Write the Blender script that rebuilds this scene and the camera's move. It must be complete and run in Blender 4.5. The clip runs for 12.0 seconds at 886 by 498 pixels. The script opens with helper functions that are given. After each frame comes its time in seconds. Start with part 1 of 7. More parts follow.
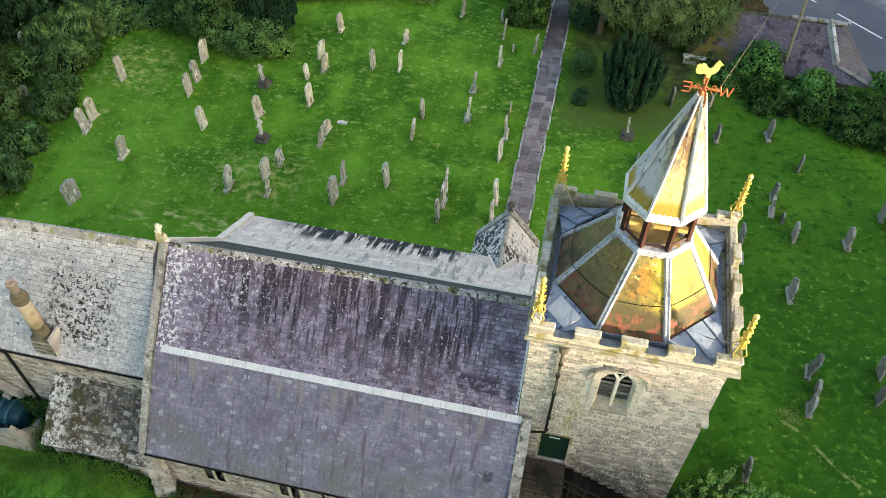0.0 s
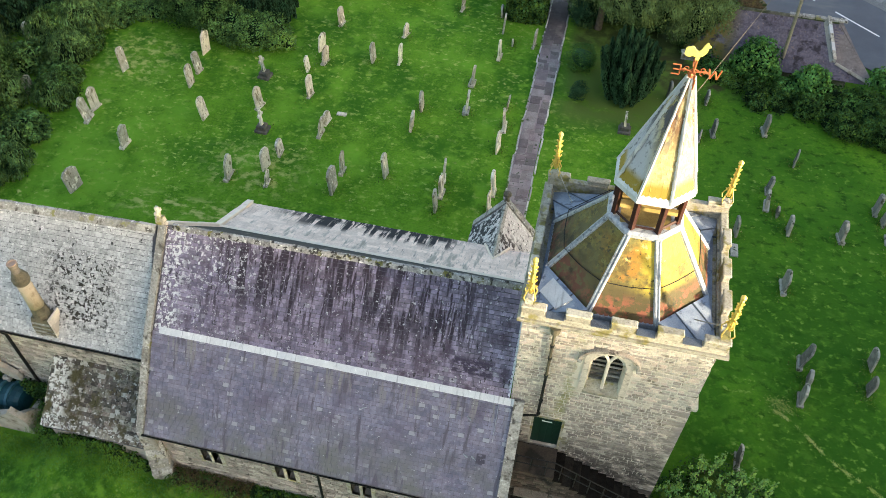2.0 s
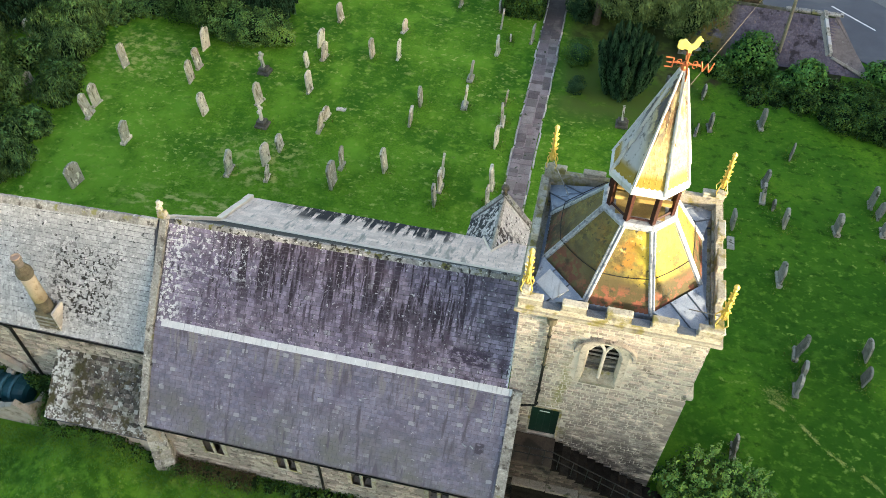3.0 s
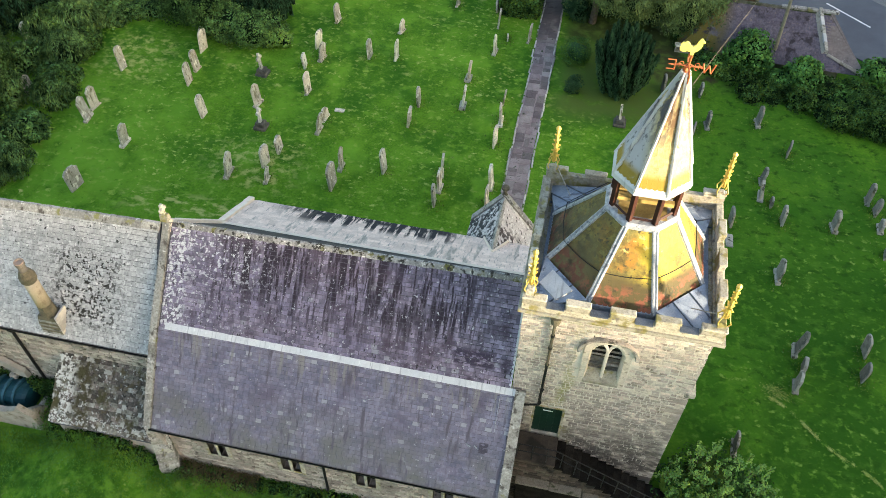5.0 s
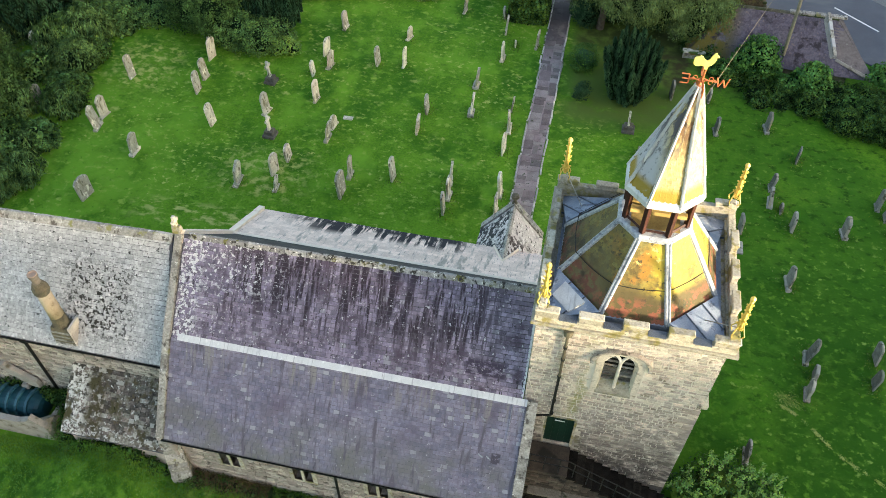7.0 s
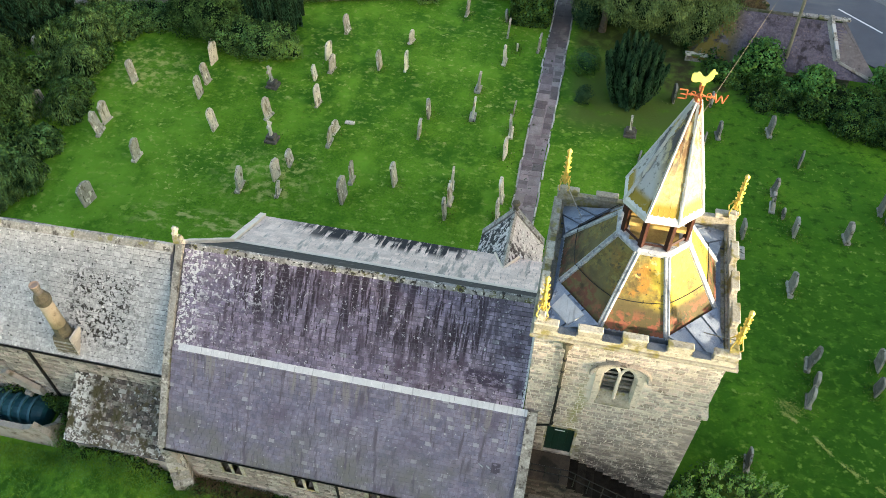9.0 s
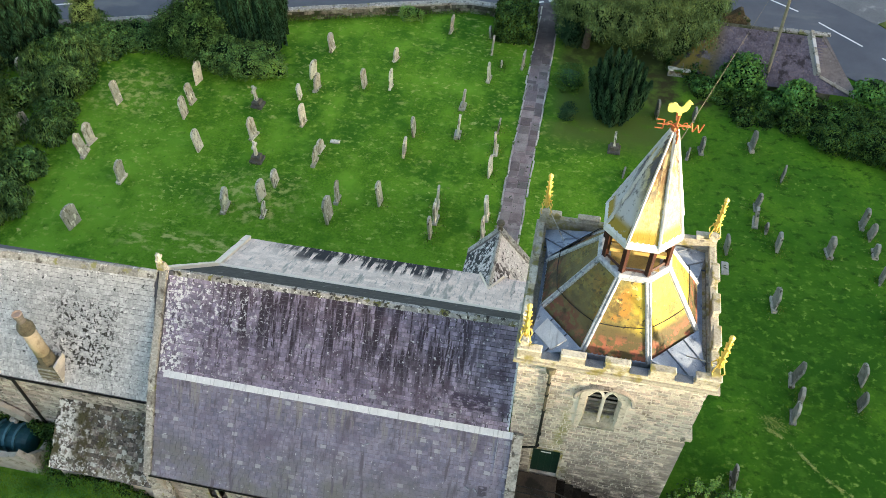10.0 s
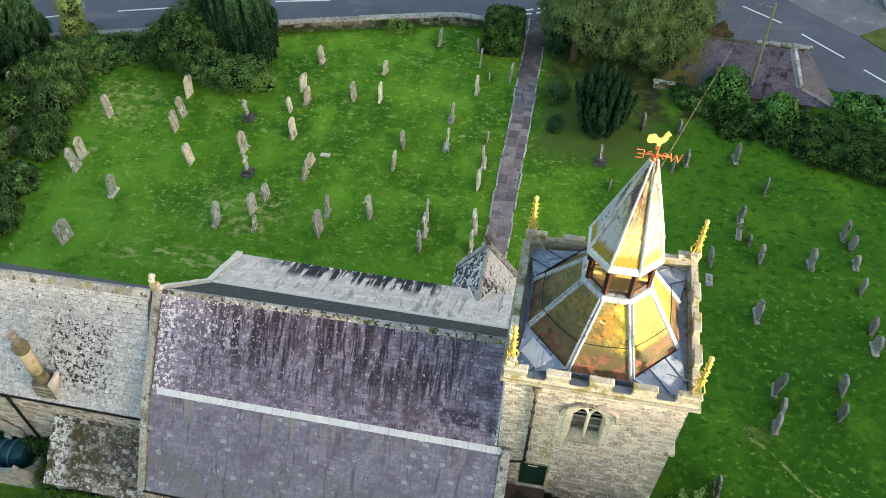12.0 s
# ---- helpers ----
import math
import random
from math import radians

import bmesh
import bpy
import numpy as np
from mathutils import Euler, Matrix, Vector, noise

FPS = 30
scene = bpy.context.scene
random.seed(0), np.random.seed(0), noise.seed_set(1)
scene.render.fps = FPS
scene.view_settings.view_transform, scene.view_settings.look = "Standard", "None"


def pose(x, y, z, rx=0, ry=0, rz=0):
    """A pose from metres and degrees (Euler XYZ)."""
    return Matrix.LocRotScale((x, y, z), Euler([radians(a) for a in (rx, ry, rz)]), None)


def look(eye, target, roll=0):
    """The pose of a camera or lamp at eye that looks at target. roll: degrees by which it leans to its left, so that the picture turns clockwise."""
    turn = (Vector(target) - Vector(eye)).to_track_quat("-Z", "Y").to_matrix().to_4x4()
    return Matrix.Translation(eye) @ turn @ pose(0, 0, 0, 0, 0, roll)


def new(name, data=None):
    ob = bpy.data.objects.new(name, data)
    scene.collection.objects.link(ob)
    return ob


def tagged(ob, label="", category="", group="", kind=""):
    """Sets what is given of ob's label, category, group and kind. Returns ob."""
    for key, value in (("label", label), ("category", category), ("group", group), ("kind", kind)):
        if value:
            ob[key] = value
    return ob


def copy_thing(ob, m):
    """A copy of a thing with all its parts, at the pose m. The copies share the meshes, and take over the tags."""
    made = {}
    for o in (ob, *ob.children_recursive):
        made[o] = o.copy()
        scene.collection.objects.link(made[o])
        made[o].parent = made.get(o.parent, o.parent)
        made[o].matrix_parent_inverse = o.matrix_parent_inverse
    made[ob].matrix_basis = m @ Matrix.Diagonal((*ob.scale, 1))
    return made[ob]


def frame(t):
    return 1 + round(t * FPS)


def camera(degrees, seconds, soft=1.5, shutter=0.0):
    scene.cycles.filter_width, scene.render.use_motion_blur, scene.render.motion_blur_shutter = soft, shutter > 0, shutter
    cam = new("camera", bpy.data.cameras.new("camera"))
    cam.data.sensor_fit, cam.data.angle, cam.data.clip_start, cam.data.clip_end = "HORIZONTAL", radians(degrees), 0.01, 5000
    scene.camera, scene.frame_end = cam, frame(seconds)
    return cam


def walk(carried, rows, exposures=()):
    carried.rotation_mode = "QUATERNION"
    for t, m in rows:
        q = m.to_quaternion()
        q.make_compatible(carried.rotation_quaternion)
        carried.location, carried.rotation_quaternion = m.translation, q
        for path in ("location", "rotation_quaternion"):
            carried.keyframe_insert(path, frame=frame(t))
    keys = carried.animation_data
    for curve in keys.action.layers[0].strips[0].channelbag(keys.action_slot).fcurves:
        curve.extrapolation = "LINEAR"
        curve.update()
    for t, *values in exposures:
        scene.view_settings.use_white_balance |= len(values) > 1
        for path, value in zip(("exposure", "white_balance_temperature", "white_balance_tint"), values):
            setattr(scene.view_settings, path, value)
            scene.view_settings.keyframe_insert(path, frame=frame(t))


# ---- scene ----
cam = camera(57.6, 12.0, soft=0.5)
PATH = [
    (0, (-0.084, -0.007, 26.787), (-0.352, 1.269, 25.27), 0.8),
    (0.5, (0.186, -0.117, 26.677), (-0.12, 1.149, 25.159), 1.0),
    (1, (0.307, -0.187, 26.571), (0.049, 1.092, 25.055), 1.6),
    (1.5, (0.239, -0.333, 26.618), (-0.022, 0.947, 25.104), 1.2),
    (2, (0.235, -0.555, 26.697), (-0.037, 0.723, 25.183), 1.2),
    (2.5, (0.315, -0.764, 26.764), (0.028, 0.502, 25.242), 1.1),
    (3, (0.355, -0.836, 26.849), (0.084, 0.436, 25.329), 1.0),
    (5, (0.127, -0.885, 27.009), (-0.131, 0.385, 25.486), 0.9),
    (5.5, (0.042, -0.856, 27.051), (-0.213, 0.417, 25.53), 0.8),
    (6, (-0.055, -0.812, 27.108), (-0.316, 0.457, 25.584), 0.6),
    (6.5, (-0.114, -0.762, 27.19), (-0.376, 0.512, 25.671), 0.4),
    (7, (-0.124, -0.73, 27.224), (-0.394, 0.54, 25.703), 0.3),
    (9, (-0.045, -0.372, 27.539), (-0.325, 0.887, 26.011), -0.2),
    (9.5, (0.013, -0.095, 27.746), (-0.246, 1.18, 26.227), -0.1),
    (10, (0.096, 0.0, 27.939), (-0.164, 1.278, 26.423), -0.1),
    (10.5, (0.206, 0.054, 28.053), (-0.076, 1.322, 26.531), -0.2),
    (11, (0.256, 0.145, 28.19), (-0.014, 1.421, 26.674), 0.1),
    (11.5, (0.239, 0.167, 28.441), (-0.001, 1.452, 26.927), 0.3),
    (12, (0.154, 0.131, 28.742), (-0.084, 1.413, 27.226), 0.4),
]
EXPOSURE = 2.14
walk(cam, [(t, look(eye, target, roll)) for t, eye, target, roll in PATH], [(0, EXPOSURE, 6750, 10), (12, EXPOSURE, 6750, 10)])
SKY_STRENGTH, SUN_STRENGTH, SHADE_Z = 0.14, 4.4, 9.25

# ---------------------------------------------------------------- light
SUN_ELEV, SUN_AZ, SUN_ANGLE = 8.0, 66.0, 3.5          # degrees; the azimuth runs from -y towards +x
world = bpy.data.worlds.new("world")
scene.world = world
world.use_nodes = True
wn = world.node_tree.nodes
sky = wn.new("ShaderNodeTexSky")
sky.sky_type, sky.sun_disc = "NISHITA", False
sky.sun_elevation, sky.sun_rotation = radians(SUN_ELEV), radians(180 - SUN_AZ)
sky.air_density, sky.dust_density = 1.0, 2.0
wn["Background"].inputs["Strength"].default_value = SKY_STRENGTH
world.node_tree.links.new(sky.outputs["Color"], wn["Background"].inputs["Color"])
sun_way = Vector((math.sin(radians(SUN_AZ)) * math.cos(radians(SUN_ELEV)),
                  -math.cos(radians(SUN_AZ)) * math.cos(radians(SUN_ELEV)), math.sin(radians(SUN_ELEV))))
sun_data = bpy.data.lights.new("sun", "SUN")
sun_data.energy, sun_data.angle, sun_data.color = SUN_STRENGTH, radians(SUN_ANGLE), (1.0, 0.87, 0.63)
sun = new("sun", sun_data)
sun.matrix_world = look(sun_way * 80, (0, 0, 0))


# ---------------------------------------------------------------- materials
def surface(name, dark, light, scale=3.0, rough=0.8, metal=0.0, piece=0.0, tint=0.0, stains_and_shading=(), bump=0.15, grain=40.0, spec=0.3, rare=None, speck=0.35):
    """A material whose colour runs from dark to light by two noises, varies from piece to piece and bears overlays:
    staining, and at some places painted light or shade. An overlay: (colour, (sx, sy, sz), low, high, bands), each band
    being (axis, none, full), and then wide patches (px, py, low, high) that gather it here and there."""
    m = bpy.data.materials.new(name)
    m.use_nodes = True
    nt = m.node_tree
    n, link = nt.nodes, nt.links.new
    bsdf = n["Principled BSDF"]
    bsdf.inputs["Roughness"].default_value, bsdf.inputs["Metallic"].default_value = rough, metal
    bsdf.inputs["Specular IOR Level"].default_value = spec
    geo = n.new("ShaderNodeNewGeometry")
    sep = n.new("ShaderNodeSeparateXYZ")
    link(geo.outputs["Position"], sep.inputs[0])

    def field(sx, sy, sz, detail=5.0, ro=0.6):
        mp = n.new("ShaderNodeMapping")
        mp.inputs["Scale"].default_value = (sx, sy, sz)
        link(geo.outputs["Position"], mp.inputs["Vector"])
        no = n.new("ShaderNodeTexNoise")
        no.inputs["Scale"].default_value, no.inputs["Detail"].default_value, no.inputs["Roughness"].default_value = 1.0, detail, ro
        link(mp.outputs[0], no.inputs["Vector"])
        return no.outputs["Fac"]

    def span(value, lo, hi, a=0.0, b=1.0):
        mr = n.new("ShaderNodeMapRange")
        mr.interpolation_type = "SMOOTHSTEP"
        for key, v in (("From Min", lo), ("From Max", hi), ("To Min", a), ("To Max", b)):
            mr.inputs[key].default_value = v
        link(value, mr.inputs["Value"])
        return mr.outputs[0]

    def calc(op, a, b):
        c = n.new("ShaderNodeMath")
        c.operation = op
        for i, v in enumerate((a, b)):
            if isinstance(v, (int, float)):
                c.inputs[i].default_value = v
            else:
                link(v, c.inputs[i])
        return c.outputs[0]

    def blend(fac, a, b):
        mx = n.new("ShaderNodeMix")
        mx.data_type = "RGBA"
        link(fac, mx.inputs["Factor"])
        for i, v in ((6, a), (7, b)):
            if isinstance(v, tuple):
                mx.inputs[i].default_value = (*v, 1)
            else:
                link(v, mx.inputs[i])
        return mx.outputs[2]

    big = span(field(scale, scale, scale), 0.3, 0.7)
    fine = field(grain, grain, grain, 3.0)
    colour = blend(calc("ADD", calc("MULTIPLY", big, 1 - speck), calc("MULTIPLY", span(fine, 0.36, 0.64), speck)), dark, light)
    if piece:
        ob = n.new("ShaderNodeObjectInfo")
        chance = calc("FRACT", calc("ADD", ob.outputs["Random"], geo.outputs["Random Per Island"]), 0.0)
        hsv = n.new("ShaderNodeHueSaturation")
        link(colour, hsv.inputs["Color"])
        link(span(chance, 0.0, 1.0, 1 - piece, 1 + piece), hsv.inputs["Value"])
        if tint:
            other = calc("FRACT", calc("MULTIPLY", chance, 7.31), 0.0)
            link(span(other, 0.0, 1.0, 0.5 - tint, 0.5 + tint), hsv.inputs["Hue"])
            link(span(other, 0.0, 1.0, 1 + 4 * tint, 1 - 4 * tint), hsv.inputs["Saturation"])
        colour = hsv.outputs[0]
        if rare:
            third = calc("FRACT", calc("MULTIPLY", chance, 13.7), 0.0)
            colour = blend(span(third, 1 - rare[1], 1 - rare[1] + 0.01, 0.0, 0.8), colour, rare[0])
    for shade, (sx, sy, sz), lo, hi, bands, *patches in stains_and_shading:
        fac = span(field(sx, sy, sz), lo, hi)
        for px, py, p_lo, p_hi in patches:
            fac = calc("MULTIPLY", fac, span(field(px, py, 0.2, 2.0), p_lo, p_hi))
        for axis, none, full in bands:
            if none < full:
                fac = calc("MULTIPLY", fac, span(sep.outputs["XYZ".index(axis)], none, full))
            else:
                fac = calc("MULTIPLY", fac, span(sep.outputs["XYZ".index(axis)], full, none, 1.0, 0.0))
        colour = blend(fac, colour, shade)
    link(colour, bsdf.inputs["Base Color"])
    link(span(fine, 0.2, 0.8, max(0.05, rough - 0.12), min(1.0, rough + 0.1)), bsdf.inputs["Roughness"])
    if bump:
        bp = n.new("ShaderNodeBump")
        bp.inputs["Strength"].default_value, bp.inputs["Distance"].default_value = bump, 0.03
        link(calc("ADD", fine, calc("MULTIPLY", big, 0.6)), bp.inputs["Height"])
        link(bp.outputs[0], bsdf.inputs["Normal"])
    return m


M = {
    "grass": surface("grass", (0.046, 0.145, 0.008), (0.145, 0.315, 0.021), 0.5, 0.9, bump=0.8, grain=9.0, spec=0.1, speck=0.4, stains_and_shading=(
        ((0.04, 0.138, 0.009), (0.2, 0.2, 1), 0.46, 0.62, ()),
        # two darker lawn tones towards +x, split by y
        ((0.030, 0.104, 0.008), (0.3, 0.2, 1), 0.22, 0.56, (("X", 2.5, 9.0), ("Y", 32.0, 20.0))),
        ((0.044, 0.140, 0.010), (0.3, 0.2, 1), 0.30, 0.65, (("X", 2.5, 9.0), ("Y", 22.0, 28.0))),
        ((0.16, 0.345, 0.027), (0.42, 0.32, 1), 0.50, 0.70, (("X", 3.0, -3.0), ("Y", 21.5, 25.0))),
        ((0.15, 0.33, 0.027), (0.5, 0.5, 1), 0.32, 0.62, (("X", -17.0, -21.5), ("Y", 31.0, 27.0))),
        ((0.165, 0.335, 0.03), (1.2, 1.5, 1), 0.52, 0.74, (("X", 8.0, -1.0),)),
        ((0.24, 0.37, 0.055), (2.2, 2.7, 1), 0.54, 0.70, (("X", 7.0, -1.0),)),
        ((0.13, 0.26, 0.022), (2.9, 3.3, 1), 0.52, 0.74, (("X", 13.0, 3.0),)),
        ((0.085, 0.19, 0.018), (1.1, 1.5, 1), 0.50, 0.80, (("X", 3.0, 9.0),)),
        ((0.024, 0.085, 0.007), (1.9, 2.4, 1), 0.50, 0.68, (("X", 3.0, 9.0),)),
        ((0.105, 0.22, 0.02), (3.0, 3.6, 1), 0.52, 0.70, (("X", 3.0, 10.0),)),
        ((0.046, 0.15, 0.011), (3.0, 3.4, 1), 0.58, 0.78, ()),
        ((0.34, 0.40, 0.11), (1.5, 1.9, 1), 0.55, 0.72, (("X", 5.0, -2.0),), (0.22, 0.2, 0.50, 0.62)),
        ((0.34, 0.43, 0.10), (3.0, 3.8, 1), 0.57, 0.67, (("X", 7.0, 0.0),), (0.3, 0.25, 0.48, 0.60)),
        ((0.20, 0.30, 0.06), (3.0, 3.6, 1), 0.58, 0.68, (("X", 4.0, 9.0),), (0.25, 0.3, 0.50, 0.62)),
        ((0.46, 0.46, 0.15), (2.2, 2.8, 1), 0.59, 0.70, (("X", 5.0, -2.0),), (0.35, 0.3, 0.56, 0.66)),
        ((0.38, 0.42, 0.12), (2.0, 2.4, 1), 0.47, 0.64, (("X", -17.6, -15.4), ("X", -11.6, -13.2), ("Y", 22.8, 23.8), ("Y", 27.0, 25.6))),
        ((0.42, 0.44, 0.14), (1.2, 2.4, 1), 0.49, 0.64, (("X", -20.5, -18.0), ("X", -6.0, -9.0), ("Y", 20.6, 21.2), ("Y", 22.6, 21.8))),
        ((0.38, 0.42, 0.12), (2.0, 2.4, 1), 0.47, 0.64, (("X", -26.0, -24.8), ("X", -21.4, -22.8), ("Y", 29.2, 30.2), ("Y", 34.0, 32.8))),
        ((0.04, 0.13, 0.009), (1.0, 1.1, 1), 0.60, 0.80, ()),
        # darker grass north of the church, with paler patches
        ((0.034, 0.112, 0.010), (0.6, 0.6, 1), 0.40, 0.58, (("Y", 11.5, 8.5),)), ((0.12, 0.27, 0.026), (1.6, 1.6, 1), 0.46, 0.66, (("Y", 11.5, 9.0),)),
        ((0.098, 0.152, 0.03), (0.7, 0.7, 1), 0.22, 0.52, (("X", -1.6, -0.2), ("X", 7.0, 4.5), ("Y", 30.8, 33.0))),
        ((0.05, 0.048, 0.022), (0.9, 0.9, 1), 0.38, 0.62, (("X", 2.8, 4.0), ("X", 8.8, 7.2), ("Y", 35.0, 36.3))),
        # bare earth under the birch, with the tree's shade painted in
        ((0.042, 0.06, 0.018), (0.9, 0.9, 1), 0.30, 0.56, (("X", -1.3, -0.5), ("X", 6.0, 5.0), ("Y", 38.0, 39.3))))),
    "road": surface("road", (0.098, 0.102, 0.124), (0.138, 0.142, 0.167), 0.5, 0.85, bump=0.1, grain=30.0, stains_and_shading=(
        ((0.17, 0.17, 0.18), (0.25, 0.7, 1), 0.55, 0.75, ()),)),
    "gravel": surface("gravel", (0.15, 0.148, 0.155), (0.24, 0.235, 0.24), 0.8, 0.95, bump=0.4, speck=0.5, grain=12.0, stains_and_shading=(
        ((0.33, 0.32, 0.31), (0.9, 0.9, 1), 0.58, 0.7, ()),)),
    "line": surface("line", (0.7, 0.7, 0.7), (0.85, 0.85, 0.85), 4.0, 0.7, bump=0.05),
    "flag": surface("flag", (0.18, 0.14, 0.135), (0.33, 0.27, 0.26), 2.0, 0.85, piece=0.34, tint=0.02, speck=0.5, stains_and_shading=(
        # the last overlay paints damp and the trees' shade at the far end
        ((0.38, 0.335, 0.305), (2.0, 2.0, 1), 0.58, 0.72, ()), ((0.06, 0.07, 0.035), (4, 4, 1), 0.60, 0.70, ()), ((0.10, 0.083, 0.085), (0.9, 0.9, 1), 0.25, 0.55, (("Y", 36.5, 39.5),)))),
    "kerb": surface("kerb", (0.34, 0.32, 0.27), (0.66, 0.63, 0.56), 2.5, 0.9, piece=0.3, stains_and_shading=(
        ((0.09, 0.15, 0.03), (1.3, 1.3, 1), 0.54, 0.62, ()),)),
    "slate_upper": surface("slate_upper", (0.172, 0.138, 0.198), (0.325, 0.275, 0.352), 0.8, 0.55, piece=0.3, tint=0.02, spec=0.4, speck=0.45, grain=12.0, rare=((0.36, 0.35, 0.38), 0.03), stains_and_shading=(
        ((0.032, 0.02, 0.03), (3.2, 0.3, 0.42), 0.46, 0.58, (("Z", 5.3, 6.9), ("X", -11.2, -9.2), ("X", -0.6, -2.4))),
        ((0.035, 0.02, 0.032), (8.0, 0.8, 0.9), 0.52, 0.60, (("Z", 5.2, 6.6), ("X", -11.2, -9.8), ("X", -0.6, -2.4))),
        ((0.085, 0.058, 0.085), (1.0, 1.0, 1.0), 0.52, 0.68, ()),
        ((0.04, 0.032, 0.04), (14, 4, 5), 0.60, 0.65, ()),
        ((0.06, 0.042, 0.07), (4, 6, 6), 0.44, 0.50, (("X", -2.3, -2.15), ("X", -0.85, -1.05), ("Y", 12.42, 12.48), ("Y", 12.85, 12.72))),
        ((0.74, 0.73, 0.73), (8.5, 7, 7), 0.52, 0.545, (("X", -11.0, -11.4),)),
        ((0.68, 0.67, 0.68), (8, 7, 7), 0.57, 0.60, (("X", -7.6, -9.8), ("Z", 6.2, 6.9))),
        ((0.62, 0.61, 0.62), (9, 8, 8), 0.60, 0.63, (("X", -8.6, -11.0),)),
        ((0.55, 0.54, 0.56), (11, 11, 11), 0.62, 0.66, ()))),
    "slate_lower": surface("slate_lower", (0.150, 0.135, 0.193), (0.285, 0.266, 0.338), 1.1, 0.5, piece=0.13, tint=0.02, spec=0.4, speck=0.4, grain=9.0, rare=((0.42, 0.41, 0.45), 0.04), stains_and_shading=(
        ((0.172, 0.166, 0.15), (0.6, 0.6, 0.6), 0.34, 0.62, (("Z", 4.2, 2.8),)),
        ((0.14, 0.11, 0.16), (0.8, 0.8, 0.8), 0.48, 0.68, (("Z", 3.2, 4.2),)),
        ((0.13, 0.11, 0.14), (5, 0.8, 0.6), 0.55, 0.66, ()),
        ((0.27, 0.25, 0.24), (4.5, 0.7, 0.5), 0.50, 0.66, (("Z", 4.3, 4.9),)),
        ((0.075, 0.065, 0.088), (6, 6, 6), 0.42, 0.48, (("X", -1.03, -0.97), ("X", -0.68, -0.74), ("Y", 10.66, 10.70), ("Y", 10.92, 10.88))),
        ((0.50, 0.50, 0.51), (9, 9, 9), 0.65, 0.70, ()))),
    "slate_chancel": surface("slate_chancel", (0.355, 0.35, 0.35), (0.62, 0.61, 0.605), 2.2, 0.7, piece=0.13, tint=0.015, speck=0.65, grain=11.0, stains_and_shading=(
        ((0.035, 0.03, 0.025), (7.5, 7.5, 7.5), 0.53, 0.56, (("X", -16.6, -15.4), ("X", -13.0, -14.1), ("Z", 6.8, 6.3), ("Z", 4.1, 4.7))),
        ((0.05, 0.05, 0.05), (4.2, 4.2, 4.2), 0.66, 0.68, ()),
        ((0.16, 0.15, 0.15), (13, 9, 9), 0.61, 0.68, ()),
        ((0.76, 0.75, 0.73), (6, 6, 6), 0.60, 0.68, ()),
        ((0.26, 0.3, 0.31), (0.6, 0.6, 0.6), 0.45, 0.7, (("X", -14.5, -12.8), ("Z", 5.8, 4.2))))),
    "slate_aisle": surface("slate_aisle", (0.71, 0.545, 0.47), (0.93, 0.76, 0.67), 2.0, 0.92, piece=0.1, spec=0.05, speck=0.5, grain=14.0, stains_and_shading=(
        ((0.40, 0.355, 0.31), (3.5, 0.6, 0.6), 0.54, 0.68, ()),
        ((0.05, 0.05, 0.055), (3.6, 0.3, 0.3), 0.47, 0.53, (("Z", 3.95, 3.62), ("X", -11.4, -9.0), ("X", -2.9, -4.0))),
        ((0.05, 0.05, 0.055), (7.0, 1.0, 1.0), 0.42, 0.52, (("Z", 3.52, 3.34), ("X", -11.4, -9.4), ("X", -2.9, -4.0))),
        ((0.22, 0.2, 0.19), (9.0, 1.2, 1.2), 0.60, 0.72, ()))),
    "slate_mossy": surface("slate_mossy", (0.09, 0.078, 0.064), (0.25, 0.22, 0.185), 3.0, 0.9, piece=0.55, tint=0.03, bump=0.5, speck=0.5, grain=12.0, rare=((0.5, 0.48, 0.43), 0.07), stains_and_shading=(
        ((0.60, 0.59, 0.55), (8, 8, 8), 0.59, 0.65, ()),
        ((0.12, 0.095, 0.05), (3.0, 2.4, 2.4), 0.54, 0.68, ()),
        ((0.075, 0.062, 0.03), (5.0, 4.0, 4.0), 0.44, 0.56, (("X", -15.6, -15.3), ("X", -14.7, -15.0))),
        ((0.68, 0.67, 0.63), (6, 6, 6), 0.47, 0.55, (("X", -15.3, -15.8),)),
        ((0.60, 0.59, 0.55), (7, 7, 7), 0.53, 0.60, (("Z", 1.5, 1.2),)),
        ((0.08, 0.07, 0.03), (1.3, 1.0, 1.0), 0.54, 0.66, ()),
        ((0.03, 0.027, 0.024), (7, 7, 7), 0.60, 0.68, ()))),
    "slate_cottage": surface("slate_cottage", (0.085, 0.073, 0.105), (0.18, 0.155, 0.195), 0.9, 0.7, piece=0.16, tint=0.02, speck=0.5, grain=10.0, stains_and_shading=(
        ((0.17, 0.13, 0.022), (1.4, 1.4, 1.4), 0.28, 0.46, (("X", 8.2, 6.9),)), ((0.26, 0.2, 0.18), (5, 5, 5), 0.60, 0.7, ()), ((0.045, 0.036, 0.045), (1.5, 1.5, 1.5), 0.55, 0.66, ()))),
    "slate_valley": surface("slate_valley", (0.035, 0.033, 0.037), (0.10, 0.092, 0.098), 2.5, 0.85, speck=0.5, grain=10.0, stains_and_shading=(
        ((0.2, 0.19, 0.19), (4, 1, 1), 0.60, 0.70, ()),)),
    "slate_wing": surface("slate_wing", (0.15, 0.125, 0.125), (0.25, 0.215, 0.21), 1.2, 0.85, speck=0.5, grain=8.0, stains_and_shading=(
        ((0.34, 0.32, 0.30), (3, 3, 3), 0.62, 0.7, ()), ((0.09, 0.075, 0.08), (2, 2, 2), 0.55, 0.68, ()))),
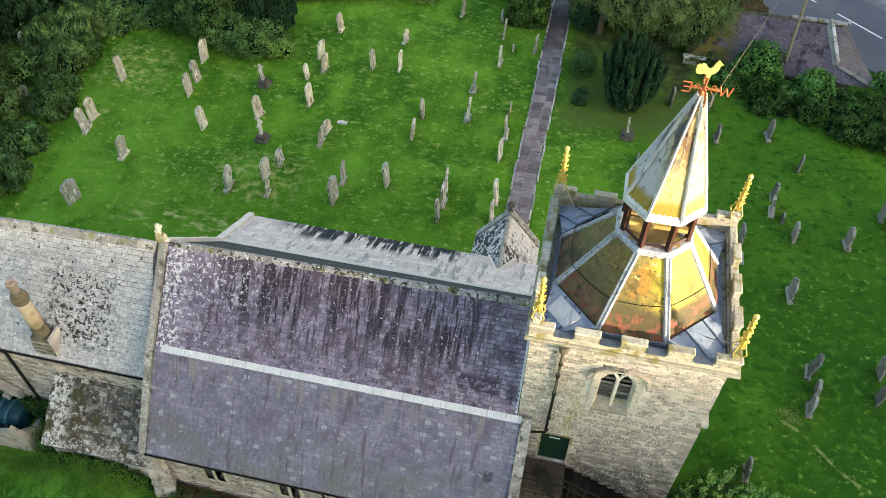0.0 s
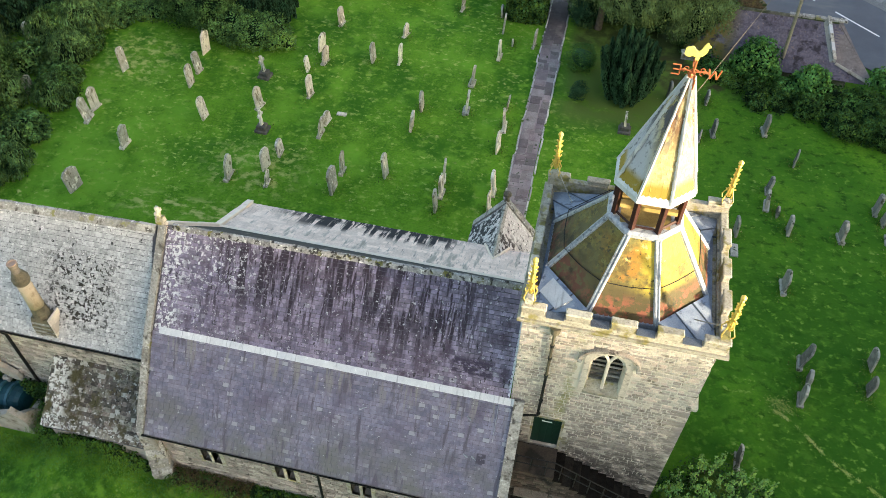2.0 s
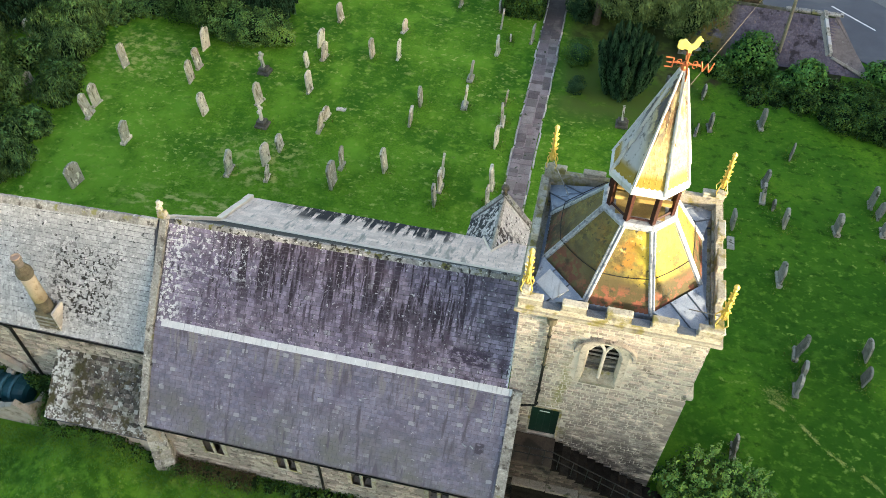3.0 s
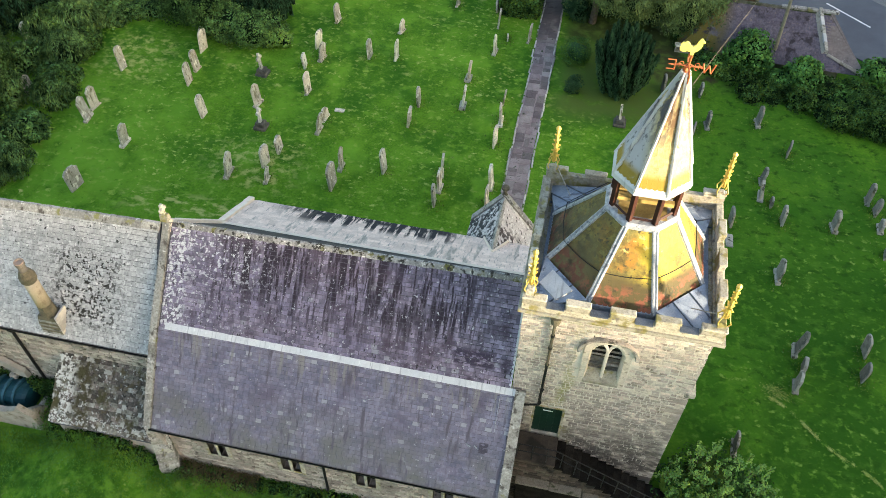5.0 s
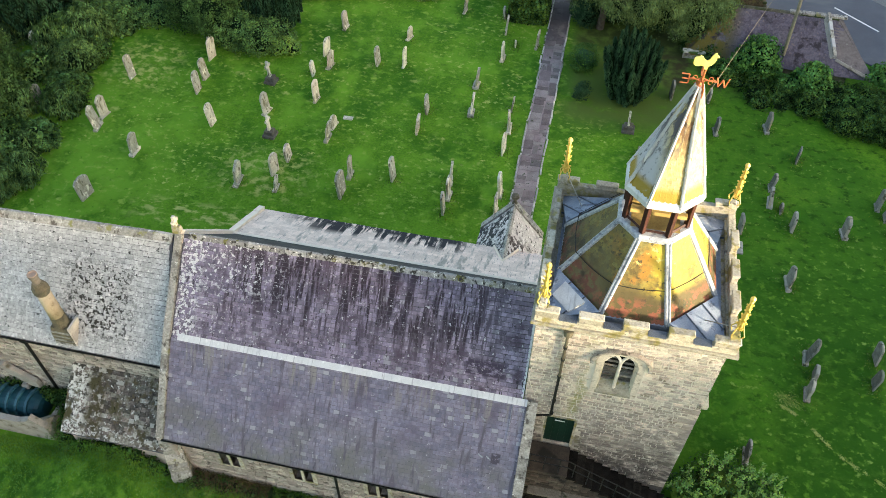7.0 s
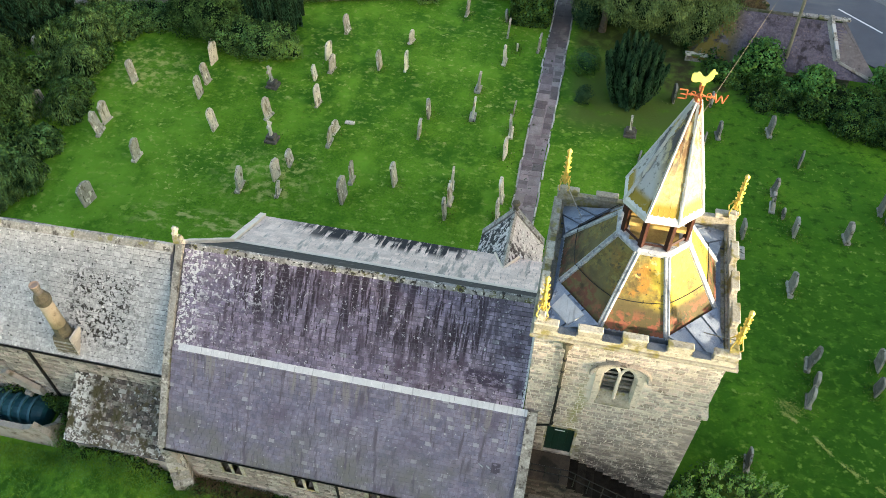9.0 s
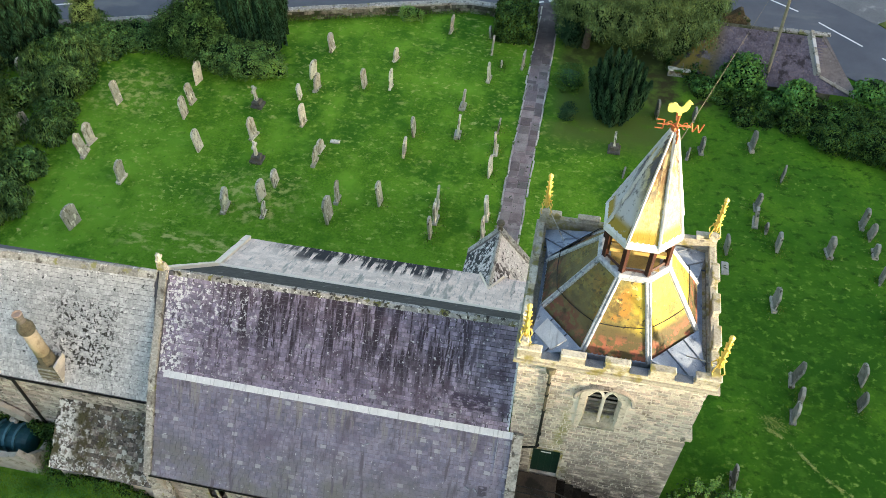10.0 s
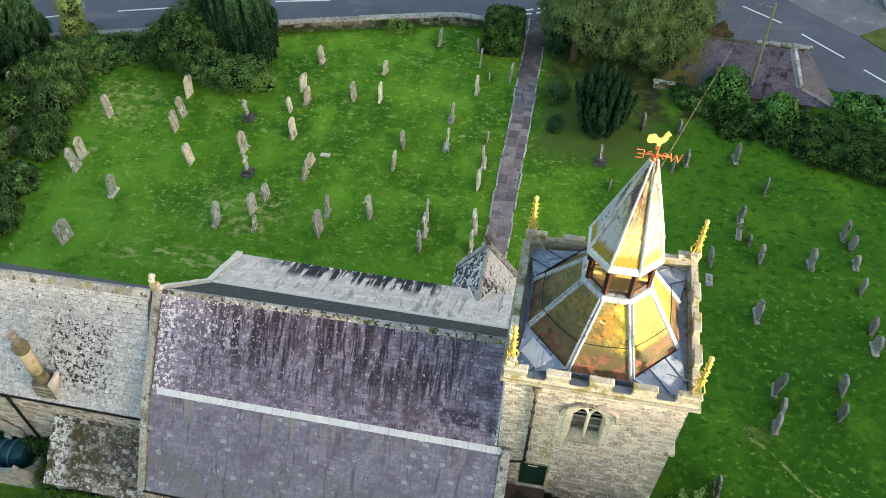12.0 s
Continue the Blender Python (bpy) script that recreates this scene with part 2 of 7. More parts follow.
    "slate_porch": surface("slate_porch", (0.60, 0.55, 0.54), (0.88, 0.82, 0.80), 4.0, 0.85, piece=0.14, speck=0.5, grain=12.0, stains_and_shading=(
        ((0.06, 0.06, 0.065), (3.4, 3.4, 3.4), 0.44, 0.53, (("X", -1.9, -2.1),)), ((0.05, 0.045, 0.045), (7, 7, 7), 0.56, 0.62, ()), ((0.84, 0.82, 0.8), (6, 6, 6), 0.56, 0.63, ()), ((0.09, 0.07, 0.068), (5, 5, 5), 0.47, 0.55, (("X", -2.0, -1.85), ("Y", 20.9, 20.2))))),
    "lead": surface("lead", (0.17, 0.215, 0.30), (0.36, 0.41, 0.50), 2.6, 0.5, 0.12, bump=0.25, spec=0.5, stains_and_shading=(
        ((0.12, 0.145, 0.2), (3.5, 3.5, 3.5), 0.57, 0.66, ()), ((0.50, 0.53, 0.58), (4, 4, 4), 0.60, 0.70, ()))),
    # darker lead, for seams and for shadow painted on the embrasure sills
    "lead_dark": surface("lead_dark", (0.035, 0.045, 0.065), (0.16, 0.19, 0.24), 3.0, 0.5, 0.1, bump=0.2, spec=0.4),
    "joint": surface("joint", (0.09, 0.084, 0.096), (0.15, 0.14, 0.155), 4.0, 0.95),
    "lead_hip": surface("lead_hip", (0.25, 0.27, 0.32), (0.46, 0.48, 0.52), 3.5, 0.5, 0.1, bump=0.3, spec=0.5, speck=0.5, grain=14.0, stains_and_shading=(
        ((0.14, 0.15, 0.18), (6, 6, 6), 0.56, 0.66, ()),)),
    "lead_pale": surface("lead_pale", (0.46, 0.47, 0.49), (0.66, 0.66, 0.67), 2.5, 0.55, 0.05, bump=0.2, stains_and_shading=(
        ((0.3, 0.3, 0.31), (9, 0.6, 0.8), 0.58, 0.72, ()),)),
    "lead_white": surface("lead_white", (0.62, 0.62, 0.635), (0.78, 0.78, 0.785), 2.5, 0.6, bump=0.2, stains_and_shading=(
        ((0.42, 0.42, 0.44), (12, 0.6, 0.8), 0.55, 0.70, ()), ((0.86, 0.86, 0.86), (5, 3, 3), 0.58, 0.68, ()))),
    "lead_warm": surface("lead_warm", (0.82, 0.70, 0.58), (0.93, 0.81, 0.69), 2.5, 0.85, bump=0.2, spec=0.05),
    "ashlar": surface("ashlar", (0.53, 0.455, 0.385), (0.84, 0.75, 0.655), 1.2, 0.9, piece=0.29, tint=0.02, bump=0.4, speck=0.45, stains_and_shading=(
        ((0.28, 0.235, 0.18), (3.0, 1.4, 5.0), 0.52, 0.68, ()),
        # lower courses darkened: dirt, and shade towards the ground painted in
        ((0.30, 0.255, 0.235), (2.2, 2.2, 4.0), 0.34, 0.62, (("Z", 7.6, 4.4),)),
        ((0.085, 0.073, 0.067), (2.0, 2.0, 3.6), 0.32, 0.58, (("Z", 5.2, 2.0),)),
        ((0.33, 0.32, 0.12), (1.3, 1.3, 0.4), 0.5, 0.7, (("X", 0.3, 0.8), ("X", 2.0, 1.2))))),
    "mortar": surface("mortar", (0.70, 0.635, 0.555), (0.90, 0.835, 0.745), 3.0, 0.95, bump=0.5, stains_and_shading=(
        # joints darken downwards with the stones, for dirt and painted shade
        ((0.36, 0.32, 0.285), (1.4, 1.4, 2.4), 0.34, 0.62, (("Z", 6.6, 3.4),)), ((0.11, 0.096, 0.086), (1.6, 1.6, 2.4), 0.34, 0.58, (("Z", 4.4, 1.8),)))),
    "jamb_stone": surface("jamb_stone", (0.58, 0.51, 0.43), (0.82, 0.74, 0.64), 3.0, 0.92, bump=0.4, speck=0.5, grain=16.0, stains_and_shading=(
        ((0.34, 0.29, 0.22), (4, 4, 6), 0.56, 0.70, ()),)),
    "dressed": surface("dressed", (0.33, 0.30, 0.235), (0.56, 0.52, 0.43), 2.4, 0.9, piece=0.2, bump=0.4, speck=0.5, grain=16.0, stains_and_shading=(
        ((0.27, 0.235, 0.085), (2.2, 2.2, 2.2), 0.50, 0.64, ()), ((0.19, 0.17, 0.145), (4, 4, 4), 0.56, 0.72, ()), ((0.2, 0.18, 0.15), (9, 9, 14), 0.56, 0.70, ()))),
    "rubble": surface("rubble", (0.31, 0.27, 0.232), (0.58, 0.52, 0.45), 2.5, 0.95, piece=0.26, tint=0.02, bump=0.6, speck=0.45, stains_and_shading=(
        ((0.13, 0.11, 0.09), (3, 3, 4), 0.54, 0.68, ()),)),
    "brown_stone": surface("brown_stone", (0.06, 0.042, 0.022), (0.17, 0.125, 0.07), 3.0, 0.95, bump=0.6, speck=0.5, grain=12.0, stains_and_shading=(
        ((0.16, 0.13, 0.03), (2, 2, 2), 0.5, 0.66, ()),)),
    "boundary": surface("boundary", (0.09, 0.08, 0.058), (0.29, 0.265, 0.21), 2.5, 0.95, piece=0.6, tint=0.03, bump=0.6, rare=((0.42, 0.39, 0.34), 0.12), stains_and_shading=(
        ((0.05, 0.065, 0.022), (0.7, 0.7, 1.2), 0.46, 0.58, ()),)),
    "coping": surface("coping", (0.22, 0.205, 0.185), (0.50, 0.475, 0.43), 3.0, 0.9, piece=0.18, bump=0.4, speck=0.5, grain=14.0, stains_and_shading=(
        ((0.12, 0.105, 0.09), (4, 4, 3), 0.54, 0.66, ()), ((0.62, 0.61, 0.58), (7, 7, 7), 0.62, 0.68, ()), ((0.26, 0.25, 0.1), (2.0, 2, 2), 0.60, 0.7, ()))),
    "ridge_stone": surface("ridge_stone", (0.19, 0.18, 0.175), (0.46, 0.44, 0.42), 4.0, 0.9, piece=0.25, bump=0.5, speck=0.5, grain=14.0, stains_and_shading=(
        ((0.16, 0.15, 0.04), (3.0, 3, 3), 0.54, 0.62, ()), ((0.05, 0.045, 0.04), (6, 6, 6), 0.53, 0.60, ()), ((0.7, 0.69, 0.66), (9, 9, 9), 0.60, 0.66, ()))),
    # tile tones, brighter on +x and darker on -x to paint the low sun
    "dome_tile": surface("dome_tile", (0.085, 0.068, 0.024), (0.225, 0.178, 0.05), 1.6, 0.75, piece=0.18, tint=0.015, spec=0.35, bump=0.3, speck=0.45, grain=12.0, stains_and_shading=(
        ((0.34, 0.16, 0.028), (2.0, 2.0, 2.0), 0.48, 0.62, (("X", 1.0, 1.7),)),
        ((0.095, 0.075, 0.03), (1.5, 1.5, 1.5), 0.18, 0.42, (("Z", 10.85, 10.5),)),
        ((0.06, 0.055, 0.03), (4.0, 4.0, 4.0), 0.57, 0.66, ()),
        ((0.25, 0.085, 0.05), (3.5, 3.5, 3.5), 0.47, 0.57, (("Z", 10.55, 10.15),)),
        # lichen yellow spread over the +x faces to paint their sunlight
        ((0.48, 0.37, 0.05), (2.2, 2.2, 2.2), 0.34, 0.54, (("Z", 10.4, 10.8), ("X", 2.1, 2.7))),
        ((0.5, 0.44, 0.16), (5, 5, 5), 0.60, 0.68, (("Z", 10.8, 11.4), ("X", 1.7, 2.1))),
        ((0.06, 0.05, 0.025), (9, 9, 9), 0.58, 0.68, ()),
        # olive here and in the last: unlit -x faces painted darker
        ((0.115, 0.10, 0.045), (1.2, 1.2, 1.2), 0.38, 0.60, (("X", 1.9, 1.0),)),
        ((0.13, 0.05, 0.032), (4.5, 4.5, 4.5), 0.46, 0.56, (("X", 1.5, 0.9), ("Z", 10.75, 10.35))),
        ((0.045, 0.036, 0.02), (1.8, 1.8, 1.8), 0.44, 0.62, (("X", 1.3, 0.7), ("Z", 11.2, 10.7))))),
    "spire_tile": surface("spire_tile", (0.35, 0.275, 0.115), (0.58, 0.475, 0.24), 2.0, 0.65, piece=0.15, spec=0.4, bump=0.3, speck=0.5, grain=14.0, stains_and_shading=(
        # silver-grey on the -x faces: the sky's sheen painted in
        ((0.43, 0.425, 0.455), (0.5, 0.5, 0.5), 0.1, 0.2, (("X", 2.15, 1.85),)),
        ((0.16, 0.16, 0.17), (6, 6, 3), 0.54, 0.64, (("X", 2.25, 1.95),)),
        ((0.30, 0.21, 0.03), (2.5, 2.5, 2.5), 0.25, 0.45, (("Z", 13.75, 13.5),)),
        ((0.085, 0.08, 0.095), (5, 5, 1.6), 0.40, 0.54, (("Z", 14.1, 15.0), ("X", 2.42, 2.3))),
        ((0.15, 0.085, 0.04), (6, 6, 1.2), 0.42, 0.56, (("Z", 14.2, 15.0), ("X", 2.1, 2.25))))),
    "timber_red": surface("timber_red", (0.022, 0.007, 0.005), (0.055, 0.017, 0.01), 5.0, 0.5, bump=0.15),
    "boards": surface("boards", (0.26, 0.17, 0.05), (0.4, 0.28, 0.1), 5.0, 0.7, piece=0.2),
    "gilt": surface("gilt", (0.65, 0.44, 0.08), (0.85, 0.62, 0.16), 6.0, 0.45, 0.25, bump=0.1, spec=0.6, stains_and_shading=(
        ((0.22, 0.16, 0.06), (12, 12, 12), 0.62, 0.72, ()),)),
    "cock_gilt": surface("cock_gilt", (0.9, 0.72, 0.14), (0.95, 0.8, 0.2), 8.0, 0.35, 0.2, bump=0.02, spec=0.7),
    "vane_red": surface("vane_red", (0.33, 0.10, 0.035), (0.45, 0.14, 0.05), 8.0, 0.5, 0.1, bump=0.05),
    "iron": surface("iron", (0.012, 0.012, 0.013), (0.03, 0.03, 0.03), 8.0, 0.55, 0.3, bump=0.05),
    "green_paint": surface("green_paint", (0.004, 0.022, 0.015), (0.008, 0.036, 0.024), 5.0, 0.5, bump=0.05),
    "dark_glass": surface("dark_glass", (0.008, 0.009, 0.01), (0.02, 0.02, 0.022), 6.0, 0.2, bump=0.02, spec=0.5),
    "louvre_slat": surface("louvre_slat", (0.12, 0.105, 0.09), (0.36, 0.33, 0.29), 6.0, 0.85, piece=0.5),
    "buff_pot": surface("buff_pot", (0.48, 0.385, 0.26), (0.62, 0.52, 0.38), 2.0, 0.8, bump=0.15, speck=0.45, stains_and_shading=(
        ((0.33, 0.25, 0.17), (3, 3, 2), 0.54, 0.7, ()), ((0.17, 0.13, 0.09), (5, 5, 5), 0.64, 0.72, ()))),
    "pot_clay": surface("pot_clay", (0.11, 0.095, 0.08), (0.25, 0.215, 0.18), 4.0, 0.85, bump=0.2),
    "pot_rim": surface("pot_rim", (0.36, 0.25, 0.19), (0.5, 0.36, 0.28), 6.0, 0.8, bump=0.1),
    "verge": surface("verge", (0.07, 0.10, 0.02), (0.16, 0.18, 0.05), 0.8, 0.95, bump=0.5, grain=6.0, spec=0.1),
    "soot_stone": surface("soot_stone", (0.09, 0.075, 0.05), (0.22, 0.19, 0.13), 4.0, 0.95, bump=0.4),
    # near black, painting the shade on the steps and under the ledge
    "shaded_stone": surface("shaded_stone", (0.008, 0.007, 0.006), (0.03, 0.026, 0.022), 4.0, 0.98, bump=0.4, piece=0.3, spec=0.03),
    "ledge_stone": surface("ledge_stone", (0.13, 0.11, 0.085), (0.28, 0.245, 0.195), 3.0, 0.95, bump=0.5, speck=0.5, stains_and_shading=(
        ((0.05, 0.055, 0.025), (3, 3, 3), 0.54, 0.66, ()),)),
    "stair_stone": surface("stair_stone", (0.06, 0.048, 0.038), (0.15, 0.122, 0.094), 3.0, 0.95, bump=0.5, piece=0.45, tint=0.02, stains_and_shading=(
        ((0.022, 0.02, 0.017), (1.5, 1.5, 1.5), 0.46, 0.62, ()),)),
    "teal_rib": surface("teal_rib", (0.02, 0.085, 0.12), (0.04, 0.13, 0.17), 3.0, 0.4, bump=0.05, spec=0.5),
    "teal": surface("teal", (0.004, 0.042, 0.06), (0.009, 0.075, 0.1), 3.0, 0.45, bump=0.05, spec=0.4),
    "concrete": surface("concrete", (0.3, 0.28, 0.25), (0.46, 0.43, 0.38), 2.5, 0.95, bump=0.4, stains_and_shading=(
        ((0.14, 0.12, 0.08), (2, 2, 2), 0.55, 0.7, ()),)),
    "grave": surface("grave", (0.40, 0.365, 0.295), (0.78, 0.73, 0.62), 2.5, 0.95, piece=0.28, tint=0.02, bump=0.5, speck=0.45, stains_and_shading=(
        ((0.82, 0.79, 0.69), (6, 6, 3), 0.56, 0.66, ()), ((0.25, 0.225, 0.15), (5, 5, 1.6), 0.53, 0.66, ()), ((0.12, 0.11, 0.07), (9, 9, 3), 0.58, 0.66, ()))),
    "grave_grey": surface("grave_grey", (0.24, 0.225, 0.195), (0.44, 0.415, 0.365), 2.5, 0.95, piece=0.25, tint=0.02, bump=0.5, stains_and_shading=(
        ((0.44, 0.43, 0.38), (5, 5, 5), 0.62, 0.72, ()), ((0.07, 0.075, 0.045), (4, 4, 3), 0.52, 0.66, ()))),
    # lichen plus painted shade, for faces turned from the bright sky
    "grave_face": surface("grave_face", (0.11, 0.105, 0.09), (0.27, 0.255, 0.225), 3.0, 0.95, piece=0.3, bump=0.5, stains_and_shading=(
        ((0.32, 0.31, 0.27), (7, 7, 6), 0.60, 0.70, ()),)),
    "grave_dark": surface("grave_dark", (0.055, 0.05, 0.042), (0.17, 0.155, 0.13), 4.0, 0.9, bump=0.4),
    "bark": surface("bark", (0.07, 0.055, 0.04), (0.15, 0.12, 0.09), 6.0, 0.95, bump=0.6),
    "pole_wood": surface("pole_wood", (0.20, 0.185, 0.13), (0.33, 0.30, 0.22), 4.0, 0.9, bump=0.2),
    "leaf_shrub": surface("leaf_shrub", (0.006, 0.020, 0.006), (0.163, 0.310, 0.089), 1.7, 0.75, piece=0.5, speck=0.15, tint=0.025, bump=0, spec=0.03),
    # near black, painting the shade inside crowns and hedges
    "leaf_shade": surface("leaf_shade", (0.004, 0.010, 0.004), (0.010, 0.022, 0.008), 2.0, 0.9, bump=0, spec=0.05),
    "leaf_hedge": surface("leaf_hedge", (0.004, 0.013, 0.004), (0.102, 0.201, 0.047), 1.7, 0.75, piece=0.5, speck=0.15, tint=0.03, bump=0, spec=0.03),
    "leaf_nettle": surface("leaf_nettle", (0.008, 0.025, 0.008), (0.169, 0.291, 0.089), 1.7, 0.75, piece=0.5, speck=0.15, tint=0.025, bump=0, spec=0.03),
    "leaf_holly": surface("leaf_holly", (0.009, 0.026, 0.008), (0.105, 0.195, 0.051), 1.8, 0.75, piece=0.42, speck=0.15, tint=0.01, bump=0, spec=0.03),
    "leaf_yew": surface("leaf_yew", (0.010, 0.030, 0.015), (0.059, 0.129, 0.055), 1.8, 0.7, piece=0.22, speck=0.15, bump=0, spec=0.05),
    "leaf_cypress": surface("leaf_cypress", (0.007, 0.024, 0.012), (0.040, 0.098, 0.047), 1.6, 0.75, piece=0.25, speck=0.15, bump=0, spec=0.05),
    "leaf_birch": surface("leaf_birch", (0.036, 0.063, 0.020), (0.233, 0.338, 0.117), 1.6, 0.75, piece=0.26, speck=0.15, tint=0.02, bump=0, spec=0.03),
    "leaf_elder": surface("leaf_elder", (0.008, 0.034, 0.006), (0.065, 0.155, 0.025), 1.4, 0.7, piece=0.4, speck=0.15, tint=0.02, bump=0, spec=0.15),
    "leaf_bright": surface("leaf_bright", (0.07, 0.18, 0.025), (0.26, 0.43, 0.085), 1.4, 0.55, piece=0.3, speck=0.15, tint=0.02, bump=0, spec=0.3),
    "tuft": surface("tuft", (0.03, 0.085, 0.008), (0.15, 0.21, 0.04), 1.3, 0.85, piece=0.45, tint=0.03, bump=0, spec=0.15, rare=((0.34, 0.31, 0.14), 0.08)),
    "straw": surface("straw", (0.16, 0.24, 0.04), (0.44, 0.46, 0.15), 1.6, 0.9, piece=0.2, tint=0.02, bump=0, spec=0.1),
    "dead_stem": surface("dead_stem", (0.045, 0.032, 0.016), (0.15, 0.11, 0.055), 2.0, 0.9, piece=0.3, bump=0, spec=0.1),
    "leaf_laurel": surface("leaf_laurel", (0.016, 0.055, 0.014), (0.161, 0.353, 0.080), 1.8, 0.7, piece=0.45, speck=0.15, tint=0.02, bump=0, spec=0.03),
    "leaf_cottage": surface("leaf_cottage", (0.016, 0.048, 0.011), (0.129, 0.259, 0.059), 1.8, 0.75, piece=0.3, speck=0.15, tint=0.02, bump=0, spec=0.03),
    "weeds": surface("weeds", (0.05, 0.14, 0.014), (0.14, 0.30, 0.04), 0.9, 0.8, piece=0.3, speck=0.15, tint=0.03, bump=0, spec=0.2),
    "car_paint": surface("car_paint", (0.5, 0.5, 0.52), (0.55, 0.55, 0.57), 1.0, 0.25, 0.3, bump=0, spec=0.6),
    "rubber": surface("rubber", (0.015, 0.015, 0.015), (0.03, 0.03, 0.03), 5.0, 0.85),
}


# ---------------------------------------------------------------- builders
def thing(name, label, category, group="", kind="", at=(0, 0, 0)):
    ob = new(name)
    ob.empty_display_size = 0.3
    ob.location = at
    return tagged(ob, label, category, group, kind)


def place(ob, parent):
    """Parents ob, whose mesh is in world metres, without moving it."""
    if parent is not None:
        ob.parent = parent
        m, p = Matrix(), parent
        while p is not None:
            m = p.matrix_basis @ m if p.parent is None else p.matrix_parent_inverse @ p.matrix_basis @ m
            p = p.parent
        ob.matrix_parent_inverse = m.inverted()
    return ob


def part(name, bm, material, parent, label="", smooth=False):
    me = bpy.data.meshes.new(name)
    bm.normal_update()
    bm.to_mesh(me)
    bm.free()
    if smooth:
        me.shade_smooth()
    me.materials.append(M[material])
    ob = place(new(name, me), parent)
    return tagged(ob, label)


def box(bm, x0, x1, y0, y1, z0, z1):
    v = [bm.verts.new((x, y, z)) for x in (x0, x1) for y in (y0, y1) for z in (z0, z1)]
    for f in ((0, 1, 3, 2), (4, 6, 7, 5), (0, 4, 5, 1), (2, 3, 7, 6), (0, 2, 6, 4), (1, 5, 7, 3)):
        bm.faces.new([v[i] for i in f])
    return v


def boxed(x0, x1, y0, y1, z0, z1, bevel=0.0):
    bm = bmesh.new()
    box(bm, x0, x1, y0, y1, z0, z1)
    if bevel:
        bmesh.ops.bevel(bm, geom=bm.edges[:], offset=bevel, segments=1, affect="EDGES")
    return bm


def loft(bm, rings, closed=True, caps=True):
    """Joins rings of points, all of one length, into a skin."""
    rows = [[bm.verts.new(p) for p in ring] for ring in rings]
    k = len(rows[0])
    for a, b in zip(rows, rows[1:]):
        for i in range(k if closed else k - 1):
            bm.faces.new((a[i], a[(i + 1) % k], b[(i + 1) % k], b[i]))
    if caps:
        bm.faces.new(rows[0][::-1])
        bm.faces.new(rows[-1])
    return rows


def prism(bm, profile, axis, a, b):
    """A profile of (p, q) pushed along an axis: x takes (y, z), y takes (x, z), z takes (x, y)."""
    def at(p, q, s):
        return {"x": (s, p, q), "y": (p, s, q), "z": (p, q, s)}[axis]
    loft(bm, [[at(p, q, a) for p, q in profile], [at(p, q, b) for p, q in profile]])


def ring(c, r, z, k=16, turn=0.0):
    return [(c[0] + r * math.cos(turn + 2 * math.pi * i / k), c[1] + r * math.sin(turn + 2 * math.pi * i / k), z) for i in range(k)]


def lathe(bm, c, profile, k=16, turn=0.0):
    loft(bm, [ring(c, r, z, k, turn) for r, z in profile])


def rod(bm, a, b, r0, r1=None, k=6):
    """A straight bar from a to b."""
    a, b = Vector(a), Vector(b)
    d = (b - a).normalized()
    s = d.cross(Vector((0, 0, 1)) if abs(d.z) < 0.9 else Vector((1, 0, 0))).normalized()
    t = d.cross(s)
    r1 = r0 if r1 is None else r1
    loft(bm, [[p + (s * math.cos(2 * math.pi * i / k) + t * math.sin(2 * math.pi * i / k)) * r for i in range(k)] for p, r in ((a, r0), (b, r1))])


def tube(bm, points, r, k=6):
    """One unbroken bent bar through the points."""
    pts = [Vector(p) for p in points]
    rings, side = [], None
    for i, p in enumerate(pts):
        d = (pts[min(i + 1, len(pts) - 1)] - pts[max(i - 1, 0)]).normalized()
        if side is None:
            side = d.cross(Vector((0, 0, 1)) if abs(d.z) < 0.9 else Vector((1, 0, 0)))
        side = (side - d * side.dot(d)).normalized()
        up = d.cross(side)
        rings.append([p + (side * math.cos(2 * math.pi * j / k) + up * math.sin(2 * math.pi * j / k)) * r for j in range(k)])
    loft(bm, rings)


def block_mesh(name, w, h, d, material, cut=0.12, rough=0.0, seed=0):
    """A stone or tile: w along x, h along y, its face at z = d with chamfered rims; the back stays open. 18 triangles."""
    rnd = random.Random(seed)
    c = min(w, h) * cut
    j = lambda s: rnd.uniform(-s, s)
    low = [(0, 0, 0), (w, 0, 0), (w, h, 0), (0, h, 0)]
    mid = [(x + j(rough), y + j(rough), d * 0.55) for x, y, _ in low]
    top = [(x + (c if x == 0 else -c) + j(rough), y + (c if y == 0 else -c) + j(rough), d + j(rough)) for x, y, _ in low]
    verts = low + mid + top
    faces = [(8, 9, 10, 11)]
    for s in (0, 4):
        faces += [(s + i, s + (i + 1) % 4, s + 4 + (i + 1) % 4, s + 4 + i) for i in range(4)]
    return piece_data(name, verts, faces, material)


def slate_mesh(name, w, h, d, material, seed=0, scallop=False):
    """A slate: w along x, h up the slope along y, lying on the one below, with its tail raised."""
    rnd = random.Random(seed)
    e = lambda: rnd.uniform(-0.012, 0.012) * min(1, w * 4)
    tail = [(0.0, e()), (w, e())]
    if scallop:
        tail = [(0.0, h * 0.3), (w * 0.2, h * 0.08), (w * 0.5, 0), (w * 0.8, h * 0.08), (w, h * 0.3)]
    lift = d * rnd.uniform(1.5, 2.1)
    top = [(x, y, lift) for x, y in tail] + [(w, h, d * 0.7), (0, h, d * 0.7)]
    k = len(tail)
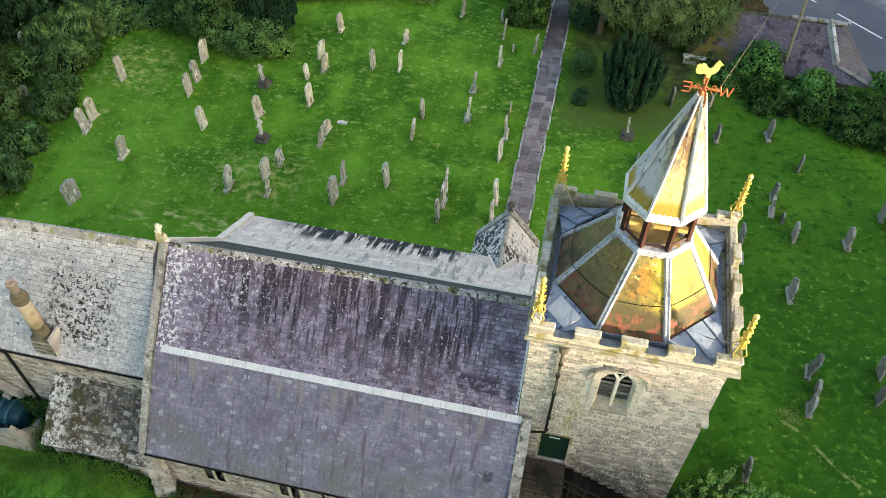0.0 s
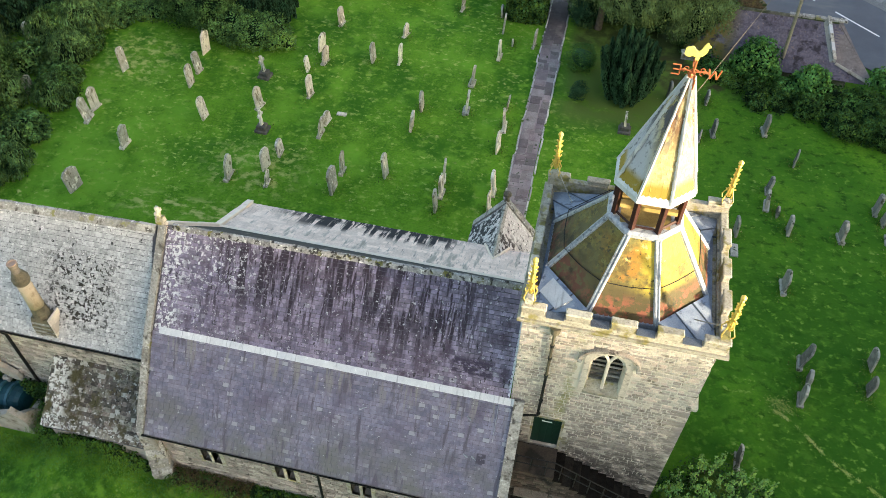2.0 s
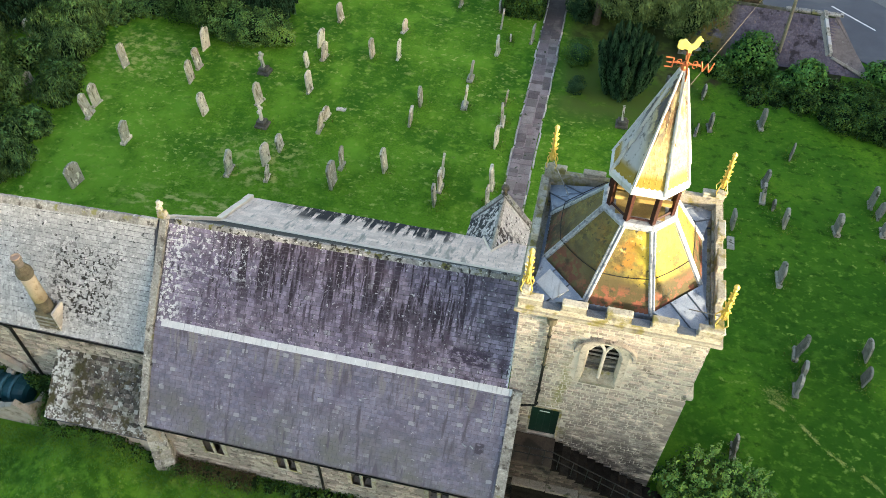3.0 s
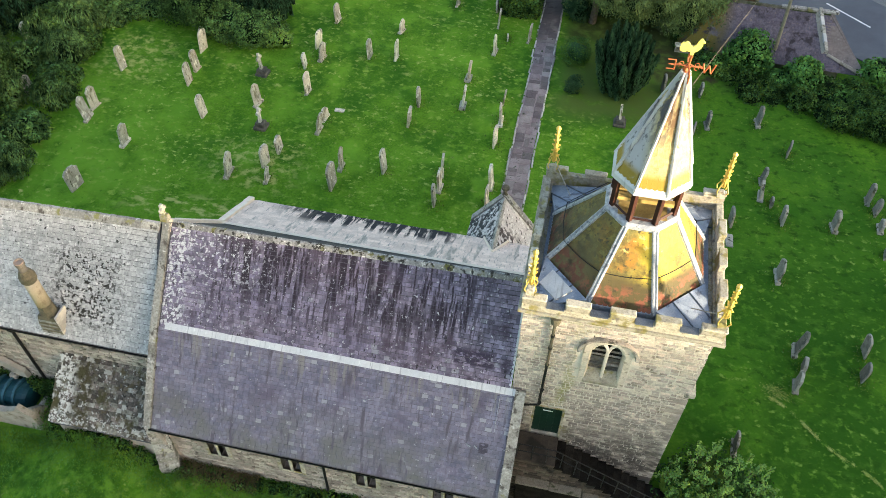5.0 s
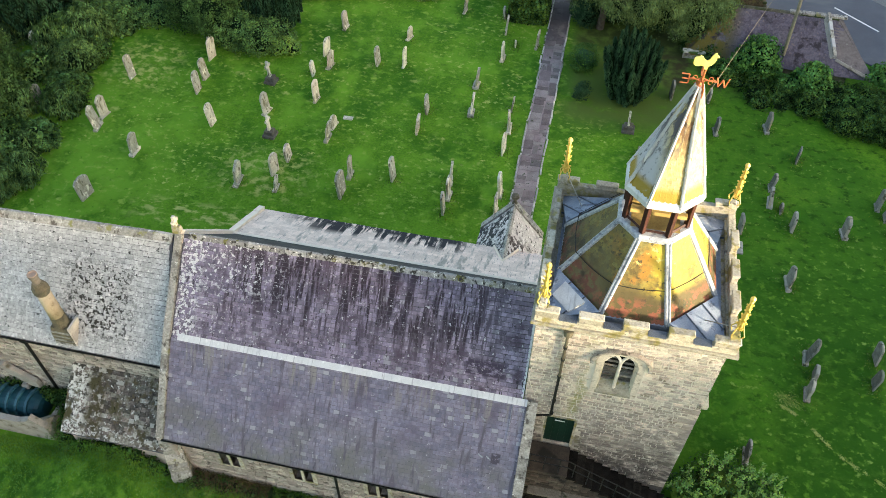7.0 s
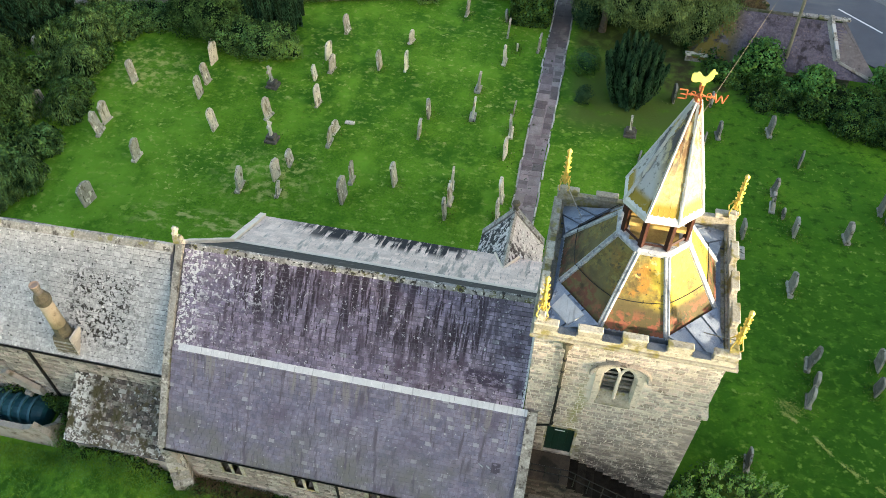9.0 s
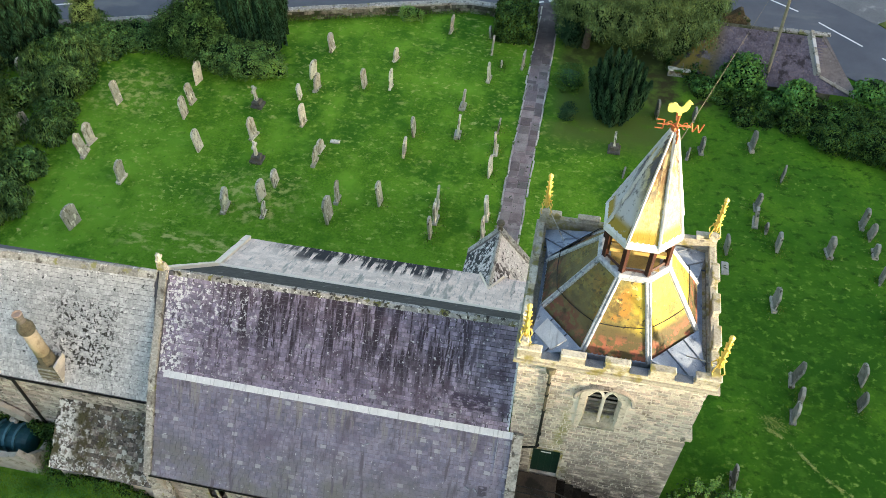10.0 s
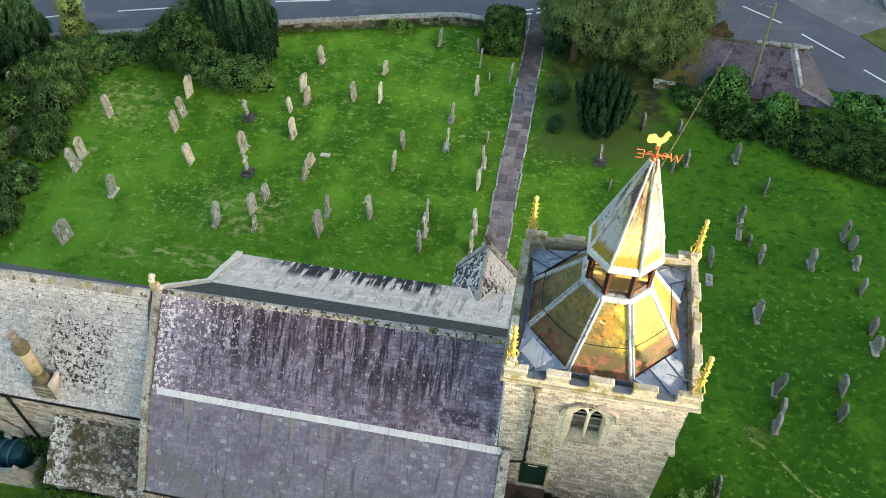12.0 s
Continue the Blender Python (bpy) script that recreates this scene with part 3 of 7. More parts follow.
    verts = top + [(x, y, lift - d * 1.3) for x, y in tail] + [(w, h, -d * 0.6), (0, h, -d * 0.6)]
    m = k + 2
    faces = [tuple(range(m))] + [(i, i + m, (i + 1) % m + m, (i + 1) % m) for i in range(m) if i != k]
    return piece_data(name, verts, faces, material)


def piece_data(name, verts, faces, material):
    me = bpy.data.meshes.new(name)
    me.from_pydata(verts, [], faces)
    me.materials.append(M[material])
    return me


def lay(parent, name, meshes, spots, near, material, limit=300, label_rest=""):
    """Puts pieces: those nearest to a point of the plan as objects of their own, the rest joined into one part.
    A spot: (variant, matrix)."""
    spots = sorted(spots, key=lambda s: (s[1].translation - Vector(near)).length)
    for k, m in spots[:limit]:
        ob = place(new(name, meshes[k]), parent)
        ob.matrix_basis = m
    rest = spots[limit:]
    if rest:
        verts, faces = [], []
        for k, m in rest:
            base = len(verts)
            verts += [tuple(m @ v.co) for v in meshes[k].vertices]
            faces += [tuple(base + i for i in p.vertices) for p in meshes[k].polygons]
        me = bpy.data.meshes.new(name + "_field")
        me.from_pydata(verts, [], faces)
        me.materials.append(M[material])
        ob = place(new(name + "_field", me), parent)
        tagged(ob, label_rest, kind="stuff")


def courses(origin, u, v, length, height, course, widths, inside=None, gap=0.008, seed=1, shift=0.5, jitter=0.0):
    """Spots for rows of pieces on a plane: u along the row, v from row to row. Yields (variant, matrix)."""
    rnd = random.Random(seed)
    u, v = Vector(u).normalized(), Vector(v).normalized()
    n = u.cross(v)
    rows = max(1, round(height / course))
    real = height / rows
    spots = []
    for r in range(rows):
        s = -rnd.random() * shift * max(widths)
        while s < length:
            k = rnd.randrange(len(widths))
            w = widths[k]
            a, b = max(s, 0.0), min(s + w, length)
            s += w
            if b - a < 0.25 * w:
                continue
            if inside and not inside((a + b) / 2, (r + 0.5) * real, b - a, real):
                continue
            at = Vector(origin) + u * (a + gap / 2) + v * (r * real) + n * rnd.uniform(0, jitter)
            m = Matrix((u, v, n)).transposed().to_4x4()
            m.translation = at
            m = m @ Matrix.Rotation(rnd.uniform(-1, 1) * jitter * 2, 4, "Z") @ Matrix.Diagonal(((b - a - gap) / (w - gap), 1, 1, 1))
            spots.append((k, m))
    return spots

# ---------------------------------------------------------------- ground
def ground_z(x, y):
    """The churchyard is level; it falls a little on the north side of the church, and to the road beyond the boundary."""
    def step(v, a, b):
        t = min(1.0, max(0.0, (v - a) / (b - a)))
        return t * t * (3 - 2 * t)
    edge = wall_line(x)
    z = -0.5 * (1 - step(y, 9.5, 18.0)) - 1.0 * step(y, edge + 0.05, edge + 0.35)
    z += 0.75 * step(-x, 12.4, 14.2) * (1 - step(-x, 15.2, 17.2)) * (1 - step(y, 9.9, 10.6)) * step(y, 2.0, 9.4)
    return z + 0.05 * noise.noise((x * 0.25, y * 0.25, 0)) * step(edge - y, 0, 3)


def wall_line(x):
    """Where the churchyard ends towards the road, along x."""
    knots = ((-60, 27.2), (-30.3, 35.8), (-25.3, 37.3), (-17.25, 39.8), (-10.66, 41.7), (-7.3, 42.63), (-6.2, 42.8), (-5.3, 42.5), (-4, 42.6), (3, 43.4), (5.5, 39.6), (9, 38.6), (14, 38.0), (30, 33.5), (70, 20))
    for (xa, ya), (xb, yb) in zip(knots, knots[1:]):
        if x <= xb:
            return ya + (yb - ya) * (x - xa) / (xb - xa)
    return knots[-1][1]


xs = [-2500, -400, -120] + [i * 1.0 - 60 for i in range(131)] + [120, 400, 2500]
ys = [-2500, -300, -60, -20, -5] + [i * 0.7 for i in range(0, 45)] + [31.5 + i * 0.18 for i in range(0, 80)] + [46 + i * 3.0 for i in range(1, 8)] + [120, 400, 2500]
bm = bmesh.new()
grid = [[bm.verts.new((x, y, ground_z(x, y))) for x in xs] for y in ys]
for a, b in zip(grid, grid[1:]):
    for i in range(len(xs) - 1):
        bm.faces.new((a[i], a[i + 1], b[i + 1], b[i]))
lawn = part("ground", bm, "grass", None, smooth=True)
tagged(lawn, "mown green churchyard grass with paler dry patches", "grass", kind="structure")


def sheet(name, outline, z, material, label, category):
    """A flat slab of ground with an outline."""
    bm = bmesh.new()
    prism(bm, outline, "z", z - 0.3, z)
    return tagged(part(name, bm, material, None), label, category, kind="structure")


road = sheet("road", [(-80, 21.5), (-30.3, 36.3), (-17.25, 40.3), (-10.66, 42.25), (-7.0, 43.3), (-4, 43.6), (3, 44.2), (8.2, 44.6), (13.0, 43.6), (17.5, 40.4), (24, 34), (60, 12),
                      (80, 12), (80, 90), (-80, 90)], -0.94, "road", "grey asphalt road with white dashed centre lines", "road")
verge = sheet("verge", [(18.0, 47.7), (19.4, 46.1), (26, 42), (40, 42), (40, 58), (24, 52)], -0.88, "verge", "small dull green grass verge beside the road", "grass")


layby = sheet("lay_by", [(13.6, 51.3), (15.4, 49.66), (16.7, 48.6), (17.9, 47.6), (24, 52), (40, 58), (40, 80), (20, 80), (10, 58)], -0.932, "gravel", "pale worn gravel lay-by beside the road", "road")


def stripe(a, b, w, parent):
    a, b = Vector((*a, 0)), Vector((*b, 0))
    s = (b - a).normalized().cross(Vector((0, 0, 1))) * w / 2
    bm = bmesh.new()
    prism(bm, [tuple((a - s)[:2]), tuple((b - s)[:2]), tuple((b + s)[:2]), tuple((a + s)[:2])], "z", -0.95, -0.934)
    part("road_marking", bm, "line", parent)


for a, b in (((-34.4, 39.2), (-31.4, 40.4)), ((-29.05, 41.2), (-25.9, 42.2)), ((-19.4, 44.25), (-15.9, 45.1)), ((-10.4, 46.4), (-6.9, 47.1)),
             ((10.9, 49.7), (13.26, 48.2)), ((14.4, 47.2), (16.74, 45.1)), ((17.73, 44.1), (20.0, 42.0)), ((7.0, 51.6), (9.6, 50.4))):
    stripe(a, b, 0.13, road)
for i in range(4):
    for off in (0.0, 0.5):
        stripe((-3.1 + i * 0.8 - off * 0.1, 46.45 + i * 0.33 - off), (-2.6 + i * 0.8 - off * 0.1, 46.66 + i * 0.33 - off), 0.16, road)

# ---------------------------------------------------------------- the flagged path
PATH_X0, PATH_X1 = -2.46, -1.44
bm = bmesh.new()
prism(bm, [(PATH_X0 - 0.02, 21.9), (PATH_X1 + 0.02, 21.9), (PATH_X1 - 0.02, 30), (PATH_X1 + 0.1, 36), (-1.55, 44.2), (-2.75, 44.2), (PATH_X0, 36), (PATH_X0 - 0.05, 30)], "z", -0.2, 0.055)
footpath = tagged(part("path", bm, "flag", None), "grey stone-flagged footpath through the churchyard lawn", "path", kind="structure")


# ---------------------------------------------------------------- the church
church = thing("church", "stone parish church with slate roofs and a square spired tower", "church", at=(-5.0, 14.5, 0))
TX0, TX1, TY0, TY1 = -0.30, 4.80, 12.18, 17.0     # tower walls
TC = (2.22, 14.57)                               # the middle of the cap
SC = (2.29, 14.37)                               # the middle of the lantern and spire
RIDGE_Y = 14.45


def ridge_z(x):
    return 7.64 + (x + 12.0) * 0.021


# tower walls, hollow, with the belfry window cut through the north side
def cut_wall(x0, x1, y0, y1, z0, z1, holes):
    """A wall along x with openings (a, b, c, d, arch): from a to b, c to d high, pointed when arch."""
    bm = bmesh.new()
    cuts = sorted({x0, x1, *[h[0] for h in holes], *[h[1] for h in holes]})
    for a, b in zip(cuts, cuts[1:]):
        mid = (a + b) / 2
        z = z0
        for h in sorted([h for h in holes if h[0] < mid < h[1]], key=lambda h: h[2]):
            box(bm, a, b, y0, y1, z, h[2])
            z = h[3]
        box(bm, a, b, y0, y1, z, z1)
    bmesh.ops.remove_doubles(bm, verts=bm.verts[:], dist=0.0005)
    return bm


BELL = (1.72, 2.72, 6.55, 8.75)
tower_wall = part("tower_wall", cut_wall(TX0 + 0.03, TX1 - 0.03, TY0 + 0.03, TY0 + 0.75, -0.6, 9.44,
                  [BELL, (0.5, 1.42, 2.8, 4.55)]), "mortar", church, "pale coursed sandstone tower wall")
bm = bmesh.new()
box(bm, TX0, TX0 + 0.7, TY0 + 0.75, TY1, -0.6, 9.44)
box(bm, TX1 - 0.7, TX1, TY0 + 0.75, TY1, -0.6, 9.44)
box(bm, TX0 + 0.7, TX1 - 0.7, TY1 - 0.7, TY1, -0.6, 9.44)
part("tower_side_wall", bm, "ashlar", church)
part("set_off", boxed(4.62, 4.93, TY0 - 0.05, TY0 + 0.55, 6.62, 6.82, 0.03), "dressed", church)

# cornice, parapet and battlements
CO = 0.19
for z0, z1, o in ((9.44, 9.54, 0.10), (9.54, 9.66, CO)):
    x0, x1, y0, y1 = TX0 - o + 0.06, TX1 + o, TY0 - o - 0.03, TY1 + o
    for box_at in ((x0, x1, y0, y0 + 0.33), (x0, x1, y1 - 0.33, y1), (x0, x0 + 0.33, y0 + 0.33, y1 - 0.33), (x1 - 0.33, x1, y0 + 0.33, y1 - 0.33)):
        part("cornice", boxed(*box_at, z0, z1, 0.012), "dressed", church, "weathered stone cornice below the battlements")
PX0, PX1, PY0, PY1 = TX0 - 0.05, TX1 + 0.10, TY0 - 0.16, TY1 + 0.08
PW = 0.18
parapet = part("parapet", boxed(PX0, PX1, PY0, PY0 + PW, 9.66, 9.87, 0.01), "dressed", church, "battlemented parapet in lichened yellow stone")
for box_at, z1 in (((PX0, PX1, PY1 - PW, PY1), 10.06), ((PX0, PX0 + PW, PY0 + PW, PY1 - PW), 9.87), ((PX1 - PW, PX1, PY0 + PW, PY1 - PW), 9.87)):
    part("parapet_wall", boxed(*box_at, 9.66, z1, 0.01), "dressed", parapet)


def merlon(x0, x1, y0, y1, top):
    part("merlon", boxed(x0, x1, y0, y1, 9.87 if y0 < PY1 - 0.3 else 10.06, top - 0.075, 0.015), "dressed", parapet)
    part("coping_stone", boxed(x0 - 0.025, x1 + 0.025, y0 - 0.03, y1 + 0.03, top - 0.075, top, 0.025), "dressed", parapet)


SPAN = PX1 - PX0
for i in range(5):
    w = 0.62
    c = PX0 + w / 2 + i * (SPAN - w) / 4
    a, b = c - w / 2, c + w / 2
    merlon(a, b, PY0, PY0 + PW, 10.17)
    merlon(a, b, PY1 - PW, PY1, 10.26)
for i in range(1, 4):
    w = 0.62
    c = PY0 + w / 2 + i * (PY1 - PY0 - w) / 4
    merlon(PX0, PX0 + PW, c - w / 2, c + w / 2, 10.2)
    merlon(PX1 - PW, PX1, c - w / 2, c + w / 2, 10.2)

# dark sills paint the shadow in the gutter behind the parapet
for i in range(4):
    a = PX0 + 0.62 + i * (SPAN - 0.62) / 4
    b = PX0 + (i + 1) * (SPAN - 0.62) / 4
    part("embrasure_sill", boxed(a + 0.03, b - 0.03, PY0 - 0.04, PY0 + PW + 0.02, 9.872, 9.90, 0.01), "lead_dark", parapet, "embrasure sill, darkened to stand for the gutter's shadow")
# lead flat with rolls inside the parapet
bm = bmesh.new()
box(bm, PX0 + 0.2, PX1 - 0.2, PY0 + 0.2, PY1 - 0.2, 9.445, 9.53)
lead_flat = part("lead_roof", bm, "lead", church, "blue-grey lead flat inside the parapet")
OCT = math.pi / 8
for sx in (-1, 1):
    for sy in (-1, 1):
        cx = PX0 + PW if sx < 0 else PX1 - PW
        cy = PY0 + PW if sy < 0 else PY1 - PW
        # raised corner sheet sloping from the cap down to the parapet's corner, with two lead rolls
        foot = [Vector((cx, cy, 9.56)), Vector((TC[0] + sx * 2.14, TC[1] + sy * 0.90, 9.97)), Vector((TC[0] + sx * 0.90, TC[1] + sy * 2.14, 9.97))]
        p = foot if sx * sy > 0 else foot[::-1]
        bm = bmesh.new()
        loft(bm, [[q - Vector((0, 0, 0.05)) for q in p], p])
        sheet_part = part("lead_sheet", bm, "lead", lead_flat)
        fall = foot[0] - (foot[1] + foot[2]) / 2
        for f in (0.32, 0.66):
            top = foot[1].lerp(foot[2], f) + Vector((0, 0, 0.015))
            bm = bmesh.new()
            rod(bm, top, top + fall * 2 * min(f, 1 - f), 0.022)
            part("lead_roll", bm, "lead_dark", sheet_part)
        if sx < 0 and sy < 0:
            p = [foot[1].lerp(foot[2], 0.26) + fall * 0.1, foot[1].lerp(foot[2], 0.74) + fall * 0.1, foot[1].lerp(foot[2], 0.70) + fall * 0.5, foot[1].lerp(foot[2], 0.30) + fall * 0.5]
            bm = bmesh.new()
            loft(bm, [[q - Vector((0, 0, 0.02)) for q in p[::-1]], [q + Vector((0, 0, 0.05)) for q in p[::-1]]])
            part("patch", bm, "lead_pale", sheet_part, "raised square lead patch")
        part("gutter_outlet", boxed(cx - sx * 0.05 - 0.14, cx - sx * 0.05 + 0.14, cy - sy * 0.7 - 0.03, cy - sy * 0.7 + 0.03, 9.53, 9.56, 0.008), "lead_dark", lead_flat)

# octagonal cap: a frame of ring radii
def octagon(r, z, c=None):
    if c is None:                                # the cap leans a little towards its head
        f = min(1.0, max(0.0, (z - 9.84) / 2.1))
        c = (TC[0] + (SC[0] - TC[0]) * f + (0.12 * max(0.0, z - 13.2) / 2.9), TC[1] + (SC[1] - TC[1]) * f)
    return [(c[0] + r * math.cos(OCT + i * math.pi / 4), c[1] + r * math.sin(OCT + i * math.pi / 4), z) for i in range(8)]


CAP = ((2.30, 9.84), (0.94, 11.95))
bm = bmesh.new()
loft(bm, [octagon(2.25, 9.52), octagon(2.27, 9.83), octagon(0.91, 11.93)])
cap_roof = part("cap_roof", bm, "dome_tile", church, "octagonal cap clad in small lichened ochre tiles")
bm = bmesh.new()
loft(bm, [octagon(2.29, 9.50), octagon(2.33, 9.50), octagon(2.33, 9.82), octagon(2.29, 9.86)])
part("upstand", bm, "lead", cap_roof, "blue-grey lead upstand round the foot of the cap")
SPIRE = ((1.0, 13.16), (0.05, 16.12))
bm = bmesh.new()
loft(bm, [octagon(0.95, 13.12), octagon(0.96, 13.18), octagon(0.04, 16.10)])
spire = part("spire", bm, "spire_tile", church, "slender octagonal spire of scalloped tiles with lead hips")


def clad(parent, name, low, high, course, width, material, mesh_depth, seed, lap, gap, limit):
    """Scalloped tiles on the eight sides of a pyramid from the ring low to the ring high."""
    (r0, z0), (r1, z1) = low, high
    meshes = [slate_mesh(name, width * f, course * lap, mesh_depth, material, seed + i, True) for i, f in enumerate((0.94, 1.0, 1.06))]
    spots = []
    for s in range(8):
        a0, b0 = Vector(octagon(r0, z0)[s]), Vector(octagon(r0, z0)[(s + 1) % 8])
        a1, b1 = Vector(octagon(r1, z1)[s]), Vector(octagon(r1, z1)[(s + 1) % 8])
        u = (b0 - a0).normalized()
        v = ((a1 + b1) / 2 - (a0 + b0) / 2)
        half0, half1, high_len = (b0 - a0).length / 2, (b1 - a1).length / 2, v.length
        mid = half0
        spots += courses(a0, u, v, 2 * half0, high_len, course, [width * f for f in (0.94, 1.0, 1.06)],
                         lambda x, y, w, h: abs(x - mid) < half0 + (half1 - half0) * y / high_len - w * 0.22, gap, seed + s)
    lay(parent, name, meshes, spots, (TC[0] + 1, TC[1] - 4, z0), material, limit)


for name, low, high, width, parent in (("hip", CAP[0], CAP[1], 0.085, cap_roof), ("hip", SPIRE[0], SPIRE[1], 0.042, spire)):
    for i in range(8):
        a, b = Vector(octagon(low[0] + 0.03, low[1])[i]), Vector(octagon(high[0] + 0.03, high[1])[i])
        out = Vector((math.cos(OCT + i * math.pi / 4), math.sin(OCT + i * math.pi / 4), 0))
        side = (b - a).normalized().cross(out).normalized()
        lift = side.cross((b - a).normalized()).normalized()
        if lift.dot(out) < 0:
            lift = -lift
        bm = bmesh.new()
        t = 0.55 if parent is spire else 1.0
        loft(bm, [[p + side * w - out * 0.02 * 1 + lift * h for w, h in ((-width * s, -0.03), (-width * s * 0.85, 0.04), (-width * s * 0.45, 0.055), (0, 0.015), (width * s * 0.45, 0.055), (width * s * 0.85, 0.04), (width * s, -0.03))]
                  for p, s in ((a, 1.0), (b, t))])
        part(name, bm, "lead_hip" if parent is cap_roof else "lead_pale", parent, "pale lead hip roll")
# lead fascia round the foot of the spire, and the collar at the head of the cap
bm = bmesh.new()
loft(bm, [octagon(0.97, 13.10), octagon(1.045, 13.07), octagon(1.04, 13.22), octagon(0.97, 13.30)])
part("fascia", bm, "lead_pale", spire, "pale lead eaves band")
bm = bmesh.new()
loft(bm, [octagon(1.03, 11.86), octagon(1.03, 11.96), octagon(0.95, 12.02), octagon(0.88, 12.02)])
part("collar", bm, "lead_hip", cap_roof, "pale lead collar")

# open lantern between cap and spire
lantern = part("lantern", boxed(SC[0] - 0.62, SC[0] + 0.62, SC[1] - 0.62, SC[1] + 0.62, 11.9, 12.03), "boards", church, "open timber lantern with dark red posts")
for i in range(8):
    x, y, _ = octagon(0.84, 12)[i]
    bm = bmesh.new()
    rod(bm, (x, y, 11.95), (x, y, 13.14), 0.085, 0.085, 4)
    part("post", bm, "timber_red", lantern)
    x2, y2, _ = octagon(0.84, 12)[(i + 1) % 8]
    bm = bmesh.new()
    rod(bm, (x, y, 13.0), (x2, y2, 13.0), 0.06, 0.06, 4)
    part("head_rail", bm, "timber_red", lantern)
    bm = bmesh.new()
    rod(bm, (x, y, 12.1), (x2, y2, 12.1), 0.04, 0.04, 4)
    part("sill_rail", bm, "timber_red", lantern)
for k in range(4):
    part("beam", boxed(SC[0] - 0.7, SC[0] + 0.7, SC[1] - 0.5 + 0.3 * k, SC[1] - 0.38 + 0.3 * k, 12.40, 12.52), "boards", lantern)

# belfry window in the north wall: two pointed lights over a steep weathered sill
bw0, bw1, bz0, bz1 = BELL
BC = (bw0 + bw1) / 2
belfry = part("belfry_window", boxed(bw0 - 0.1, bw1 + 0.1, TY0 + 0.66, TY0 + 0.74, 6.4, 8.5), "dark_glass", church, "twin-light louvred belfry window under a hood mould")


def pointed(r, k, z, rise):
    """Half-widths and heights up one side of a low pointed arch of half-width r."""
    return [(r * math.cos(math.pi / 2 * i / k) ** 0.9, z + r * rise * math.sin(math.pi / 2 * i / k)) for i in range(k + 1)]


def arch(r_in, r_out, y0, y1, z, k=7, rise=0.92):
    bm = bmesh.new()
    a, b = pointed(r_in, k, z, rise), pointed(r_out, k, z, rise)
    inner = [(BC + w, h) for w, h in a] + [(BC - w, h) for w, h in a[-2::-1]]
    outer = [(BC + w, h) for w, h in b] + [(BC - w, h) for w, h in b[-2::-1]]
    loft(bm, [[(p[0], y0, p[1]), (q[0], y0, q[1]), (q[0], y1, q[1]), (p[0], y1, p[1])] for p, q in zip(inner, outer)])
    return bm


SPRING = 8.08
for s in (-1, 1):
    bm = bmesh.new()
    prism(bm, [(BC + s * 0.50, TY0 - 0.012), (BC + s * 0.67, TY0 - 0.012), (BC + s * 0.67, TY0 + 0.3), (BC + s * 0.43, TY0 + 0.3), (BC + s * 0.43, TY0 + 0.16)], "z", bz0 - 0.1, SPRING)
    part("jamb", bm, "jamb_stone", belfry)
part("arch_ring", arch(0.46, 0.67, TY0 - 0.012, TY0 + 0.14, SPRING), "jamb_stone", belfry)
part("hood_mould", arch(0.76, 0.84, TY0 - 0.10, TY0 + 0.05, SPRING + 0.06, 9, 0.72), "rubble", belfry, "curved stone hood mould")
for s in (-1, 1):
    part("label_stop", boxed(BC + s * 0.80 - 0.06, BC + s * 0.80 + 0.06, TY0 - 0.12, TY0 + 0.03, SPRING - 0.04, SPRING + 0.06, 0.015), "coping", belfry)
bm = bmesh.new()
prism(bm, [(TY0 - 0.03, bz0 - 0.1), (TY0 + 0.62, bz0 - 0.1), (TY0 + 0.62, bz0 + 0.42), (TY0 + 0.2, bz0 + 0.36), (TY0 - 0.03, bz0 + 0.02)], "x", BC - 0.52, BC + 0.52)
part("sill", bm, "dressed", belfry, "steep olive-stained stone sill")
part("mullion", boxed(BC - 0.045, BC + 0.045, TY0 + 0.05, TY0 + 0.2, bz0 + 0.15, SPRING - 0.05, 0.02), "mortar", belfry)
for s in (-1, 1):
    bm = bmesh.new()
    tube(bm, [(BC + s * w, TY0 + 0.1, SPRING + z) for w, z in ((0.0, -0.08), (0.06, 0.12), (0.14, 0.25), (0.24, 0.34))], 0.045, 6)
    tube(bm, [(BC + s * w, TY0 + 0.1, SPRING + z) for w, z in ((0.43, -0.05), (0.38, 0.08), (0.30, 0.19), (0.21, 0.28))], 0.04, 6)
    part("tracery", bm, "mortar", belfry)
    for k in range(7):
        z = bz0 + 0.40 + 0.22 * k
        bm = bmesh.new()
        x0, x1 = sorted((BC + s * 0.045, BC + s * 0.42))
        prism(bm, [(TY0 + 0.22, z), (TY0 + 0.225, z - 0.025), (TY0 + 0.265, z + 0.005), (TY0 + 0.26, z + 0.03)], "x", x0, x1)
        part("louvre", bm, "louvre_slat", belfry)

# green door, landing and outside stairs
door = part("door", boxed(0.52, 1.40, TY0 + 0.12, TY0 + 0.2, 2.8, 4.52, 0.01), "green_paint", church, "dark green painted upper door")
for k in range(4):
    part("board", boxed(0.54 + 0.215 * k, 0.74 + 0.215 * k, TY0 + 0.10, TY0 + 0.125, 2.85, 4.48, 0.006), "green_paint", door)
part("sign", boxed(0.78, 1.1, TY0 + 0.085, TY0 + 0.1, 4.17, 4.21), "line", door, "small white notice on the door")
bm = bmesh.new()
box(bm, 0.46, 0.52, TY0 - 0.005, TY0 + 0.1, 2.8, 4.58)
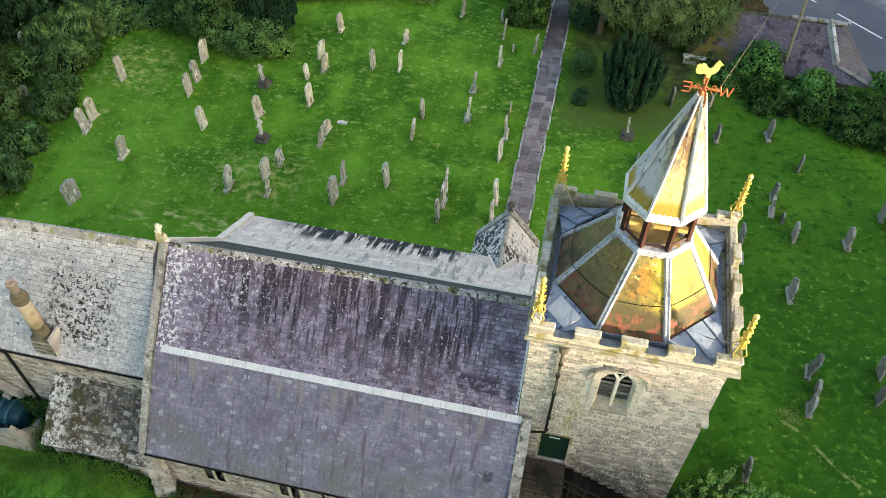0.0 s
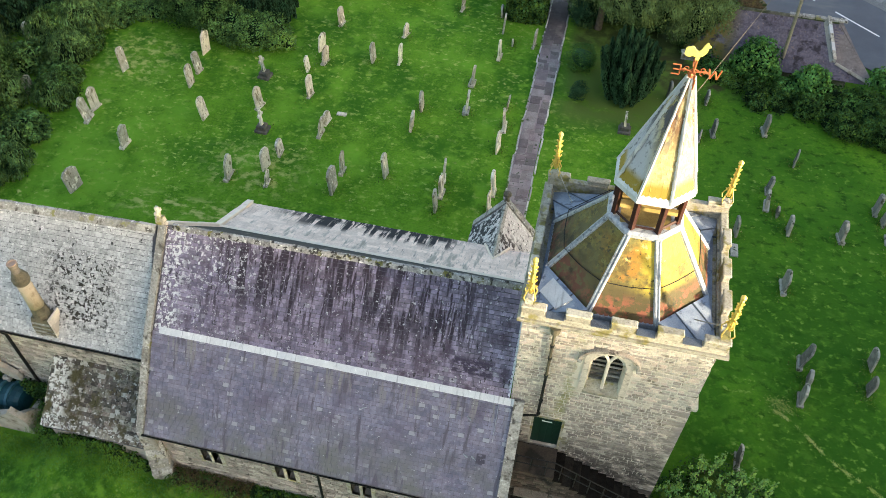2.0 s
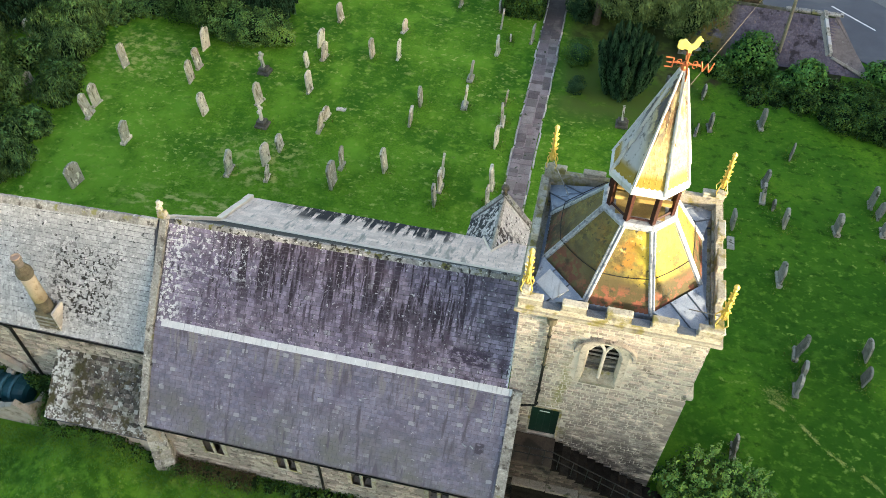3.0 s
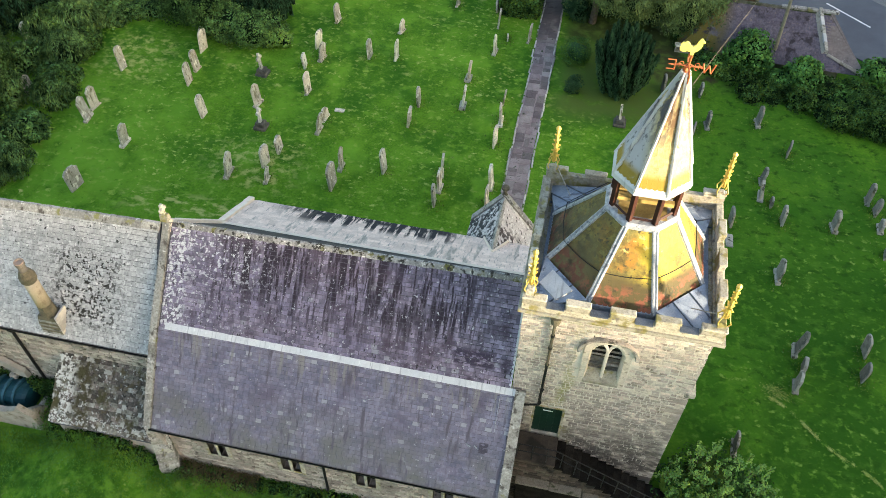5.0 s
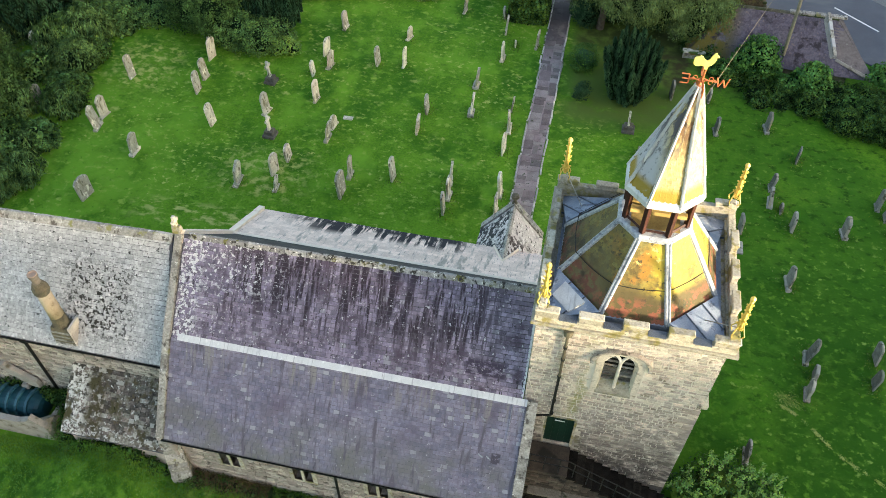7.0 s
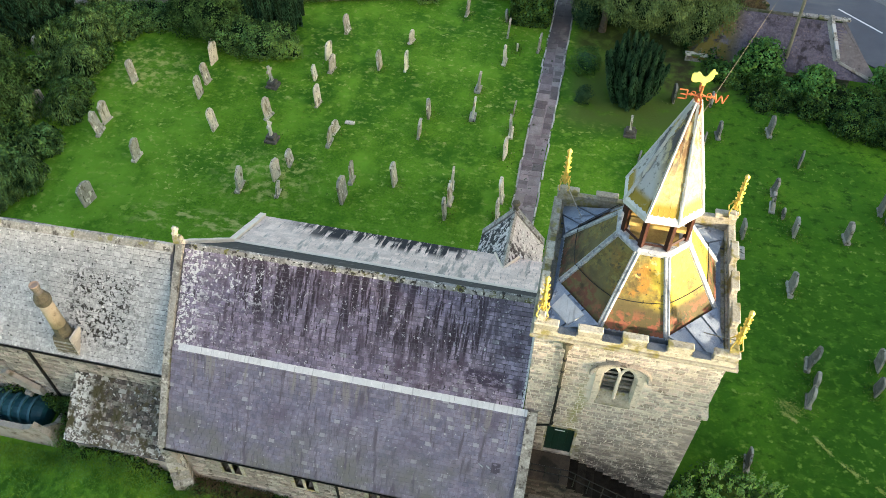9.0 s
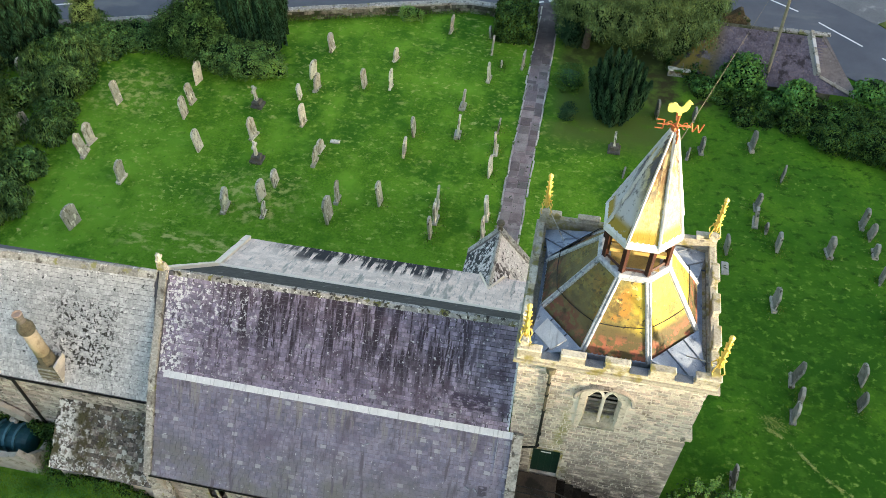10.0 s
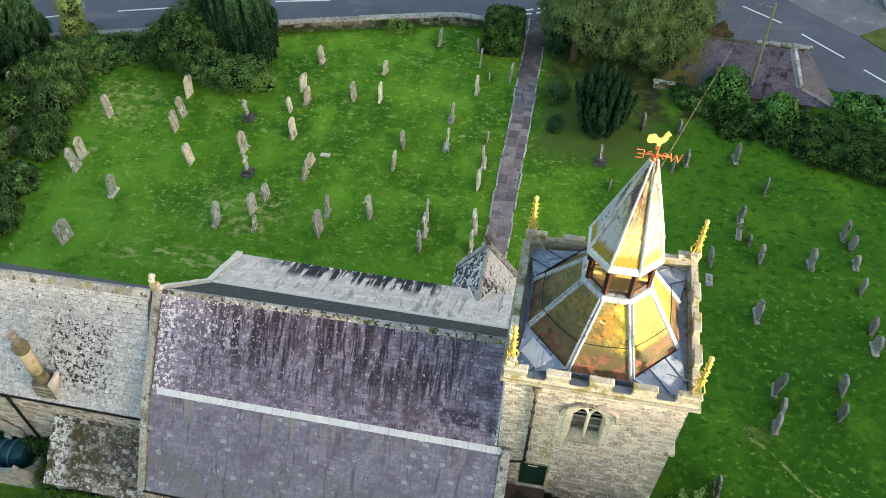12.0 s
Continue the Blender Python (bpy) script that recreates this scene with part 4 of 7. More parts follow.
box(bm, 1.40, 1.47, TY0 - 0.005, TY0 + 0.1, 2.8, 4.58)
box(bm, 0.52, 1.40, TY0 - 0.005, TY0 + 0.1, 4.52, 4.58)
part("door_frame", bm, "dressed", church)
SY0, SY1 = 11.15, TY0 - 0.01
bm = bmesh.new()
prism(bm, [(0.12, -0.7), (1.45 + 0.29 * 18, -0.7), (1.45 + 0.29 * 18, 2.72 - 0.165 * 18)] + [q for k in range(17, -1, -1) for q in ((1.45 + 0.29 * k, 2.72 - 0.165 * (k + 1)), (1.45 + 0.29 * k, 2.72 - 0.165 * k))] + [(0.12, 2.72)], "y", SY0, SY1)
stairs = part("stairs", bm, "stair_stone", church, "stone outside stair rising to the tower door")
# treads painted near black for the shade on the stair
for k in range(18):
    part("step", boxed(1.43 + 0.29 * k, 1.75 + 0.29 * k, SY0 - 0.02, SY1, 2.725 - 0.165 * (k + 1), 2.775 - 0.165 * (k + 1), 0.012), "shaded_stone", stairs)
part("landing", boxed(0.12, 1.46, SY0 - 0.03, SY1, 2.725, 2.79, 0.012), "stair_stone", stairs, "worn brown stone landing")
for k in range(11):
    x = 0.2 + 0.48 * k
    z = 2.75 - max(0, x - 1.4) * 0.569
    bm = bmesh.new()
    rod(bm, (x, SY0 + 0.06, z), (x, SY0 + 0.06, z + 0.95), 0.02)
    part("baluster", bm, "iron", stairs)
for h in (0.5, 0.93):
    bm = bmesh.new()
    tube(bm, [(0.2, SY0 + 0.06, 2.75 + h), (1.4, SY0 + 0.06, 2.75 + h), (5.0, SY0 + 0.06, 2.75 + h - 3.6 * 0.569)], 0.022)
    part("handrail", bm, "iron", stairs, "black iron handrail")

for x0, x1, z in ((0.30, 1.42, 1.66), (1.43, 2.50, 1.62), (2.56, 3.10, 1.36)):
    part("ledge", boxed(x0, x1, 10.84, SY0 - 0.01, z - 0.11, z, 0.025), "ledge_stone", stairs, "worn brown stone ledge")
# dark panel painting the void under the ledge
part("ledge_wall", boxed(0.35, 2.45, 10.98, SY0 - 0.01, -0.7, 1.51), "shaded_stone", stairs)
# rainwater pipe on the tower
bm = bmesh.new()
lathe(bm, (0.62, TY0 - 0.1), [(0.05, 9.1), (0.13, 9.2), (0.15, 9.42), (0.15, 9.46)], 10)
part("hopper", bm, "soot_stone", church)
bm = bmesh.new()
tube(bm, [(0.62, TY0 - 0.08, 9.2), (0.62, TY0 - 0.08, 7.0)], 0.042, 8)
part("downpipe", bm, "soot_stone", church, "algae-stained rainwater pipe")
bm = bmesh.new()
tube(bm, [(0.62, TY0 - 0.08, 7.0), (0.6, TY0 - 0.08, 4.75), (0.12, TY0 - 0.1, 4.6), (0.12, TY0 - 0.1, 2.75)], 0.042, 8)
for z in (8.5, 7.9, 7.0, 5.6, 4.85):
    lathe(bm, (0.62, TY0 - 0.08), [(0.06, z), (0.06, z + 0.08)], 8)
part("downpipe", bm, "iron", church, "black iron rainwater pipe")

# ---------------------------------------------------------------- nave
NX0, NX1 = -12.0, -0.32
BAND = (12.05, 5.22)
EAVE = (9.80, 2.38)
VALLEY = (17.2, 4.62)
A_EAVE = (19.85, 3.18)
LX1 = -0.14               # the lower roof runs on past the tower's corner


def roof_slab(name, x0, x1, low, high, material, label, thick=0.22, tilt=None):
    """A roof plane from its low edge to its high edge, both (y, z)."""
    bm = bmesh.new()
    rings = []
    for x in [x0 + (x1 - x0) * i / 16 for i in range(17)]:
        lift = tilt(x) if tilt else 0.0
        rings.append([(x, low[0], low[1]), (x, high[0], high[1] + lift), (x, high[0], high[1] + lift - thick), (x, low[0], low[1] - thick)])
    loft(bm, rings)
    return part(name, bm, material, church, label)


upper_roof = roof_slab("upper_roof", NX0, NX1, BAND, (RIDGE_Y, 7.64), "joint", "steep purple-grey slate roof with dark streaks below the ridge", 0.22, lambda x: ridge_z(x) - 7.64)
lower_roof = roof_slab("lower_roof", NX0, LX1, EAVE, (BAND[0], BAND[1] - 0.03), "joint", "blue-grey slate roof over the north aisle")
south_roof = roof_slab("south_roof", NX0, NX1, VALLEY, (RIDGE_Y, 7.64), "slate_valley", "dark slates above the valley gutter", 0.22, lambda x: ridge_z(x) - 7.64)
aisle_roof = roof_slab("aisle_roof", NX0 - 0.1, PX0 + 0.02, A_EAVE, (VALLEY[0], VALLEY[1] - 0.05), "joint", "pale grey slate roof over the south aisle")
part("flashing", (lambda b: (prism(b, [(VALLEY[0] - 0.08, VALLEY[1] + 0.12), (VALLEY[0] + 0.14, VALLEY[1] - 0.08), (VALLEY[0] + 0.15, VALLEY[1] - 0.03), (VALLEY[0] + 0.02, VALLEY[1] + 0.12)], "x", NX0, NX1), b)[1])(bmesh.new()), "lead_warm", aisle_roof, "pale lead valley flashing")
bs = (BAND[0] - EAVE[0], BAND[1] - EAVE[1])
bl = math.hypot(*bs)
by, bz = bs[0] / bl, bs[1] / bl
for i in range(5):
    a = NX0 + 0.3 + i * (LX1 - NX0 - 0.3) / 5
    b = NX0 + 0.3 + (i + 1) * (LX1 - NX0 - 0.3) / 5 - 0.012
    bm = bmesh.new()
    prism(bm, [(BAND[0] - by * 0.08 - 0.03, BAND[1] - bz * 0.08 + 0.045), (BAND[0] + 0.09, BAND[1] + 0.105), (BAND[0] + 0.07, BAND[1] + 0.145), (BAND[0] - by * 0.08 - 0.06, BAND[1] - bz * 0.08 + 0.075)], "x", a, b)
    part("lead_band", bm, "lead_white", upper_roof, "pale lead flashing across the roof")

bm = bmesh.new()
loft(bm, [[(x, y, z + h) for x, h in ((NX1 - 0.06, 0.035), (NX1 + 0.01, 0.035), (NX1 + 0.01, 0.10), (NX1 - 0.02, 0.10), (NX1 - 0.025, 0.055), (NX1 - 0.06, 0.055))]
          for y, z in ((BAND[0] + 0.1, BAND[1] + 0.1), (RIDGE_Y - 0.1, ridge_z(NX1) - 0.08))])
part("abutment_flashing", bm, "lead_white", upper_roof, "lead flashing against the tower")
# lead strip running down the lower slates, and a few slipped slates
fall = Vector((0, EAVE[0] - BAND[0], EAVE[1] - BAND[1])).normalized()
rise = Vector((0, -fall.z, fall.y)) * (1 if fall.y > 0 else -1)
bm = bmesh.new()
for q in (0.0, 0.62):
    foot = Vector((-0.60, BAND[0], BAND[1])) + fall * (0.12 + q) + rise * 0.075
    loft(bm, [[foot + Vector((sx * 0.008, 0, 0)) + rise * h + fall * (0.6 * end) for sx, h in ((-1, -0.04), (1, -0.04), (1, 0.012), (-1, 0.012))] for end in (0, 1)])
part("lead_strip", bm, "lead_hip", lower_roof, "thin pale lead strip down the slates")
for x, down, turn in ((-1.42, 0.72, 40), (-1.08, 1.98, 35), (-1.34, 1.95, 30), (-4.7, 1.1, -25), (-7.9, 2.2, 20), (-9.6, 0.9, -35)):
    c = Vector((x, BAND[0], BAND[1])) + fall * down + rise * 0.085
    a = (Vector((1, 0, 0)) * math.cos(radians(turn)) + fall * math.sin(radians(turn)))
    b = a.cross(rise)
    bm = bmesh.new()
    loft(bm, [[c + a * (sx * 0.09) + b * (sy * 0.012) + rise * h for sx, sy in ((-1, -1), (1, -0.6), (1, 0.6), (-1, 1))] for h in (-0.05, 0.012)])
    part("slipped_slate", bm, "lead_hip", lower_roof, "pale edge of a slipped slate")
# ridge stones
rnd = random.Random(5)
x = NX0 + 0.25
while x < NX1 - 0.1:
    w = min(rnd.uniform(0.5, 0.75), NX1 - x)
    z = ridge_z(x) + rnd.uniform(-0.012, 0.012)
    bm = bmesh.new()
    prism(bm, [(RIDGE_Y - 0.12, z - 0.07), (RIDGE_Y - 0.03, z + 0.07), (RIDGE_Y + 0.05, z + 0.07), (RIDGE_Y + 0.2, z - 0.12), (RIDGE_Y, z + 0.0)], "x", x, x + w - 0.015)
    part("ridge_stone", bm, "ridge_stone", upper_roof)
    x += w

# north aisle wall with paired windows
AY = 10.05
WINS = [(-10.28, -9.62), (-7.62, -6.95), (-4.97, -4.28), (-2.3, -1.62)]
holes = []
for a, b in WINS:
    m = (a + b) / 2
    holes += [(a, m - 0.06, 0.72, 1.70), (m + 0.06, b, 0.72, 1.70)]
north_wall = part("north_wall", cut_wall(NX0 - 0.1, 0.1, AY, AY + 0.6, -1.0, 2.36, holes), "rubble", church, "low coursed rubble wall of the north aisle")
for a, b in WINS:
    m = (a + b) / 2
    win = part("window", boxed(a - 0.02, b + 0.02, AY + 0.3, AY + 0.34, 0.7, 1.72), "dark_glass", church, "paired lancet window with dark glass")
    part("window_surround", boxed(a - 0.16, b + 0.16, AY - 0.025, AY + 0.1, 0.60, 0.72, 0.01), "dressed", win)
    part("lintel", boxed(a - 0.16, b + 0.16, AY - 0.025, AY + 0.1, 1.70, 1.9, 0.01), "dressed", win)
    part("jamb", boxed(a - 0.16, a, AY - 0.025, AY + 0.1, 0.72, 1.70, 0.01), "dressed", win)
    part("jamb", boxed(b, b + 0.16, AY - 0.025, AY + 0.1, 0.72, 1.70, 0.01), "dressed", win)
    part("mullion", boxed(m - 0.06, m + 0.06, AY - 0.03, AY + 0.2, 0.72, 1.70, 0.015), "dressed", win, "pale stone mullion")
bm = bmesh.new()
prism(bm, [(EAVE[0] - 0.045, 2.24), (EAVE[0] - 0.045, 2.18), (EAVE[0] - 0.01, 2.16), (EAVE[0] + 0.04, 2.2)], "x", NX0 - 0.1, LX1)
part("gutter", bm, "iron", church, "black iron eaves gutter")
bm = bmesh.new()
tube(bm, [(-6.07, EAVE[0], 2.22), (-6.07, AY - 0.06, 1.95), (-6.07, AY - 0.06, -0.5)], 0.045, 8)
part("downpipe", bm, "iron", church)
buttress = part("buttress", boxed(NX0 - 0.35, NX0 + 0.25, AY - 0.2, AY + 0.1, -1.0, 2.12, 0.02), "rubble", church, "stepped stone buttress at the aisle corner")
for z0, z1, reach, w in ((1.62, 2.12, 0.26, 0.32), (1.15, 1.6, 0.30, 0.32), (0.65, 1.13, 0.42, 0.33), (0.15, 0.63, 0.50, 0.34), (-1.0, 0.13, 0.62, 0.36)):
    bm = bmesh.new()
    prism(bm, [(-0.1, z0), (reach, z0), (reach, z1 - 0.16), (reach - 0.15, z1), (-0.1, z1)], "y", -w, w)
    bmesh.ops.bevel(bm, geom=bm.edges[:], offset=0.018, segments=1, affect="EDGES")
    bm.transform(Matrix.Translation((NX0 - 0.05, AY + 0.05, 0)) @ Matrix.Rotation(radians(-68), 4, "Z"))
    part("buttress_stone", bm, "coping", buttress, "weathered dressed stone")

# gable between nave and chancel, with coping and cross; gable walls below
bm = bmesh.new()
gz = ridge_z(NX0)
prism(bm, [(AY + 0.02, -1.0), (19.7, -1.0), (19.7, A_EAVE[1] - 0.25), (VALLEY[0], VALLEY[1] - 0.25), (RIDGE_Y, gz - 0.2), (BAND[0], BAND[1] - 0.25), (AY + 0.02, EAVE[1] - 0.02)], "x", NX0 - 0.28, NX0 + 0.02)
part("gable_wall", bm, "rubble", church)


def coping_run(a, b, x0, x1, count, rise, material="coping"):
    """Coping stones up a slope from a to b, both (y, z)."""
    a, b = Vector((0, *a)), Vector((0, *b))
    d = (b - a) / count
    n = Vector((0, -d.z, d.y)).normalized()
    if n.z < 0:
        n = -n
    for i in range(count):
        p, q = a + d * i, a + d * (i + 0.985)
        bm = bmesh.new()
        jag = rnd.uniform(-0.012, 0.012)
        prism(bm, [((p - n * 0.3).y, (p - n * 0.3).z), ((q - n * 0.3).y, (q - n * 0.3).z), ((q + n * (rise + jag)).y, (q + n * (rise + jag)).z), ((p + n * (rise + jag)).y, (p + n * (rise + jag)).z)], "x", x0, x1)
        part("coping_stone", bm, material, church)


coping_run(EAVE, BAND, NX0 - 0.20, NX0 + 0.04, 6, 0.12)
coping_run(BAND, (RIDGE_Y, gz), NX0 - 0.18, NX0 + 0.05, 6, 0.15)
coping_run((RIDGE_Y, gz), VALLEY, NX0 - 0.2, NX0 + 0.06, 6, 0.12, "lead_warm")
coping_run((VALLEY[0], VALLEY[1] - 0.05), A_EAVE, NX0 - 0.2, NX0 + 0.04, 5, 0.14, "lead_warm")
coping_run(EAVE, (BAND[0] + 0.1, BAND[1] + 0.1), LX1 - 0.02, LX1 + 0.30, 6, 0.14)
bm = bmesh.new()
prism(bm, [(AY + 0.02, -1.0), (TY0 - 0.02, -1.0), (TY0 - 0.02, BAND[1] - 0.2), (BAND[0], BAND[1] - 0.25), (AY + 0.02, EAVE[1] - 0.02)], "x", LX1 - 0.3, LX1 + 0.24)
part("gable_wall", bm, "rubble", church)
# gable cross
cross = part("gable_cross", (lambda b: (prism(b, [(RIDGE_Y - 0.13, gz + 0.1), (RIDGE_Y + 0.13, gz + 0.1), (RIDGE_Y + 0.07, gz + 0.36), (RIDGE_Y - 0.07, gz + 0.36)], "x", NX0 - 0.26, NX0 + 0.0), b)[1])(bmesh.new()), "dressed", church, "lichened stone gable cross")
bm = bmesh.new()
cx = NX0 - 0.13
box(bm, cx - 0.05, cx + 0.05, RIDGE_Y - 0.055, RIDGE_Y + 0.055, gz + 0.34, gz + 0.78)
box(bm, cx - 0.05, cx + 0.05, RIDGE_Y - 0.15, RIDGE_Y - 0.055, gz + 0.52, gz + 0.63)
box(bm, cx - 0.05, cx + 0.05, RIDGE_Y + 0.055, RIDGE_Y + 0.15, gz + 0.52, gz + 0.63)
part("cross_head", bm, "dressed", cross)
# south aisle wall
part("south_wall", boxed(NX0 - 0.1, TX0, 19.45, 19.75, -0.6, 3.0), "rubble", church)

# ---------------------------------------------------------------- chancel
CX0, CX1 = -21.5, NX0 - 0.25
C_EAVE = (11.62, 3.92)
C_RIDGE = (14.3, 7.45)
c_tilt = lambda x: (x + 18.0) * 0.038
chancel_roof = roof_slab("chancel_roof", CX0, CX1, C_EAVE, C_RIDGE, "joint", "pale grey slate chancel roof with dark moss patches", 0.2, c_tilt)
roof_slab("chancel_south_roof", CX0, CX1, (17.2, 3.7), C_RIDGE, "joint", "", 0.2, c_tilt)
x = CX0
while x < CX1:
    w = min(rnd.uniform(0.45, 0.7), CX1 - x)
    z = C_RIDGE[1] + c_tilt(x)
    bm = bmesh.new()
    prism(bm, [(C_RIDGE[0] - 0.2, z - 0.13), (C_RIDGE[0] - 0.04, z + 0.06), (C_RIDGE[0] + 0.05, z + 0.06), (C_RIDGE[0] + 0.2, z - 0.13), (C_RIDGE[0], z - 0.02)], "x", x, x + w - 0.012)
    part("ridge_stone", bm, "coping", chancel_roof)
    x += w
chancel_wall = part("chancel_wall", boxed(CX0, CX1 + 0.02, 11.78, 12.3, -1.0, 3.95), "rubble", church, "coursed rubble chancel wall")
bm = bmesh.new()
prism(bm, [(12.3, -1.0), (17.1, -1.0), (17.1, 3.6), (14.3, 7.1), (12.3, 4.4)], "x", CX0 + 0.02, CX0 + 0.5)
part("east_wall", bm, "rubble", church)
bm = bmesh.new()
prism(bm, [(C_EAVE[0] - 0.05, 3.82), (C_EAVE[0] - 0.05, 3.76), (C_EAVE[0], 3.73), (C_EAVE[0] + 0.05, 3.8)], "x", CX0, CX1)
part("gutter", bm, "iron", church, "black iron eaves gutter")
bm = bmesh.new()
tube(bm, [(-17.75, C_EAVE[0] - 0.03, 3.78), (-17.75, 11.7, 3.5), (-17.75, 11.7, 0.2)], 0.055, 8)
part("downpipe", bm, "iron", church, "black iron rainwater pipe")

# round chimney on its stone base at the chancel eaves
CH = (-15.95, 11.95)
chimney = part("chimney", (lambda b: (loft(b, [[(CH[0] + sx * w, CH[1] + sy * w * 0.8, z) for sx, sy in ((-1, -1), (1, -1), (1, 1), (-1, 1))] for w, z in ((0.36, 3.88), (0.36, 4.5), (0.29, 4.9))]), b)[1])(bmesh.new()), "soot_stone", church, "round buff chimney shaft on a stone base")
bm = bmesh.new()
lathe(bm, CH, [(0.30, 4.85), (0.265, 5.05), (0.25, 5.4)], 8, OCT)
part("chimney_neck", bm, "soot_stone", chimney)
for k in range(4):
    z, w = 4.02 + 0.2 * k, 0.375 - 0.012 * k
    part("base_course", boxed(CH[0] - w, CH[0] + w, CH[1] - w * 0.8 - 0.01, CH[1] - w * 0.8 + 0.12, z, z + 0.1, 0.012), "coping", chimney, "pale weathered stone course")
bm = bmesh.new()
lathe(bm, CH, [(0.24, 5.4), (0.232, 6.0), (0.225, 6.65)], 18)
part("chimney_shaft", bm, "buff_pot", chimney, "buff plastered round shaft", True)
bm = bmesh.new()
lathe(bm, CH, [(0.23, 6.6), (0.265, 6.68), (0.265, 6.86), (0.235, 6.9), (0.21, 7.0), (0.15, 7.12)], 18)
part("chimney_cap", bm, "soot_stone", chimney, "grey-green moulded stone band")
bm = bmesh.new()
lathe(bm, CH, [(0.135, 7.1), (0.125, 7.36), (0.155, 7.4), (0.155, 7.5), (0.11, 7.51), (0.1, 7.3)], 16)
part("chimney_pot", bm, "pot_clay", chimney)
bm = bmesh.new()
lathe(bm, CH, [(0.15, 7.505), (0.158, 7.525), (0.148, 7.545), (0.11, 7.545), (0.105, 7.45)], 16)
part("pot_rim", bm, "pot_rim", chimney, "pinkish clay rim")
part("base_slab", boxed(CH[0] + 0.37, CH[0] + 0.44, CH[1] - 0.28, CH[1] + 0.3, 4.0, 5.0, 0.01), "mortar", chimney, "pale upright slab")

# lean-to on the north side of the chancel
LT = ((9.85, 1.05), (11.78, 2.62))
LTX0, LTX1 = -16.25, -12.32
lean_roof = roof_slab("lean_to_roof", LTX0, LTX1, LT[0], LT[1], "joint", "mossy stone-slated lean-to roof with white lichen", 0.15)
bm = bmesh.new()
prism(bm, [(10.0, -1.0), (11.78, -1.0), (11.78, 2.4), (10.0, 0.98)], "x", LTX0 + 0.12, LTX1)
part("lean_to_wall", bm, "rubble", church)
# ---------------------------------------------------------------- south porch
PO = -1.98
PR, PE = 3.72, 2.0
porch_parts = []
for s in (-1, 1):
    bm = bmesh.new()
    loft(bm, [[(PO, y0, PR), (PO + s * 1.32, y1, PE), (PO + s * 1.32, y1, PE - 0.15), (PO, y0, PR - 0.18)] for y0, y1 in ((18.75, 19.8), (21.85, 21.85))])
    porch_parts.append(part("porch_roof", bm, "slate_porch", church, "small lichened slate porch roof"))
    d = Vector((s * 1.32, 0, PE - PR)) / 4
    for i in range(4):
        p, q = Vector((PO, 0, PR)) + d * i, Vector((PO, 0, PR)) + d * (i + 0.98)
        bm = bmesh.new()
        prism(bm, [(p.x, p.z - 0.1), (q.x, q.z - 0.1), (q.x, q.z + 0.13), (p.x, p.z + 0.13)], "y", 21.72, 22.0)
        part("coping_stone", bm, "coping", porch_parts[-1])
for s in (-1, 1):
    bm = bmesh.new()
    rod(bm, (PO, 18.74, 3.80), (PO + s * 0.47, 19.88, 3.25), 0.05, 0.05, 4)
    part("valley", bm, "lead_warm", porch_parts[0], "pale lead valley")
bm = bmesh.new()
prism(bm, [(PO - 1.2, -0.4), (PO - 0.55, -0.4), (PO - 0.55, 1.6), (PO, 2.3), (PO + 0.55, 1.6), (PO + 0.55, -0.4), (PO + 1.2, -0.4), (PO + 1.2, 2.0), (PO, 3.5), (PO - 1.2, 2.0)], "y", 21.4, 21.72)
part("porch_wall", bm, "rubble", church)
for s in (-1, 1):
    part("porch_wall", boxed(PO + s * 1.2 - 0.15, PO + s * 1.2 + 0.15, 19.75, 21.4, -0.4, 1.95), "rubble", church)
bm = bmesh.new()
lathe(bm, (PO, 21.86), [(0.12, 3.78), (0.06, 3.9), (0.06, 3.98), (0.13, 4.04), (0.17, 4.12), (0.15, 4.2), (0.06, 4.24)], 12)
part("porch_finial", bm, "soot_stone", church)
bm = bmesh.new()
prism(bm, [(PO - 0.1, PR - 0.08), (PO, PR + 0.05), (PO + 0.1, PR - 0.08)], "y", 18.8, 21.72)
part("porch_ridge", bm, "coping", church)

# ---------------------------------------------------------------- weather vane
vane = thing("weather_vane", "gilded cockerel weather vane with red direction letters on the spire", "weather vane", at=(SC[0] + 0.15, SC[1], 16.05))
VX, VY = SC[0] + 0.15, SC[1]
bm = bmesh.new()
rod(bm, (VX - 0.03, VY, 15.9), (VX, VY, 16.62), 0.03, 0.02, 8)
part("rod", bm, "vane_red", vane)
bm = bmesh.new()
lathe(bm, (VX - 0.05, VY), [(0.05, 16.12), (0.075, 16.18), (0.05, 16.26)], 8)
part("boss", bm, "vane_red", vane)
for dx, dy in ((1, 0), (-1, 0), (0, 1), (0, -1)):
    bm = bmesh.new()
    tube(bm, [(VX - 0.03, VY, 16.24), (VX + dx * 0.16, VY + dy * 0.16, 16.28), (VX + dx * 0.3, VY + dy * 0.3, 16.25)], 0.013)
    tube(bm, [(VX - 0.03, VY, 16.34), (VX + dx * 0.12, VY + dy * 0.12, 16.27), (VX + dx * 0.22, VY + dy * 0.22, 16.31), (VX + dx * 0.3, VY + dy * 0.3, 16.27)], 0.011)
    part("arm", bm, "vane_red", vane)
    for s in (-1, 1):
        bm = bmesh.new()
        c0 = Vector((VX + dx * 0.17, VY + dy * 0.17, 16.27 + s * 0.05))
        tube(bm, [tuple(c0 + Vector((dx * math.cos(a), dy * math.cos(a), math.sin(a))) * 0.045) for a in [math.pi * 2 * i / 10 for i in range(9)]], 0.009, 5)
        part("scroll", bm, "vane_red", vane)


